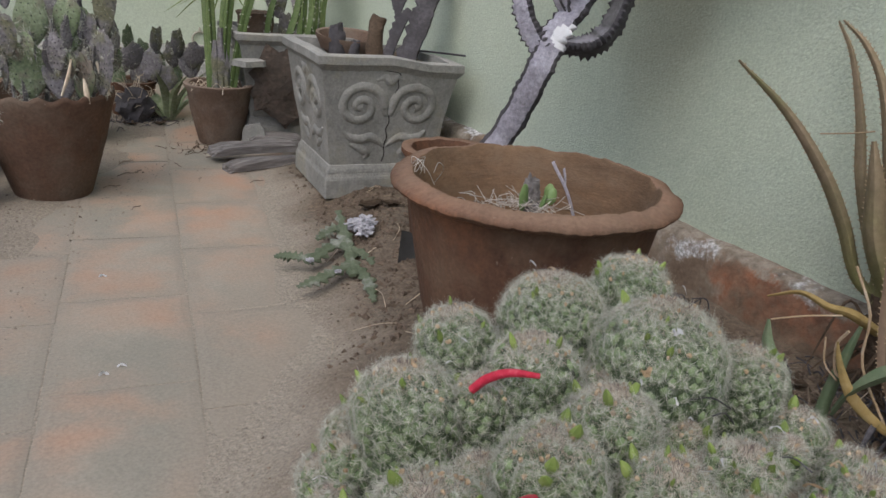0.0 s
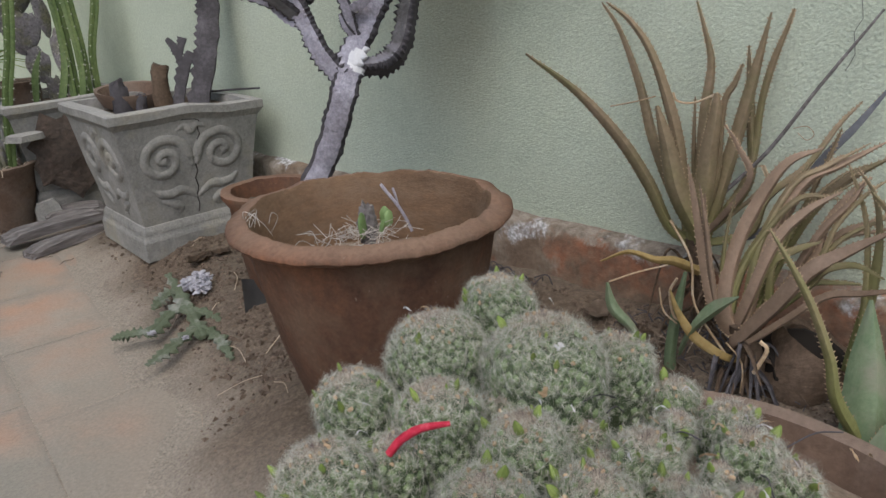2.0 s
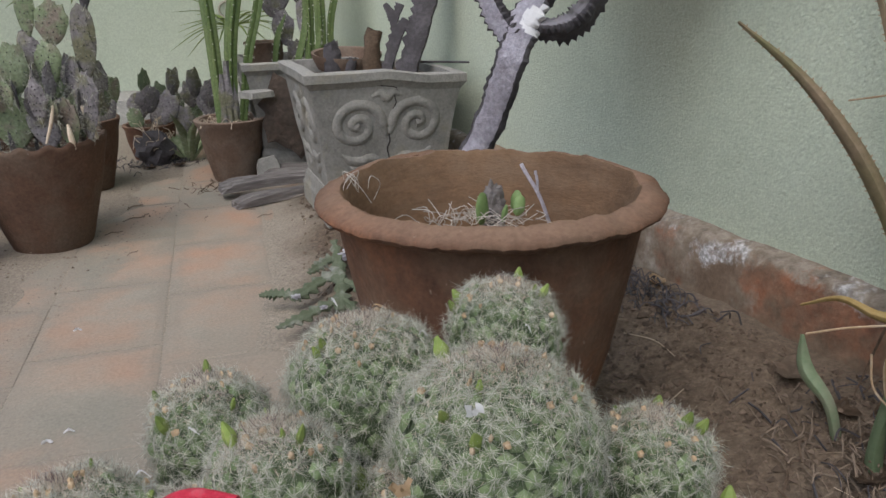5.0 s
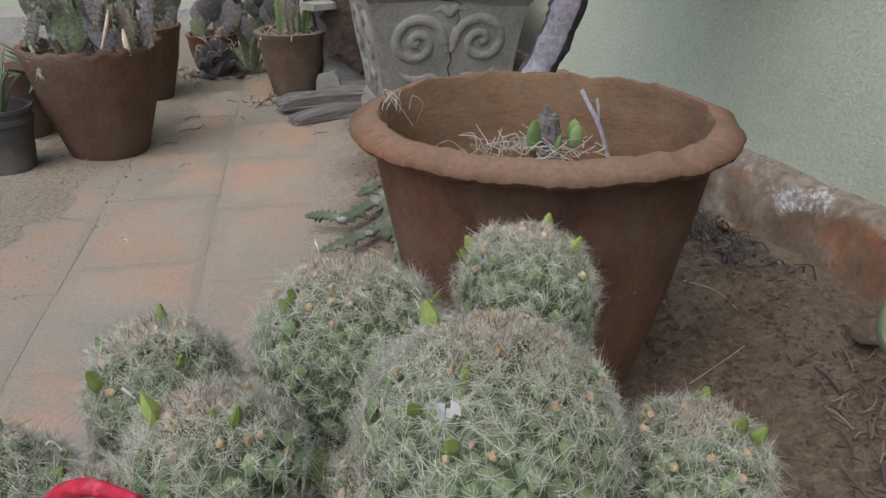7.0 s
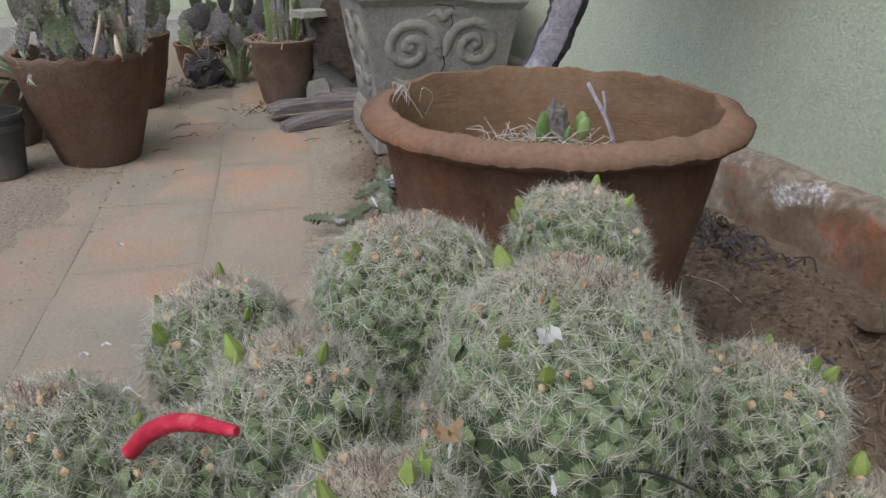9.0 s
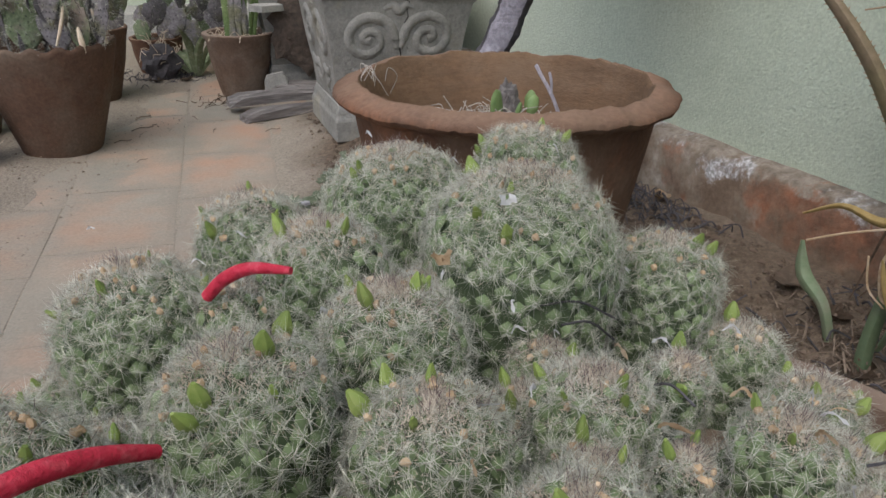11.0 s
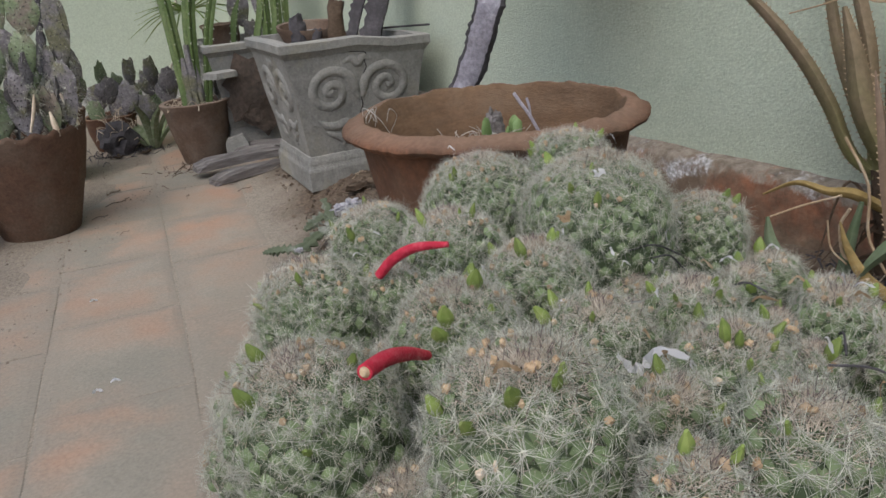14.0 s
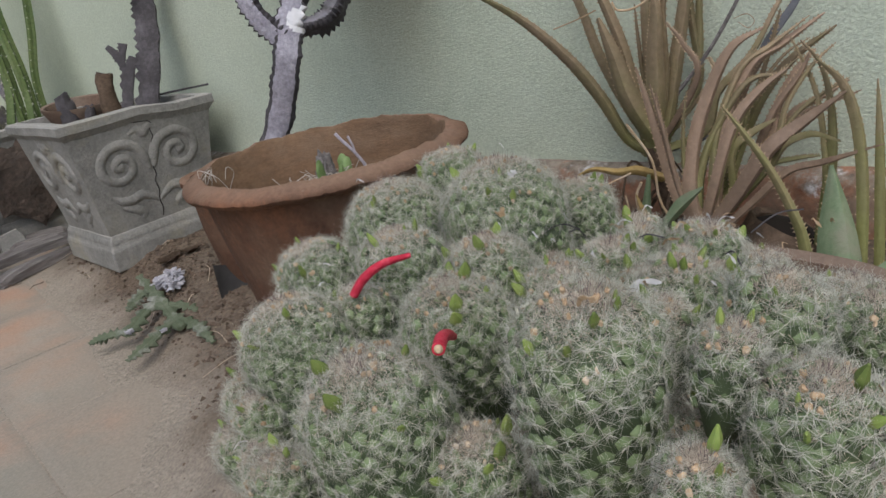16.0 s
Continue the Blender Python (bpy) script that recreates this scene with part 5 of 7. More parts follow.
# ---- rosettes ----
def rosette(name, at, label, category, count, length, width, rise, material, seed, droop=0.0, group="", bend=0.2):
    ob = thing(name, at, label, category, group)
    rnd = random.Random(seed)
    for i in range(count):
        a = i * 2.4 + rnd.uniform(-0.2, 0.2)
        ln, e = length * rnd.uniform(0.75, 1.1), rnd.uniform(*rise)
        c, s = math.cos(a), math.sin(a)
        r1, z1 = ln * 0.5 * math.cos(e), ln * 0.5 * math.sin(e)
        r2, z2 = ln * math.cos(e - bend), ln * math.sin(e - bend) - droop * ln
        bm = bmesh.new()
        strap(bm, [(0.01 * c, 0.01 * s, 0, width * 0.8), (r1 * c, r1 * s, z1, width), (r2 * c, r2 * s, z2, 0.0008)], (-s, c, 0), 5)
        part("leaf", bm, [material, SPINE], ob)
    return ob


yucca = rosette("yucca", (-0.31, 1.82, 0.6), "young yucca with a rosette of green strap leaves", "plant", 30, 0.33, 0.0115, (-0.35, 1.3), YUCCA, 2, 0.0, "", 0.12)
bm = bmesh.new()
tube(bm, [(-0.06, -0.1, -0.6, 0.013), (-0.05, -0.05, -0.3, 0.012), (-0.03, -0.02, -0.13, 0.012), (0, 0, 0.0, 0.013)], 12, 10, lambda a, k: 1 + 0.35 * (k % 2) * math.sin(2 * a + k))
part("trunk", bm, DARK_STEM, yucca)
rosette("agave", (-0.1, 1.87, 0.004), "small striped agave with curling leaves on the ground", "plant", 8, 0.21, 0.014, (0.45, 1.25), STRIPED, 4)
rosette("palm_seedling", (0.06, 1.75, 0.42), "fan of fine green palm leaflets behind the columns", "plant", 30, 0.19, 0.0035, (-0.3, 0.5), YUCCA, 6)
rosette("grass_tuft", (-0.61, 1.3, 0.13), "tuft of pale narrow leaves in the old pot", "plant", 22, 0.15, 0.006, (0.2, 1.3), ALOE_GREEN, 7)
roots = thing("root_ball", (-0.2, 1.88, 0.0), "uprooted ball of dark soil and dry roots", "root ball")
bm = bmesh.new()
blob(bm, (0, 0, 0.05), (0.055, 0.05, 0.055), 4, 3, 0.5, 2.2)
part("soil_ball", bm, DARK_STEM, roots)
bm = bmesh.new()
rnd = random.Random(14)
for _ in range(40):
    a, e = rnd.uniform(0, 6.28), rnd.uniform(-0.2, 1.4)
    d = Vector((math.cos(a) * math.cos(e), math.sin(a) * math.cos(e), math.sin(e))) * 0.06
    o = Vector((rnd.uniform(-1, 1), rnd.uniform(-1, 1), rnd.uniform(-1, 1))) * 0.025
    fallen(bm, [Vector((0, 0, 0.05)) + d * 0.9, Vector((0, 0, 0.055)) + d * 1.15 + o * 0.6, Vector((0, 0, 0.05)) + d + o * 1.6], 0.0012, 4)
part("dry_roots", bm, STRAW, roots)


# ---- logs and scraps on the ground ----
def log(at, turn, size, label):
    ob = thing("wood_plank", at, label, "wood", "weathered planks", turn)
    bm = bmesh.new()
    n, across = 24, 9
    seed = size[0] * 37 + turn
    rows = []
    for i in range(n + 1):
        x = size[0] * (i / n - 0.5)
        bow = 0.008 * math.sin(i / n * 3.1)
        end = step(0.36, 0.5, abs(i / n - 0.5))
        ring = []
        for j in range(across):
            u = 2 * j / (across - 1) - 1
            groove = 0.5 * noise.noise(Vector((x * 5, u * 6, seed))) + 0.25 * noise.noise(Vector((x * 3, u * 15, seed + 4)))
            edge = 1 + 0.12 * noise.noise(Vector((x * 14, 3 if u > 0 else 9, seed)))
            split = end * 0.06 * noise.noise(Vector((u * 4.5, 2 if x > 0 else 7, seed)))
            ring.append(bm.verts.new((x - math.copysign(abs(split), x), size[1] / 2 * u * edge, bow + size[2] * (0.85 + groove - 0.25 * end))))
        for j in range(5):
            u = 1 - j / 2
            ring.append(bm.verts.new((x, size[1] / 2 * u * 0.94, bow * 0.4)))
        rows.append(ring)
    m = across + 5
    for a, b in zip(rows, rows[1:]):
        for j in range(m):
            bm.faces.new((a[j], a[(j + 1) % m], b[(j + 1) % m], b[j]))
    bm.faces.new(rows[-1])
    bm.faces.new(list(reversed(rows[0])))
    bmesh.ops.recalc_face_normals(bm, faces=bm.faces)
    part("plank", bm, WOOD, ob, smooth=False)


log((0.045, 1.34, 0.02), 2, (0.27, 0.058, 0.022), "weathered grey wood plank lying by the planter")
log((0.045, 1.25, 0.002), 12, (0.24, 0.048, 0.02), "weathered grey wood plank lying by the planter")
log((0.14, 1.47, 0.005), -20, (0.16, 0.1, 0.03), "broken grey slab leaning by the rear planter")


def cutting():
    ob = thing("cactus_cutting", (0, 0, 0), "fallen toothed green cactus cutting with white scars on the soil", "cactus")
    for pts in (
        [(-0.046, 0.412, 0.036, 0.012), (-0.022, 0.49, 0.042, 0.013), (0.004, 0.585, 0.055, 0.012), (0.018, 0.655, 0.072, 0.006)],
        [(0.02, 0.6, 0.05, 0.009), (-0.004, 0.62, 0.048, 0.0115), (-0.03, 0.61, 0.042, 0.0105), (-0.05, 0.59, 0.04, 0.004)],
        [(0.005, 0.555, 0.05, 0.0105), (-0.047, 0.533, 0.043, 0.0135), (-0.092, 0.505, 0.036, 0.012), (-0.106, 0.5, 0.034, 0.005)],
        [(-0.094, 0.512, 0.036, 0.007), (-0.116, 0.53, 0.035, 0.0105), (-0.135, 0.542, 0.034, 0.009), (-0.15, 0.544, 0.033, 0.0035)],
        [(-0.037, 0.45, 0.04, 0.009), (-0.083, 0.43, 0.036, 0.0118), (-0.125, 0.413, 0.033, 0.0105), (-0.152, 0.403, 0.032, 0.004)],
        [(-0.033, 0.445, 0.04, 0.0085), (-0.028, 0.4, 0.038, 0.0112), (-0.042, 0.345, 0.036, 0.0098), (-0.052, 0.305, 0.034, 0.004)],
        [(-0.012, 0.52, 0.046, 0.008), (0.006, 0.475, 0.043, 0.009), (0.004, 0.44, 0.04, 0.004)],
    ):
        along = Vector(pts[-1][:3]) - Vector(pts[0][:3])
        flat_side = along.cross(Vector((-0.3, -0.5, 1))).normalized()
        stem_part("joint", [(*q[:3], 0.68 * q[3]) for q in pts], CUT_GREEN, ob, 5, 2, 0.75, 0.34, 16, 0.0, "", flat_side)
    for i, (x, y, z, r) in enumerate(((0.037, 0.6, 0.06, 0.019), (0.062, 0.612, 0.062, 0.016), (0.042, 0.566, 0.058, 0.015), (0.06, 0.588, 0.066, 0.012), (-0.098, 0.495, 0.04, 0.006), (-0.07, 0.425, 0.042, 0.005))):
        bm = bmesh.new()
        blob(bm, (x, y, z), (r, r * 0.8, r * 0.55), i + 3, 4, 1.1, 2.9)
        part("white_scar", bm, SCAR, ob, "bleached white flesh")


cutting()
bm = bmesh.new()
rnd = random.Random(77)
for i in range(64):
    x, y = bed_spot(rnd) if i < 56 else path_spot(rnd)
    if x * x + y * y < 0.03:
        continue
    b, ln = rnd.uniform(0, 6.28), rnd.uniform(0.02, 0.09)
    z = max(0, ground_height(x, y)) + 0.003
    x2, y2 = x + ln * math.cos(b), y + ln * math.sin(b)
    if x2 > 0.36:
        continue
    z2 = max(0, ground_height(x2, y2)) + 0.003
    fallen(bm, [(x, y, z), ((x + x2) / 2 + 0.1 * ln, (y + y2) / 2, (z + z2) / 2 + 0.004), (x2, y2, z2)], rnd.uniform(0.0003, 0.0008), 5)
tagged(part("ground_twigs", bm, STRAW), "scattered thin dry twigs on the ground", "twigs", kind="stuff")


def loose_twig(x, y, turn, ln, rad):
    ob = thing("fallen_twig", (x, y, max(0, ground_height(x, y)) + 0.002), "short dark twig lying on the dusty path", "twig", "twigs on the path", turn)
    b = bmesh.new()
    fallen(b, [(-ln / 2, 0, 0), (-0.1 * ln, 0.08 * ln, 0.003), (0.2 * ln, -0.04 * ln, 0.002), (ln / 2, 0.06 * ln, 0.001)], rad)
    part("stalk", b, FLAKE, ob)


for x, y, turn, ln, rad in ((-0.31, 1.25, 20, 0.07, 0.0025), (-0.28, 1.27, 60, 0.04, 0.002), (-0.06, 1.37, -15, 0.08, 0.0022), (-0.3, 1.36, 35, 0.06, 0.003), (-0.177, 1.31, 100, 0.05, 0.002), (-0.36, 1.15, 10, 0.05, 0.0022), (-0.05, 1.2, -30, 0.06, 0.0018), (-0.15, 1.17, 70, 0.045, 0.0016), (-0.33, 0.98, 40, 0.04, 0.0016), (-0.02, 1.12, 15, 0.05, 0.002)):
    loose_twig(x, y, turn, ln * 0.8, rad * 0.5)


def dry_leaf(at, size, turn, curl, material=None, label="curled brown dry leaf on the soil"):
    ob = thing("dry_leaf", at, label, "leaf", "fallen leaves", turn)
    bm = bmesh.new()
    rows = []
    for i in range(7):
        u = i / 6
        w = size * 0.3 * math.sin(math.pi * (0.06 + 0.9 * u)) * (1 + 0.25 * math.sin(17 * u + turn))
        rows.append([bm.verts.new((size * (u - 0.5), w * v, 0.8 * curl * size * (u - 0.5) ** 2 + 0.35 * v * v * w + 0.14 * w * math.sin(11 * u + 4 * v) + 0.002)) for v in (-1, -0.5, 0, 0.5, 1)])
    for a, b in zip(rows, rows[1:]):
        for j in range(4):
            bm.faces.new((a[j], a[j + 1], b[j + 1], b[j]))
    bmesh.ops.solidify(bm, geom=bm.faces[:], thickness=0.0006)
    part("blade", bm, material or HUSK, ob)


for x, y, s, turn, curl in ((0.325, -0.14, 0.065, 30, 0.6), (0.3, -0.22, 0.05, 100, 0.5), (0.36, 0.14, 0.04, 70, 0.8), (0.33, 0.2, 0.03, 10, 0.5), (0.12, 0.72, 0.07, 20, 0.5), (0.16, 0.7, 0.05, 140, 0.8), (0.25, -0.3, 0.05, 200, 0.7), (-0.14, 1.8, 0.05, 30, 0.6), (-0.23, 1.79, 0.05, 150, 0.5)):
    dry_leaf((x, y, max(0, ground_height(x, y)) + 0.002), s, turn, curl, DRY if s == 0.04 else (FLAKE if s == 0.065 else None))
def litter_heap(cx, cy, sx, sy, count, seed, material, label):
    """Short dead roots and leaf ribs lying in a tangle."""
    rnd = random.Random(seed)
    bm = bmesh.new()
    for _ in range(count):
        x, y, b = min(0.362, rnd.gauss(cx, sx)), rnd.gauss(cy, sy), rnd.uniform(0, 6.28)
        z, ln = ground_height(x, y) + 0.002, rnd.uniform(0.012, 0.045)
        x2 = min(0.362, x + ln * math.cos(b))
        fallen(bm, [(x, y, z), ((x + x2) / 2, y + 0.5 * ln * math.sin(b), z + 0.016 * rnd.random()), (x2, y + ln * math.sin(b + 0.5), z + 0.008 * rnd.random())], rnd.uniform(0.0005, 0.0014), 4)
    return tagged(part("root_litter", bm, material), label, "litter", kind="stuff")


litter_heap(0.335, 0.14, 0.02, 0.07, 150, 21, DARK_STEM, "dark tangle of dead roots against the plinth")
# the aloe's shade on the soil is put into this heap's dark colour
litter_heap(0.31, -0.36, 0.05, 0.1, 170, 22, DARK_STEM, "dead roots and leaf ribs, coloured dark for the shade under the aloe")
litter_heap(-0.2, 1.87, 0.07, 0.05, 160, 24, DARK_STEM, "dark roots and dead leaves about the root ball")
litter_heap(-0.06, 1.46, 0.05, 0.03, 50, 25, HUSK, "dry leaf bits beside the planks")
litter_heap(0.25, -0.28, 0.035, 0.06, 130, 26, FLAKE, "brown curled leaf bits beside the aloe")
litter_heap(0.29, -0.38, 0.06, 0.12, 60, 23, HUSK, "pale dry leaf ribs under the aloe")


# ---- the aloe ----
def aloe():
    ob = thing("aloe", (0.3, -0.33, 0.05), "large drought-browned aloe with long toothed leaves against the wall", "aloe")
    home = Matrix.Translation((-0.3, 0.33, -0.05))
    rnd = random.Random(3)

    def piece(name, bm, material, label=""):
        bmesh.ops.transform(bm, verts=bm.verts, matrix=home)
        part(name, bm, material, ob, label)

    def leaf(mat, *pts):
        bm = bmesh.new()
        strap(bm, [(*q[:3], q[3] * (0.7 if mat is ALOE_RED else 0.78)) for q in pts], (0.55 + rnd.uniform(-0.2, 0.2), -0.75, rnd.uniform(-0.15, 0.15)), 9, 0.7, 0.45, 0.0024, rnd.uniform(0, 6))
        piece("leaf", bm, [mat, TOOTH], "reddish dried leaf" if mat is ALOE_RED else "")
        if mat is ALOE_RED:
            # a thinner, more withered neighbour from the same stem
            k, dx, dy, dz = len(pts) - 1, rnd.uniform(-0.03, 0.02), rnd.uniform(-0.05, 0.03), rnd.uniform(-0.06, 0.01)
            bm = bmesh.new()
            strap(bm, [(min(0.412, q[0] + dx * j / k), q[1] + dy * j / k, q[2] + dz * (j / k) ** 2, q[3] * 0.42) for j, q in enumerate(pts)], (0.5, -0.75, rnd.uniform(-0.3, 0.3)), 7, 0.6, 0.6, 0.002, rnd.uniform(0, 6))
            piece("leaf", bm, [ALOE if rnd.random() < 0.6 else ALOE_RED, TOOTH])

    # two short woody stems carry the rosettes clear of the soil
    for pts in ([(0.372, -0.3, 0.04, 0.017), (0.368, -0.285, 0.14, 0.016), (0.36, -0.271, 0.24, 0.014)], [(0.295, -0.4, 0.04, 0.02), (0.28, -0.39, 0.12, 0.02), (0.27, -0.384, 0.18, 0.017)]):
        bm = bmesh.new()
        tube(bm, pts, 6, 12, lambda a, k: 1 + 0.2 * noise.noise(Vector((math.cos(a) * 2, math.sin(a) * 2, k * 0.9))))
        piece("stem", bm, HUSK, "woody brown stem")
    leaf(ALOE, (0.360, -0.271, 0.228, 0.0083), (0.350, -0.238, 0.251, 0.0093), (0.335, -0.213, 0.312, 0.0110), (0.320, -0.176, 0.373, 0.0103), (0.305, -0.117, 0.434, 0.0074), (0.290, -0.040, 0.485, 0.0022))
    leaf(ALOE, (0.360, -0.285, 0.231, 0.0071), (0.370, -0.236, 0.281, 0.0081), (0.377, -0.193, 0.363, 0.0094), (0.385, -0.165, 0.434, 0.0075), (0.393, -0.127, 0.505, 0.0044), (0.400, -0.091, 0.544, 0.0016))
    leaf(ALOE, (0.360, -0.259, 0.226, 0.0078), (0.360, -0.249, 0.317, 0.0085), (0.360, -0.233, 0.389, 0.0101), (0.360, -0.199, 0.475, 0.0071), (0.360, -0.164, 0.521, 0.0048), (0.360, -0.125, 0.547, 0.0015))
    leaf(ALOE, (0.360, -0.285, 0.231, 0.0164), (0.340, -0.254, 0.304, 0.0180), (0.340, -0.234, 0.369, 0.0125), (0.340, -0.217, 0.418, 0.0035))
    leaf(ALOE, (0.360, -0.264, 0.227, 0.0083), (0.380, -0.262, 0.302, 0.0092), (0.385, -0.263, 0.405, 0.0095), (0.390, -0.265, 0.468, 0.0064), (0.395, -0.250, 0.512, 0.0035), (0.400, -0.235, 0.545, 0.0014))
    leaf(ALOE, (0.360, -0.268, 0.228, 0.0161), (0.350, -0.285, 0.301, 0.0171), (0.350, -0.289, 0.362, 0.0150), (0.350, -0.294, 0.408, 0.0102), (0.350, -0.294, 0.438, 0.0045))
    leaf(ALOE, (0.360, -0.281, 0.231, 0.0126), (0.370, -0.294, 0.297, 0.0137), (0.377, -0.312, 0.382, 0.0115), (0.383, -0.324, 0.450, 0.0089), (0.390, -0.337, 0.531, 0.0016))
    leaf(ALOE, (0.360, -0.268, 0.228, 0.0072), (0.390, -0.323, 0.309, 0.0077), (0.393, -0.321, 0.397, 0.0069), (0.397, -0.312, 0.458, 0.0040), (0.400, -0.308, 0.491, 0.0011))
    leaf(ALOE, (0.360, -0.272, 0.229, 0.0061), (0.390, -0.322, 0.321, 0.0065), (0.395, -0.332, 0.421, 0.0056), (0.400, -0.340, 0.470, 0.0055), (0.405, -0.352, 0.513, 0.0032), (0.410, -0.356, 0.534, 0.0011))
    leaf(ALOE, (0.360, -0.255, 0.225, 0.0067), (0.360, -0.292, 0.305, 0.0071), (0.360, -0.299, 0.418, 0.0056), (0.360, -0.312, 0.450, 0.0044), (0.360, -0.320, 0.474, 0.0014))
    leaf(ALOE, (0.360, -0.279, 0.230, 0.0039), (0.380, -0.255, 0.313, 0.0043), (0.380, -0.251, 0.375, 0.0033), (0.380, -0.250, 0.426, 0.0012))
    leaf(ALOE_RED, (0.360, -0.272, 0.229, 0.0061), (0.330, -0.351, 0.334, 0.0061), (0.330, -0.337, 0.377, 0.0044), (0.330, -0.315, 0.406, 0.0011))
    leaf(ALOE_RED, (0.270, -0.379, 0.165, 0.0084), (0.270, -0.349, 0.186, 0.0095), (0.277, -0.329, 0.234, 0.0095), (0.283, -0.310, 0.305, 0.0072), (0.290, -0.291, 0.361, 0.0014))
    leaf(ALOE_RED, (0.270, -0.392, 0.169, 0.0064), (0.280, -0.339, 0.211, 0.0073), (0.280, -0.325, 0.279, 0.0055), (0.280, -0.320, 0.330, 0.0014))
    leaf(ALOE_RED, (0.270, -0.378, 0.164, 0.0149), (0.270, -0.362, 0.184, 0.0166), (0.285, -0.357, 0.238, 0.0132), (0.300, -0.368, 0.299, 0.0119), (0.315, -0.398, 0.367, 0.0083), (0.330, -0.433, 0.389, 0.0015))
    leaf(ALOE_RED, (0.270, -0.382, 0.166, 0.0119), (0.280, -0.385, 0.193, 0.0131), (0.305, -0.390, 0.274, 0.0118), (0.330, -0.415, 0.344, 0.0094), (0.355, -0.444, 0.364, 0.0072), (0.380, -0.483, 0.391, 0.0015))
    leaf(ALOE_RED, (0.270, -0.373, 0.163, 0.0090), (0.270, -0.386, 0.203, 0.0097), (0.290, -0.406, 0.282, 0.0094), (0.310, -0.430, 0.319, 0.0072), (0.330, -0.459, 0.342, 0.0013))
    leaf(ALOE_RED, (0.270, -0.381, 0.165, 0.0099), (0.255, -0.383, 0.160, 0.0109), (0.266, -0.417, 0.207, 0.0131), (0.277, -0.449, 0.257, 0.0132), (0.289, -0.476, 0.281, 0.0109), (0.300, -0.526, 0.319, 0.0019))
    leaf(ALOE, (0.270, -0.375, 0.163, 0.0060), (0.290, -0.403, 0.194, 0.0065), (0.293, -0.403, 0.252, 0.0059), (0.297, -0.425, 0.274, 0.0062), (0.300, -0.453, 0.290, 0.0015))
    leaf(ALOE, (0.245, -0.56, 0.06, 0.010), (0.200, -0.522, 0.151, 0.0089), (0.198, -0.508, 0.203, 0.0070), (0.195, -0.485, 0.259, 0.0055), (0.192, -0.459, 0.303, 0.0037), (0.190, -0.436, 0.336, 0.0009))
    leaf(ALOE, (0.315, -0.51, 0.05, 0.011), (0.310, -0.497, 0.120, 0.0106), (0.314, -0.502, 0.185, 0.0098), (0.318, -0.507, 0.241, 0.0080), (0.322, -0.506, 0.294, 0.0054), (0.326, -0.495, 0.342, 0.0034), (0.330, -0.472, 0.371, 0.0010))
    leaf(ALOE_RED, (0.270, -0.377, 0.164, 0.0075), (0.310, -0.437, 0.249, 0.0079), (0.327, -0.448, 0.302, 0.0072), (0.343, -0.465, 0.338, 0.0051), (0.360, -0.479, 0.355, 0.0013))
    leaf(ALOE, (0.270, -0.391, 0.168, 0.0069), (0.340, -0.394, 0.240, 0.0078), (0.360, -0.418, 0.303, 0.0081), (0.380, -0.447, 0.342, 0.0069), (0.400, -0.490, 0.373, 0.0015))
    leaf(ALOE_RED, (0.270, -0.378, 0.164, 0.0060), (0.330, -0.430, 0.240, 0.0065), (0.350, -0.454, 0.282, 0.0063), (0.370, -0.480, 0.296, 0.0052), (0.390, -0.506, 0.311, 0.0015))
    leaf(ALOE, (0.360, -0.270, 0.228, 0.0072), (0.370, -0.339, 0.256, 0.0076), (0.377, -0.356, 0.305, 0.0069), (0.385, -0.398, 0.351, 0.0049), (0.393, -0.426, 0.402, 0.0037), (0.400, -0.447, 0.431, 0.0010))
    leaf(ALOE_GREY, (0.360, -0.286, 0.232, 0.0060), (0.390, -0.343, 0.251, 0.0065), (0.395, -0.372, 0.292, 0.0069), (0.400, -0.413, 0.361, 0.0071), (0.405, -0.442, 0.401, 0.0058), (0.410, -0.474, 0.452, 0.0020))
    leaf(ALOE, (0.270, -0.396, 0.170, 0.0039), (0.380, -0.382, 0.249, 0.0046), (0.387, -0.402, 0.305, 0.0039), (0.393, -0.420, 0.363, 0.0032), (0.400, -0.428, 0.398, 0.0011))
    leaf(ALOE, (0.270, -0.390, 0.168, 0.0059), (0.290, -0.446, 0.235, 0.0062), (0.283, -0.468, 0.265, 0.0055), (0.277, -0.499, 0.279, 0.0048), (0.270, -0.529, 0.273, 0.0012))
    leaf(ALOE, (0.270, -0.385, 0.166, 0.0044), (0.300, -0.429, 0.216, 0.0048), (0.303, -0.446, 0.235, 0.0042), (0.307, -0.474, 0.242, 0.0033), (0.310, -0.497, 0.245, 0.0010))
    leaf(ALOE_RED, (0.270, -0.377, 0.164, 0.0055), (0.330, -0.392, 0.255, 0.0061), (0.347, -0.399, 0.309, 0.0060), (0.363, -0.422, 0.353, 0.0042), (0.380, -0.439, 0.371, 0.0011))
    leaf(ALOE, (0.270, -0.374, 0.163, 0.0065), (0.350, -0.373, 0.244, 0.0074), (0.357, -0.388, 0.293, 0.0072), (0.363, -0.393, 0.327, 0.0055), (0.370, -0.408, 0.361, 0.0013))
    leaf(ALOE_RED, (0.270, -0.396, 0.170, 0.0064), (0.300, -0.418, 0.224, 0.0070), (0.313, -0.446, 0.294, 0.0067), (0.327, -0.471, 0.333, 0.0050), (0.340, -0.480, 0.359, 0.0012))
    bm = bmesh.new()
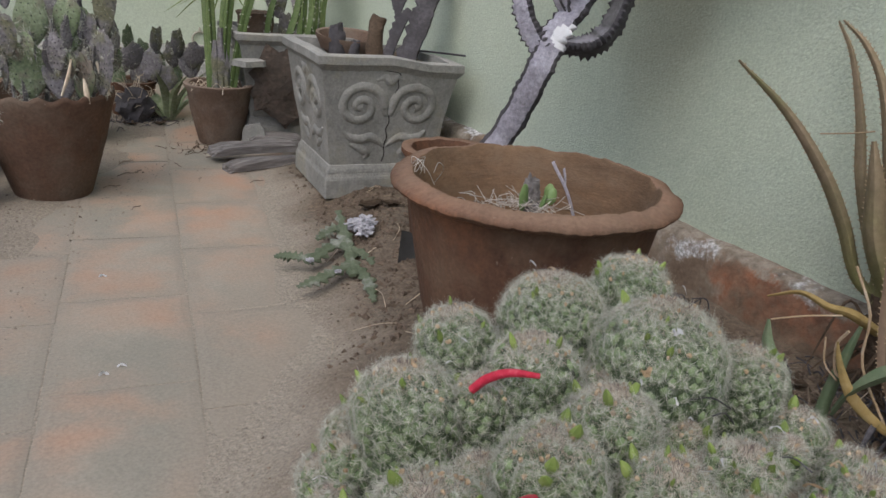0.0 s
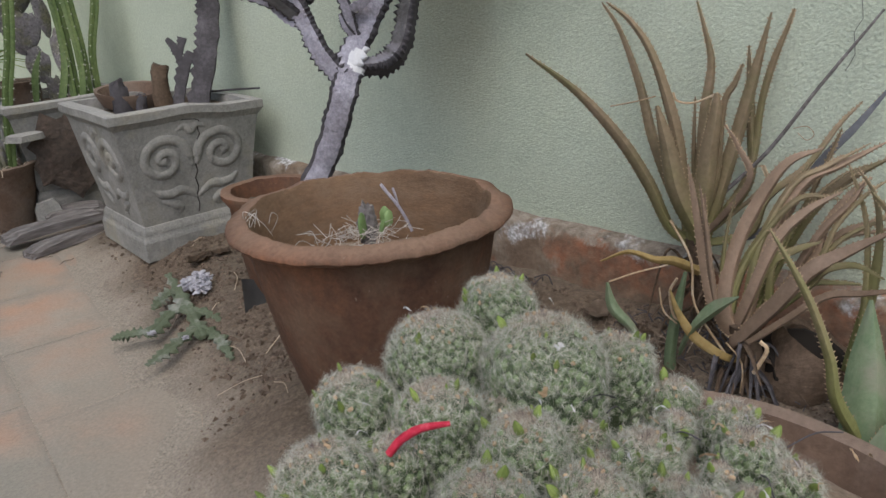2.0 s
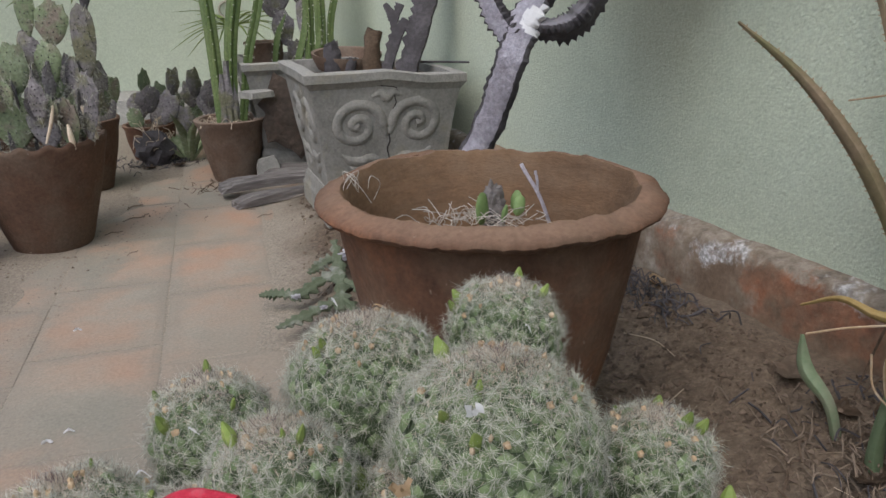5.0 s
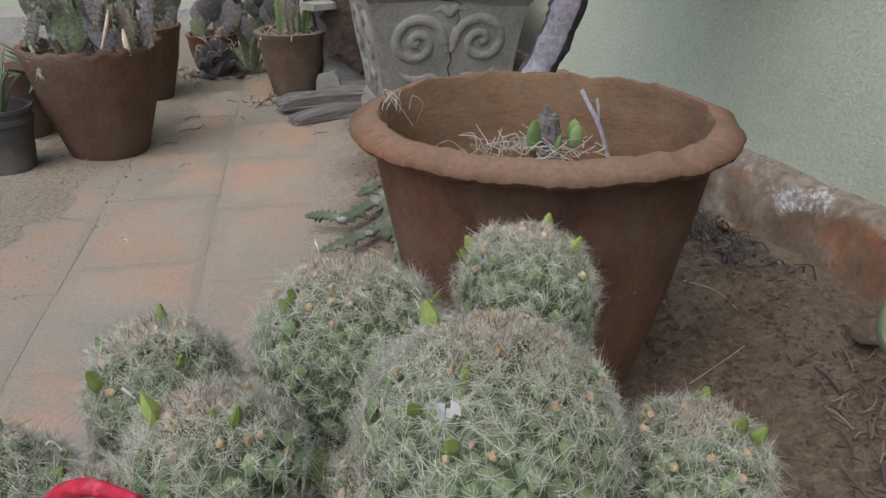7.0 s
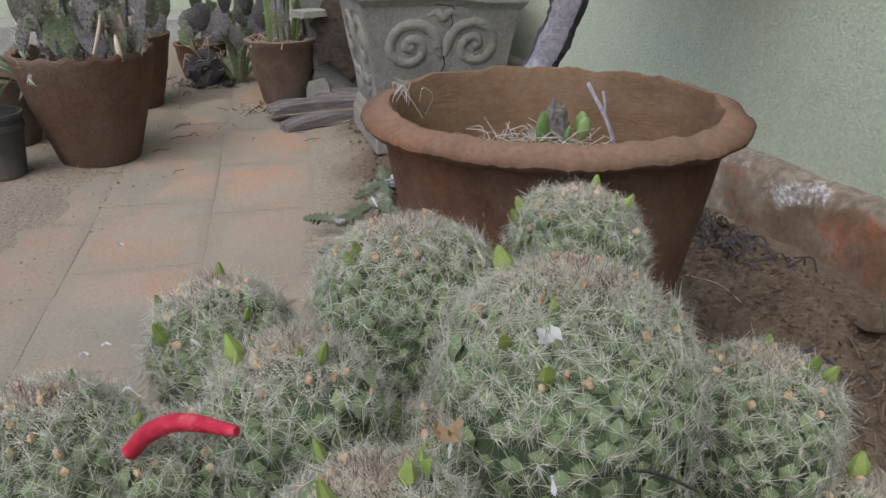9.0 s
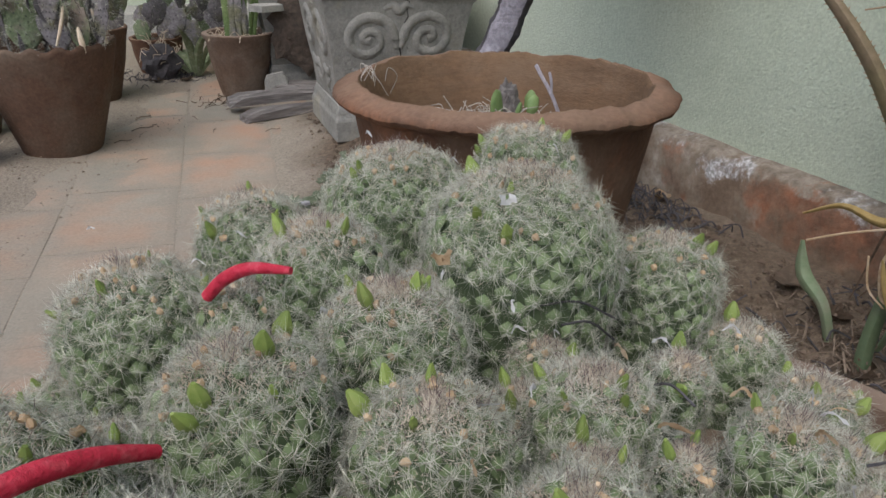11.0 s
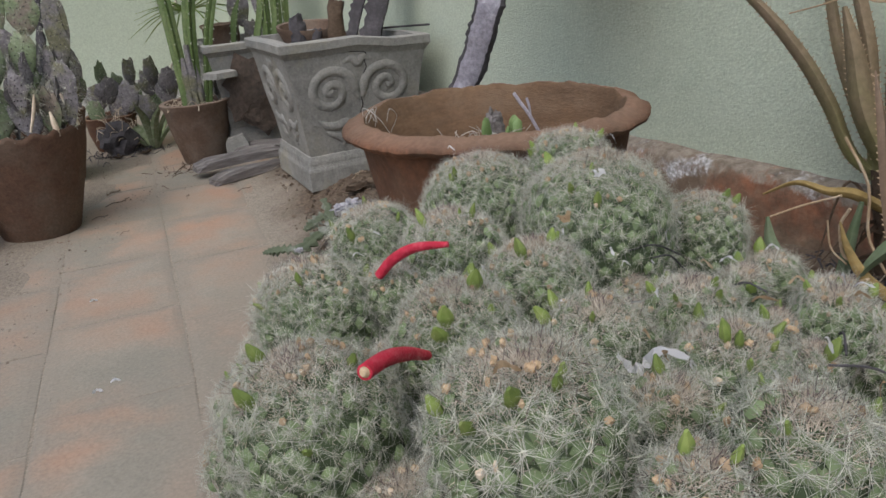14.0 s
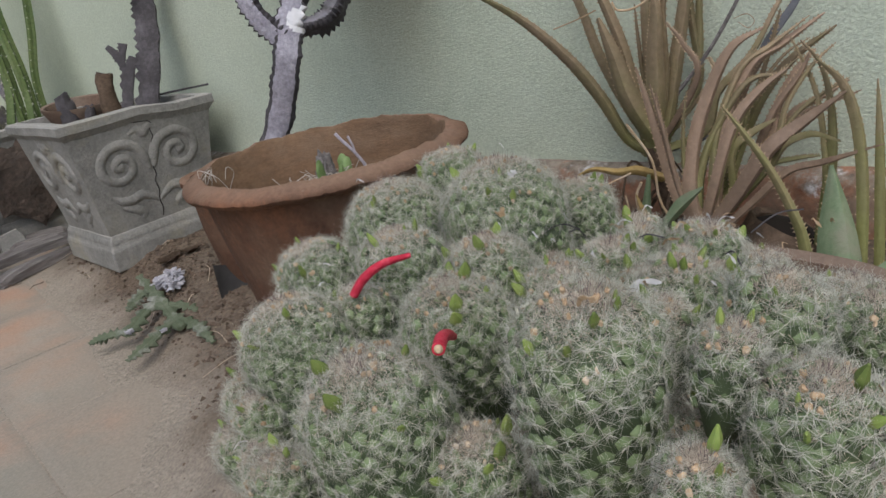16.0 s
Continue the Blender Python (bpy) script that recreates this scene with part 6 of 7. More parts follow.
    tube(bm, [(0.370, -0.288, 0.290, 0.0028), (0.385, -0.347, 0.361, 0.0026), (0.400, -0.398, 0.446, 0.0022), (0.413, -0.453, 0.532, 0.0015)], 6, 8)
    piece("flower_stalk", bm, WOOD, "straight grey flower stalk")
    for pts, mat, side in (
        ([(0.275, -0.39, 0.13, 0.006), (0.245, -0.375, 0.141, 0.0071), (0.245, -0.335, 0.156, 0.0095), (0.245, -0.310, 0.185, 0.0056), (0.245, -0.299, 0.210, 0.0014)], YELLOW, (0.5, -0.8, 0)),
        ([(0.255, -0.31, 0.12, 0.0045), (0.240, -0.332, 0.165, 0.0055), (0.240, -0.359, 0.201, 0.0097), (0.240, -0.389, 0.226, 0.0013)], ALOE_GREEN, (0.2, -0.1, 1)),
        ([(0.265, -0.3, 0.05, 0.008), (0.260, -0.295, 0.103, 0.0077), (0.260, -0.302, 0.177, 0.0063), (0.260, -0.311, 0.232, 0.0022)], ALOE_GREEN, (0.5, -0.8, 0)),
        ([(0.280, -0.25, 0.05, 0.005), (0.270, -0.234, 0.120, 0.006), (0.270, -0.200, 0.147, 0.0081), (0.270, -0.190, 0.183, 0.0019)], ALOE_GREEN, (0.5, -0.8, 0)),
        ([(0.34, -0.29, 0.2, 0.0064), (0.31, -0.27, 0.22, 0.0064), (0.300, -0.244, 0.220, 0.0048), (0.300, -0.203, 0.222, 0.0031), (0.300, -0.159, 0.198, 0.0013)], YELLOW, (0.1, 0.1, 1)),
    ):
        bm = bmesh.new()
        strap(bm, pts, side, 6, 0.5, 0.4)
        piece("old_leaf", bm, [mat, STRAW])
    # a skirt of dead leaves hangs about the stems
    for i in range(44):
        a, ln = rnd.uniform(2.2, 5.8), rnd.uniform(0.03, 0.08)
        sx, sy, top = ((0.362, -0.28, 0.21) if i % 3 == 0 else (0.276, -0.388, 0.155))
        x, y, z = sx + rnd.uniform(-0.015, 0.01), sy + rnd.uniform(-0.03, 0.03), rnd.uniform(0.08, top)
        dx, dy = ln * math.cos(a), ln * math.sin(a)
        bm = bmesh.new()
        w = rnd.uniform(0.0018, 0.0042)
        strap(bm, [(x, y, z, w), (min(0.4, x + 0.5 * dx), y + 0.5 * dy, z + rnd.uniform(-0.02, 0.02), w * 0.9), (min(0.4, x + dx), y + dy, max(0.062, z - rnd.uniform(0.02, 0.1)), 0.001)], (-math.sin(a), math.cos(a), 0.3), 5, 0.25, 0.8)
        piece("dead_leaf", bm, [DARK_STEM if i % 3 == 1 else HUSK, TOOTH])
    for pts, r in (
        ([(0.245, -0.379, 0.141), (0.245, -0.333, 0.197), (0.245, -0.325, 0.255), (0.245, -0.295, 0.301)], 0.0016),
        ([(0.240, -0.400, 0.101), (0.240, -0.399, 0.141), (0.240, -0.378, 0.163)], 0.0011),
        ([(0.280, -0.187, 0.180), (0.280, -0.229, 0.204), (0.280, -0.275, 0.226)], 0.0012),
        ([(0.250, -0.305, 0.225), (0.250, -0.296, 0.204), (0.250, -0.302, 0.174), (0.250, -0.313, 0.168)], 0.0018),
        ([(0.360, -0.133, 0.407), (0.360, -0.174, 0.417), (0.360, -0.203, 0.426)], 0.001),
        ([(0.350, -0.234, 0.435), (0.350, -0.241, 0.424), (0.350, -0.265, 0.424), (0.350, -0.295, 0.438)], 0.0015),
        ([(0.400, -0.372, 0.392), (0.400, -0.388, 0.396), (0.400, -0.397, 0.387), (0.400, -0.389, 0.379), (0.400, -0.377, 0.387)], 0.0006),
        ([(0.240, -0.414, 0.134), (0.240, -0.427, 0.168), (0.240, -0.418, 0.177)], 0.0025),
        ([(0.250, -0.281, 0.206), (0.250, -0.288, 0.176), (0.250, -0.308, 0.163)], 0.0011),
    ):
        bm = bmesh.new()
        fallen(bm, pts, r, 6)
        piece("dry_tendril", bm, DRY)


aloe()


def aloe_pup():
    ob = thing("aloe_pup", (0, 0, 0), "grey-green young aloe beside the husk", "aloe")
    ob.location, ob.scale = (-0.0273, -0.006, 0.02), (0.8755, 0.8755, 1.0)
    for pts, mat in (
        ([(0.29, -0.612, 0.03, 0.026), (0.298, -0.612, 0.09, 0.031), (0.322, -0.6, 0.155, 0.026), (0.345, -0.585, 0.225, 0.0028)], ALOE_GREEN),
        ([(0.31, -0.62, 0.05, 0.011), (0.326, -0.624, 0.112, 0.0107), (0.37, -0.613, 0.227, 0.0116), (0.384, -0.592, 0.299, 0.0091), (0.373, -0.56, 0.337, 0.0012)], ALOE),
        ([(0.32, -0.64, 0.05, 0.01), (0.337, -0.641, 0.101, 0.01), (0.384, -0.63, 0.224, 0.0092), (0.41, -0.62, 0.304, 0.0017)], ALOE),
        ([(0.27, -0.63, 0.04, 0.016), (0.262, -0.64, 0.085, 0.019), (0.275, -0.655, 0.12, 0.016), (0.3, -0.675, 0.15, 0.0021)], ALOE_GREEN),
        ([(0.26, -0.6, 0.04, 0.016), (0.235, -0.6, 0.08, 0.017), (0.215, -0.615, 0.1, 0.002)], ALOE_GREEN),
        ([(0.33, -0.58, 0.06, 0.009), (0.35, -0.579, 0.114, 0.0086), (0.394, -0.564, 0.227, 0.0068), (0.41, -0.548, 0.297, 0.0051), (0.412, -0.519, 0.355, 0.0013)], ALOE),
    ):
        bm = bmesh.new()
        strap(bm, [(*q[:3], q[3] * (0.9 if mat is ALOE_GREEN else 0.65)) for q in pts], (0.55, -0.75, 0), 8, 0.6, 0.4, 0.0022)
        part("leaf", bm, [mat, TOOTH], ob)


aloe_pup()


def husk():
    """A split hollow husk lying on the soil, its broken mouth turned up."""
    ob = thing("coconut_husk", (0.33, -0.447, 0.118), "split brown coconut husk with a dark hollow beside the aloe", "husk", turn=-55)
    ob.scale = (0.9, 0.9, 0.95)
    bm = bmesh.new()
    n, m = 56, 14
    for shell, flip in ((1.0, False), (0.86, True)):
        rows = []
        for i in range(m + 1):
            t = math.pi * (0.03 + 0.57 * i / m)
            row = []
            for j in range(n):
                a = 2 * math.pi * j / n
                d = 1 + 0.1 * noise.noise(Vector((math.cos(a) * 2, math.sin(a) * 2, t))) + 0.035 * noise.noise(Vector((a * 7, t * 0.7, 3))) + (0.12 * noise.noise(Vector((a * 3, 2, 1))) if i == m else 0)
                row.append(bm.verts.new((-0.1 * math.cos(t) * shell * d, 0.068 * math.sin(t) * math.cos(a) * shell * d, 0.062 * math.sin(t) * math.sin(a) * shell * d)))
            rows.append(row)
        for a, b in zip(rows, rows[1:]):
            for j in range(n):
                q = (a[j], a[(j + 1) % n], b[(j + 1) % n], b[j])
                bm.faces.new(q if not flip else tuple(reversed(q)))
        if flip:
            for j in range(n):
                bm.faces.new((last[j], last[(j + 1) % n], rows[-1][(j + 1) % n], rows[-1][j]))
        last = rows[-1]
    bmesh.ops.rotate(bm, verts=bm.verts, matrix=Matrix.Rotation(radians(-64), 3, "Y"))
    part("shell", bm, HUSK, ob)
    # a near-black lump fills the shell, its inner shade put in as a solid
    bm = bmesh.new()
    blob(bm, (-0.015, 0, 0), (0.06, 0.05, 0.045), 3, 2, 0.2)
    part("hollow", bm, HOLE, ob, "dark lump standing for the shade inside")


husk()


# ---- the round cactus clump ----
def clump_pot():
    ob = thing("clump_bowl", (-0.245, -0.57, 0.078), "low wide terracotta bowl under the round cactus clump", "planter")
    bm = bmesh.new()
    lathe(bm, [(0, -0.02), (0.125, -0.02), (0.152, 0.1), (0.172, 0.185), (0.182, 0.2), (0.186, 0.21), (0.181, 0.217), (0.173, 0.213), (0.162, 0.18), (0.0, 0.175)], 96, lambda a, k: (1 + 0.006 * noise.noise(Vector((math.cos(a) * 4, math.sin(a) * 4, k * 0.3))), 0))
    part("bowl_body", bm, TERRA_OLD, ob)
    bm = bmesh.new()
    lathe(bm, [(0.163, 0.188), (0.14, 0.2), (0.08, 0.235), (0, 0.255)], 48, lambda a, k: (1, 0.006 * noise.noise(Vector((math.cos(a) * 5, math.sin(a) * 5, k)))))
    part("potting_soil", bm, POT_SOIL, ob)


clump_pot()
SPIRAL = math.pi * (3 - math.sqrt(5))


def spikes(base, tip, width):
    """Thin three-sided spikes from arrays of base and tip points."""
    d = tip - base
    d /= np.linalg.norm(d, axis=1, keepdims=True) + 1e-12
    ref = np.where(np.abs(d[:, 2:3]) < 0.9, np.array([[0, 0, 1.0]]), np.array([[1.0, 0, 0]]))
    u = np.cross(d, ref)
    u /= np.linalg.norm(u, axis=1, keepdims=True)
    v = np.cross(d, u)
    w = np.broadcast_to(width, (len(base),))[:, None]
    ring = [base + w * (u * math.cos(a) + v * math.sin(a)) for a in (0, 2.094, 4.189)]
    verts = np.stack([*ring, tip], 1).reshape(-1, 3)
    faces = (4 * np.arange(len(base))[:, None, None] + np.array([[0, 1, 3], [1, 2, 3], [2, 0, 3]])[None]).reshape(-1, 3)
    return verts, faces


def raw_mesh(name, verts, faces):
    me = bpy.data.meshes.new(name)
    me.vertices.add(len(verts))
    me.vertices.foreach_set("co", np.asarray(verts, np.float32).ravel())
    me.loops.add(3 * len(faces))
    me.loops.foreach_set("vertex_index", np.asarray(faces, np.int32).ravel())
    me.polygons.add(len(faces))
    me.polygons.foreach_set("loop_start", np.arange(0, 3 * len(faces), 3, dtype=np.int32))
    me.update(calc_edges=True)
    me.validate()
    return me


def dome(theta, phi, r, tall):
    """A point and the outward way on a head: a flattened dome above, near-straight flanks below."""
    low = np.maximum(theta - math.pi / 2, 0)
    s = np.where(low > 0, 1 - 0.1 * low * low, np.sin(theta))
    z = np.where(low > 0, -low * tall, np.cos(theta) * 0.94)
    p = np.stack([s * np.cos(phi), s * np.sin(phi), z], -1) * r
    n = np.stack([np.sin(np.minimum(theta, 1.6)) * np.cos(phi), np.sin(np.minimum(theta, 1.6)) * np.sin(phi), np.where(low > 0, -0.1 * low, np.cos(theta))], -1)
    return p, n / np.linalg.norm(n, axis=-1, keepdims=True)


def coat(name, verts, faces, material, parent):
    return tagged(mesh_part(name, raw_mesh(name, verts, faces), material, parent, smooth=False), kind="stuff")


def cactus_head(ob, centre, r, seed, tall=1.3, buds=4):
    rng = np.random.default_rng(seed)
    c = Vector(centre)
    hub = Vector((-0.3, -0.53, 0.2))
    out = (c - hub).normalized()
    axis = (out * 0.4 + Vector((0, 0, 1))).normalized()
    m = Matrix.Translation(c) @ axis.to_track_quat("Z", "Y").to_matrix().to_4x4()
    R, T = np.array(m.to_3x3()), np.array(m.translation)
    place = lambda p: np.asarray(p) @ R.T + T
    rb = max(0.6 * r, r * 0.98 - 0.0038)
    bm = bmesh.new()
    lathe(bm, [(0, rb * 0.94)] + [(rb * math.sin(a), rb * 0.94 * math.cos(a)) for a in np.linspace(0.2, 1.57, 8)] + [(rb * 0.97, -0.55 * rb * tall), (rb * 0.88, -1.1 * rb * tall), (rb * 0.55, -1.9 * rb * tall), (0, -2.1 * rb * tall)], 28)
    bmesh.ops.recalc_face_normals(bm, faces=bm.faces)
    bmesh.ops.transform(bm, verts=bm.verts, matrix=m)
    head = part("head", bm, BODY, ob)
    # the knobs lie on a spiral, smaller and closer towards the crown
    n = int(min(520, max(80, 4 * math.pi * rb * rb / 2.7e-5)))
    i = np.arange(n)
    u = 2 * ((i + 0.5) / n) ** 1.08
    th = np.where(u < 1, np.arccos(1 - np.minimum(u, 1)), math.pi / 2 + np.maximum(u - 1, 0))
    ph = i * SPIRAL + rng.uniform(0, 6.28)
    p, nor = dome(th, ph, rb, tall)
    p += rng.normal(0, 0.0009, p.shape)
    gap = rb * math.sqrt(4 * math.pi / n) * 1.05 * (0.55 + 0.45 * np.clip(th / 0.9, 0, 1))[:, None]
    side = np.cross(nor, [0, 0, 1.0])
    side /= np.linalg.norm(side, axis=1, keepdims=True) + 1e-9
    up = np.cross(side, nor)
    h = gap * 0.33
    verts = []
    for rad, lift in ((0.6, -0.1), (0.4, 0.6), (0.16, 0.92)):
        for a in range(5):
            b = a * math.pi * 0.4 + 0.3
            verts.append(p + (side * math.cos(b) + up * math.sin(b)) * gap * rad + nor * h * lift)
    verts.append(p + nor * h)
    V = np.stack(verts, 1).reshape(-1, 3)
    fl = []
    for ring in range(2):
        for a in range(5):
            b = (a + 1) % 5
            fl += [(ring * 5 + a, ring * 5 + b, ring * 5 + 5 + b), (ring * 5 + a, ring * 5 + 5 + b, ring * 5 + 5 + a)]
    fl += [(10 + a, 10 + (a + 1) % 5, 15) for a in range(5)]
    F = (16 * np.arange(n)[:, None, None] + np.array(fl)[None]).reshape(-1, 3)
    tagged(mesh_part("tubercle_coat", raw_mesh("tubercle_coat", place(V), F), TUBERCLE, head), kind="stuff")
    # fine interlaced spines spread from each knob
    per = 40
    rep = lambda q: np.repeat(q, per, 0)
    tip0 = rep(p + nor * h * 0.95) + rng.normal(0, 0.0005, (n * per, 3))
    nn, ss, uu, gg, tt = (rep(q) for q in (nor, side, up, gap, th[:, None]))
    a = (np.tile(np.arange(per), n) / per * 2 * math.pi + np.repeat(rng.uniform(0, 6, n), per) + rng.normal(0, 1.3, n * per))[:, None]
    lean = np.clip(rng.normal(1.22, 0.27, n * per), 0.35, 1.6)[:, None]
    ln = gg * (0.6 + 1.15 * rng.random(n * per) ** 1.4)[:, None] + 0.0008
    d = nn * np.cos(lean) + (ss * np.cos(a) + uu * np.sin(a)) * np.sin(lean)
    keep = rng.random(n * per) < np.where(tt[:, 0] < 0.95, 1.0, 0.66)
    v, f = spikes(tip0[keep], (tip0 + d * ln)[keep], rng.uniform(0.00007, 0.00013, int(keep.sum())))
    coat("spine_coat", place(v), f, SPINE, head)
    # pale felt and bristles about the crown
    k = int(1100 + 62000 * r)
    t2 = np.abs(rng.normal(0, 0.58, k))
    p2, n2 = dome(t2, rng.uniform(0, 6.28, k), rb * 1.05, tall)
    d2 = n2 + rng.normal(0, 0.75, (k, 3))
    d2 /= np.linalg.norm(d2, axis=1, keepdims=True)
    v, f = spikes(p2, p2 + d2 * (rng.uniform(0.3, 1.0, k) * 0.0036)[:, None], 0.00016)
    coat("crown_felt", place(v), f, CROWN, head)
    # longer brown thorns, most of them near the top
    k = int(90 + 5000 * r)
    t3 = np.abs(rng.normal(0, 0.75, k))
    p3, n3 = dome(np.minimum(t3, 1.9), rng.uniform(0, 6.28, k), rb * 1.07, tall)
    d3 = n3 + rng.normal(0, 0.45, (k, 3))
    d3 /= np.linalg.norm(d3, axis=1, keepdims=True)
    v, f = spikes(p3, p3 + d3 * (0.0028 + 0.0055 * rng.random(k) ** 2)[:, None], 0.00014)
    coat("thorn_coat", place(v), f, THORN, head)
    rnd = random.Random(seed)
    # stubs of spent flowers between the knobs
    stubs = bmesh.new()
    for _ in range(int(600 * r)):
        q, w = dome(np.array([rnd.uniform(0.15, 1.15)]), np.array([rnd.uniform(0, 6.28)]), rb * 1.08 + 0.0008, tall)
        blob(stubs, q[0], [rnd.uniform(0.0006, 0.0015), rnd.uniform(0.0006, 0.0015), 0.0013], rnd.random(), 2, 0.6)
    bmesh.ops.transform(stubs, verts=stubs.verts, matrix=m)
    tagged(part("flower_stub_litter", stubs, DRY, head), kind="stuff")
    for b in range(buds):
        q, w = dome(np.array([rnd.uniform(0.3, 1.2)]), np.array([rnd.uniform(0, 6.28)]), rb * 1.03, tall)
        q, w = Vector(q[0]), Vector(w[0])
        e = (w * 0.9 + Vector((rnd.uniform(-0.3, 0.3), rnd.uniform(-0.3, 0.3), 0.7))).normalized()
        s = rnd.choice((0.35, 0.45, 0.5, 0.6, 0.75))
        bm = bmesh.new()
        tube(bm, [(*(q - e * 0.002), 0.0014 * s), (*(q + e * 0.003 * s), 0.0029 * s), (*(q + e * 0.006 * s), 0.0031 * s), (*(q + e * 0.0095 * s), 0.002 * s), (*(q + e * 0.0125 * s), 0.0005)], 4, 8, lambda a, k: 1 + 0.28 * math.cos(2 * a))
        bmesh.ops.transform(bm, verts=bm.verts, matrix=m)
        part("bud", bm, BUD, head)


clump = thing("cactus_clump", (0, 0, 0), "dense mound of round green cactus heads covered in white spines", "cactus")
HEADS = (
    (-0.198, -0.407, 0.380, 0.0290, 1.4), (-0.244, -0.483, 0.378, 0.0399, 1.9), (-0.269, -0.417, 0.375, 0.0354, 1.5), (-0.183, -0.496, 0.359, 0.0259, 1.3),
    (-0.318, -0.467, 0.375, 0.0271, 1.3), (-0.332, -0.410, 0.367, 0.0270, 1.3), (-0.383, -0.449, 0.357, 0.0316, 1.3), (-0.311, -0.523, 0.375, 0.0254, 1.3),
    (-0.360, -0.541, 0.374, 0.0272, 1.3), (-0.317, -0.569, 0.367, 0.0252, 1.3), (-0.264, -0.564, 0.360, 0.0230, 1.3), (-0.232, -0.563, 0.365, 0.0138, 1.3),
    (-0.306, -0.620, 0.377, 0.0204, 1.3), (-0.422, -0.549, 0.367, 0.0319, 1.8), (-0.391, -0.629, 0.395, 0.0290, 1.8), (-0.344, -0.631, 0.381, 0.0167, 1.8),
    (-0.353, -0.677, 0.400, 0.0194, 1.8), (-0.379, -0.672, 0.399, 0.0138, 1.8), (-0.223, -0.599, 0.360, 0.0182, 1.3), (-0.266, -0.620, 0.365, 0.0123, 1.3),
    (-0.378, -0.697, 0.381, 0.0219, 1.3), (-0.417, -0.677, 0.379, 0.0138, 1.3), (-0.423, -0.435, 0.317, 0.0160, 1.3), (-0.426, -0.460, 0.317, 0.0154, 1.3),
    (-0.263, -0.603, 0.372, 0.0102, 1.3), (-0.335, -0.623, 0.332, 0.0136, 1.5), (-0.379, -0.597, 0.314, 0.0177, 1.5), (-0.415, -0.426, 0.309, 0.0179, 1.5),
    (-0.395, -0.419, 0.324, 0.0228, 1.5), (-0.435, -0.487, 0.323, 0.0184, 1.5), (-0.409, -0.442, 0.327, 0.0194, 1.5), (-0.362, -0.651, 0.351, 0.0178, 1.5),
    (-0.294, -0.693, 0.368, 0.0193, 1.5), (-0.349, -0.465, 0.363, 0.0193, 1.5), (-0.282, -0.591, 0.362, 0.0164, 1.5), (-0.300, -0.500, 0.358, 0.0149, 1.5),
    (-0.278, -0.549, 0.356, 0.0149, 1.5), (-0.338, -0.579, 0.350, 0.0193, 1.5), (-0.368, -0.503, 0.345, 0.0193, 1.5), (-0.209, -0.619, 0.341, 0.0178, 1.5),
    (-0.240, -0.668, 0.346, 0.0193, 1.5), (-0.276, -0.391, 0.327, 0.0224, 1.5), (-0.473, -0.573, 0.299, 0.0298, 1.5), (-0.407, -0.583, 0.344, 0.0208, 1.5),
    (-0.354, -0.602, 0.349, 0.0193, 1.5), (-0.331, -0.652, 0.346, 0.0193, 1.5), (-0.402, -0.496, 0.332, 0.0224, 1.5), (-0.429, -0.610, 0.325, 0.0253, 1.5),
    (-0.178, -0.571, 0.339, 0.0208, 1.5), (-0.198, -0.596, 0.341, 0.0193, 1.5), (-0.169, -0.528, 0.338, 0.0193, 1.5), (-0.254, -0.519, 0.348, 0.0178, 1.5),
    (-0.276, -0.479, 0.359, 0.0216, 1.5), (-0.307, -0.443, 0.344, 0.0193, 1.5), (-0.290, -0.659, 0.356, 0.0178, 1.5),
)
for i, (x, y, z, r, tall) in enumerate(HEADS):
    cactus_head(clump, (x, y, z), r, 40 + i, tall, 5 if r > 0.02 else 2)


def fruit(pts, label="ripe red cactus fruit lying among the spines"):
    ob = thing("cactus_fruit", (0, 0, 0), label, "fruit", "red fruits")
    bm = bmesh.new()
    tube(bm, pts, 6, 12)
    part("berry", bm, RED, ob)
    bm = bmesh.new()
    p, q = Vector(pts[0][:3]), Vector(pts[1][:3])
    d = (p - q).normalized() * 0.0012
    tube(bm, [(*(p - d), pts[0][3] * 0.8), (*p, pts[0][3] * 0.7), (*(p + d), pts[0][3] * 0.4)], 3, 10)
    part("pale_tip", bm, DRY, ob, "pale dried tip")


fruit([(-0.360, -0.473, 0.379, 0.0022), (-0.354, -0.477, 0.3865, 0.0024), (-0.346, -0.484, 0.392, 0.0022), (-0.335, -0.494, 0.3935, 0.0013)])
fruit([(-0.4147, -0.5835, 0.401, 0.0025), (-0.405, -0.576, 0.3985, 0.0026), (-0.394, -0.568, 0.393, 0.0023), (-0.383, -0.56, 0.385, 0.0017)])


PATH_BITS = ((-0.475, 0.265), (-0.45, 0.28), (-0.439, 0.61))


def scrap(pts, wide, label, material, seed=0):
    """A thin crumpled shred: a ribbon that folds and tapers along its points."""
    ob = thing("dried_flower", (0, 0, 0), label, "flower scrap", "dried flower scraps")
    bm = bmesh.new()
    rnd = random.Random(seed)
    sp = spline([(*p, 1.0) for p in pts], 4)
    rows = []
    for k, (c, tan, side, nor) in enumerate(frames(sp)):
        a = rnd.uniform(-0.7, 0.7)
        w = wide * (0.35 + 0.9 * rnd.random()) * (0.4 if k in (0, len(sp) - 1) else 1)
        s = side * math.cos(a) + nor * math.sin(a)
        rows.append([bm.verts.new(c - s * w), bm.verts.new(c + nor * w * rnd.uniform(-0.6, 0.6)), bm.verts.new(c + s * w)])
    for a, b in zip(rows, rows[1:]):
        for j in range(2):
            bm.faces.new((a[j], a[j + 1], b[j + 1], b[j]))
    bmesh.ops.solidify(bm, geom=bm.faces[:], thickness=0.0004)
    part("shred", bm, material, ob)


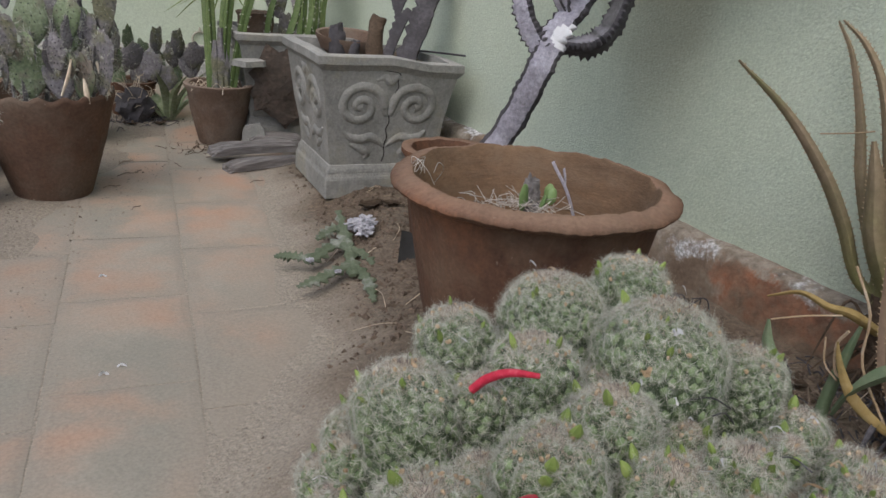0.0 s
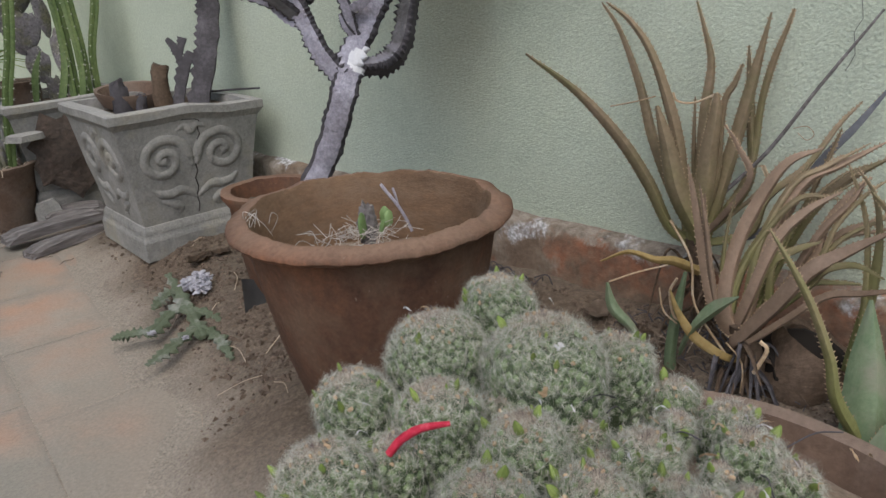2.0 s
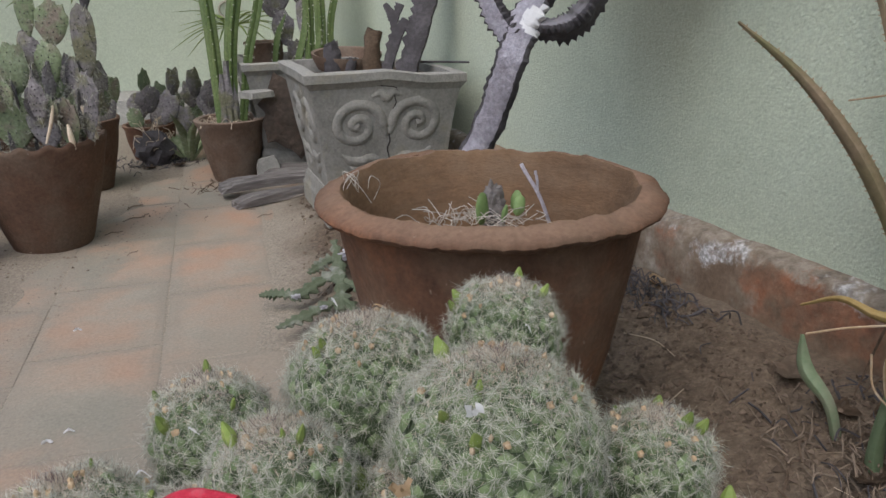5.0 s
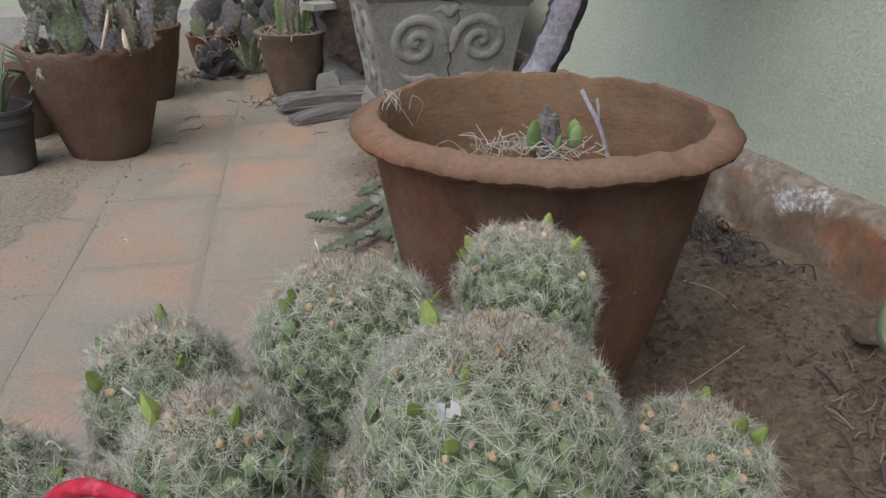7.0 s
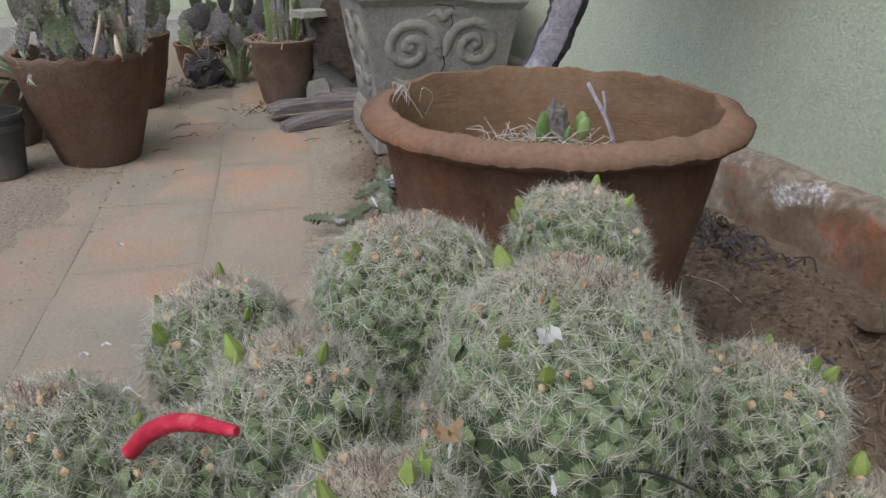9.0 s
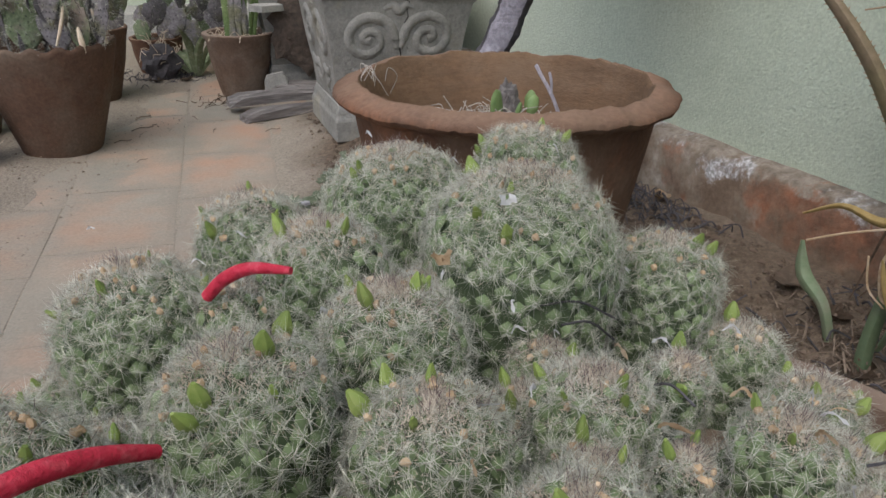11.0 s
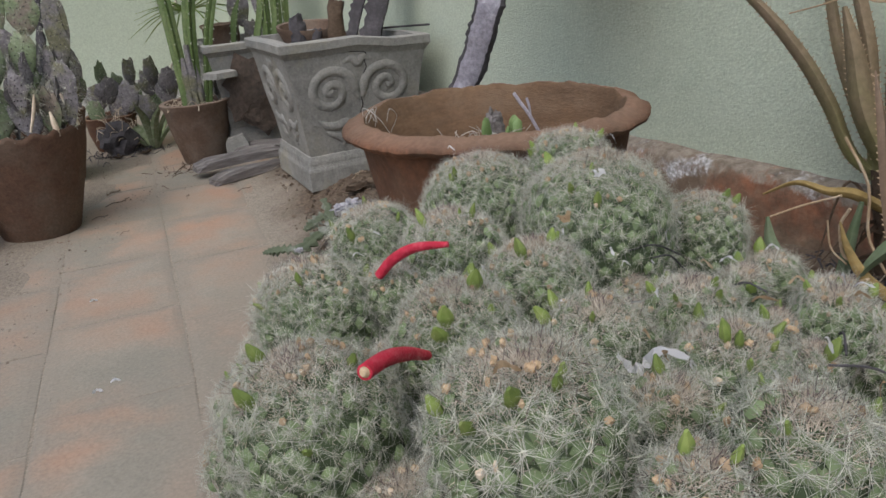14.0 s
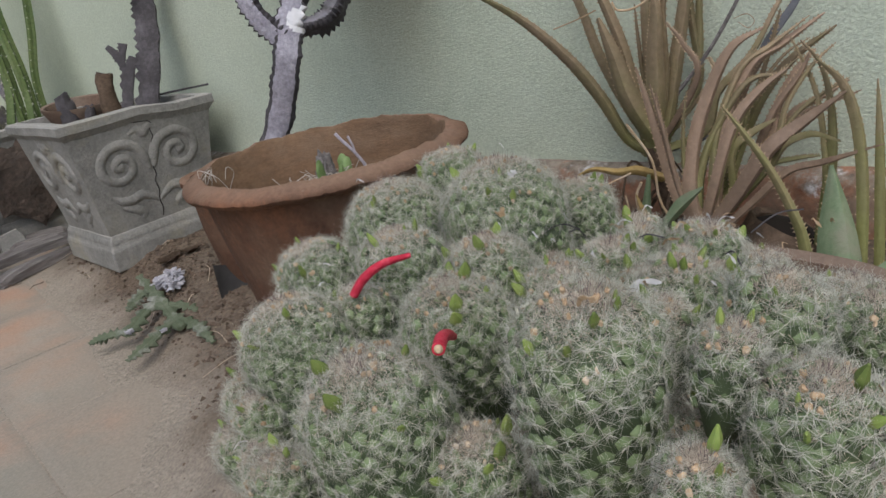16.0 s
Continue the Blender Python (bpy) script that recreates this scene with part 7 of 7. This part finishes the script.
for k, (x, y) in enumerate(PATH_BITS):
    scrap([(x - 0.006, y, 0.003), (x, y + 0.003, 0.005), (x + 0.007, y - 0.002, 0.003)], 0.0022, "small white shred lying on the path", PAPER, 60 + k)
W_LABEL, B_LABEL = "bleached dried flower shred on the cactus", "brown withered flower caught in the spines"
scrap([(-0.3483, -0.6140, 0.3964), (-0.3443, -0.6165, 0.3913), (-0.3421, -0.6180, 0.3922), (-0.3385, -0.6216, 0.3978), (-0.3347, -0.6285, 0.3968)], 0.002, W_LABEL, PAPER)
scrap([(-0.2685, -0.5103, 0.4154), (-0.2661, -0.5104, 0.4125), (-0.2631, -0.5111, 0.4149)], 0.002, W_LABEL, PAPER, 1)
scrap([(-0.2971, -0.5212, 0.4043), (-0.2939, -0.5221, 0.4015), (-0.2910, -0.5213, 0.4046)], 0.002, B_LABEL, DRY, 2)
rnd = random.Random(9)
for i in range(52):
    h = HEADS[rnd.randrange(25)]
    if i > 20:
        x, y = rnd.uniform(-0.33, -0.2), rnd.uniform(-0.66, -0.5)
        c = Vector((x, y, 0.386 - 0.1 * (x + 0.33)))
    else:
        a, t = rnd.uniform(0, 6.28), rnd.uniform(0.3, 1.1)
        c = Vector(h[:3]) + Vector((math.sin(t) * math.cos(a), math.sin(t) * math.sin(a), math.cos(t))) * h[3] * 1.07
    d = Vector((rnd.uniform(-1, 1), rnd.uniform(-1, 1), rnd.uniform(-0.3, 0.5))).normalized() * rnd.uniform(0.0015, 0.005)
    w = rnd.random() < 0.5
    scrap([tuple(c - d), tuple(c + Vector((rnd.uniform(-0.002, 0.002), 0.001, 0.002))), tuple(c + d)], rnd.uniform(0.0004, 0.0008), W_LABEL if w else B_LABEL, PAPER if w else DRY, i)
for i in range(8):
    x, y = rnd.uniform(-0.33, -0.2), rnd.uniform(-0.66, -0.48)
    c, b = Vector((x, y, 0.372)), rnd.uniform(0, 6.28)
    d = Vector((math.cos(b), math.sin(b), rnd.uniform(-0.2, 0.6))) * rnd.uniform(0.007, 0.018)
    ob = thing("dark_twig", (0, 0, 0), "thin dark twig caught between the cactus heads", "twig", "twigs in the clump")
    bm = bmesh.new()
    fallen(bm, [c - d, c + Vector((0, 0, 0.004)), c + d], 0.00045, 5)
    part("stalk", bm, DARK_STEM, ob)


# ---- paving ----
def paving():
    """Staggered terracotta tiles with dusty joints; each tile an object of its own, sharing one of four meshes."""
    floor_ = tagged(new("path"), "dusty terracotta tile path with worn joints", "path", kind="structure")
    meshes = []
    for k in range(4):
        bm = bmesh.new()
        w, l, c = 0.0985, 0.1435, 0.014
        ring = [(-w, -l), (w, -l), (w, l), (-w, l)]
        rnd = random.Random(k)
        lower = [bm.verts.new((x + rnd.uniform(-0.002, 0.002), y + rnd.uniform(-0.002, 0.002), -0.02)) for x, y in ring]
        mid = [bm.verts.new((v.co.x, v.co.y, -0.001)) for v in lower]
        top = [bm.verts.new((v.co.x * (1 - c / w), v.co.y * (1 - c / l), rnd.uniform(-0.0006, 0.0006))) for v in lower]
        for a, b in ((lower, mid), (mid, top)):
            for i in range(4):
                bm.faces.new((a[i], a[(i + 1) % 4], b[(i + 1) % 4], b[i]))
        bm.faces.new(top)
        me = bpy.data.meshes.new("tile")
        bm.to_mesh(me)
        bm.free()
        me.materials.append(TILE)
        meshes.append(me)
    turn = radians(-8.1)
    ux, uy = Vector((math.cos(turn), math.sin(turn), 0)), Vector((-math.sin(turn), math.cos(turn), 0))
    start = Vector((-0.285, 0.71, 0))
    n = 0
    for j in range(-7, 8):
        for i in range(-4, 3):
            p = start + ux * (0.2 * (i + 0.5)) + uy * (0.29 * (j + 0.5) + (0.076 if i % 2 else 0))
            if p.x > 0.4 or p.y > 2.6 or p.x < -1.3:
                continue
            o = new("tile", meshes[(i * 3 + j * 5) % 4])
            o.parent = floor_
            o.matrix_basis = Matrix.Translation((p.x, p.y, 0.0008 + 0.0005 * math.sin(n * 2.3))) @ Matrix.Rotation(turn + (math.pi if n % 2 else 0), 4, "Z")
            n += 1


paving()
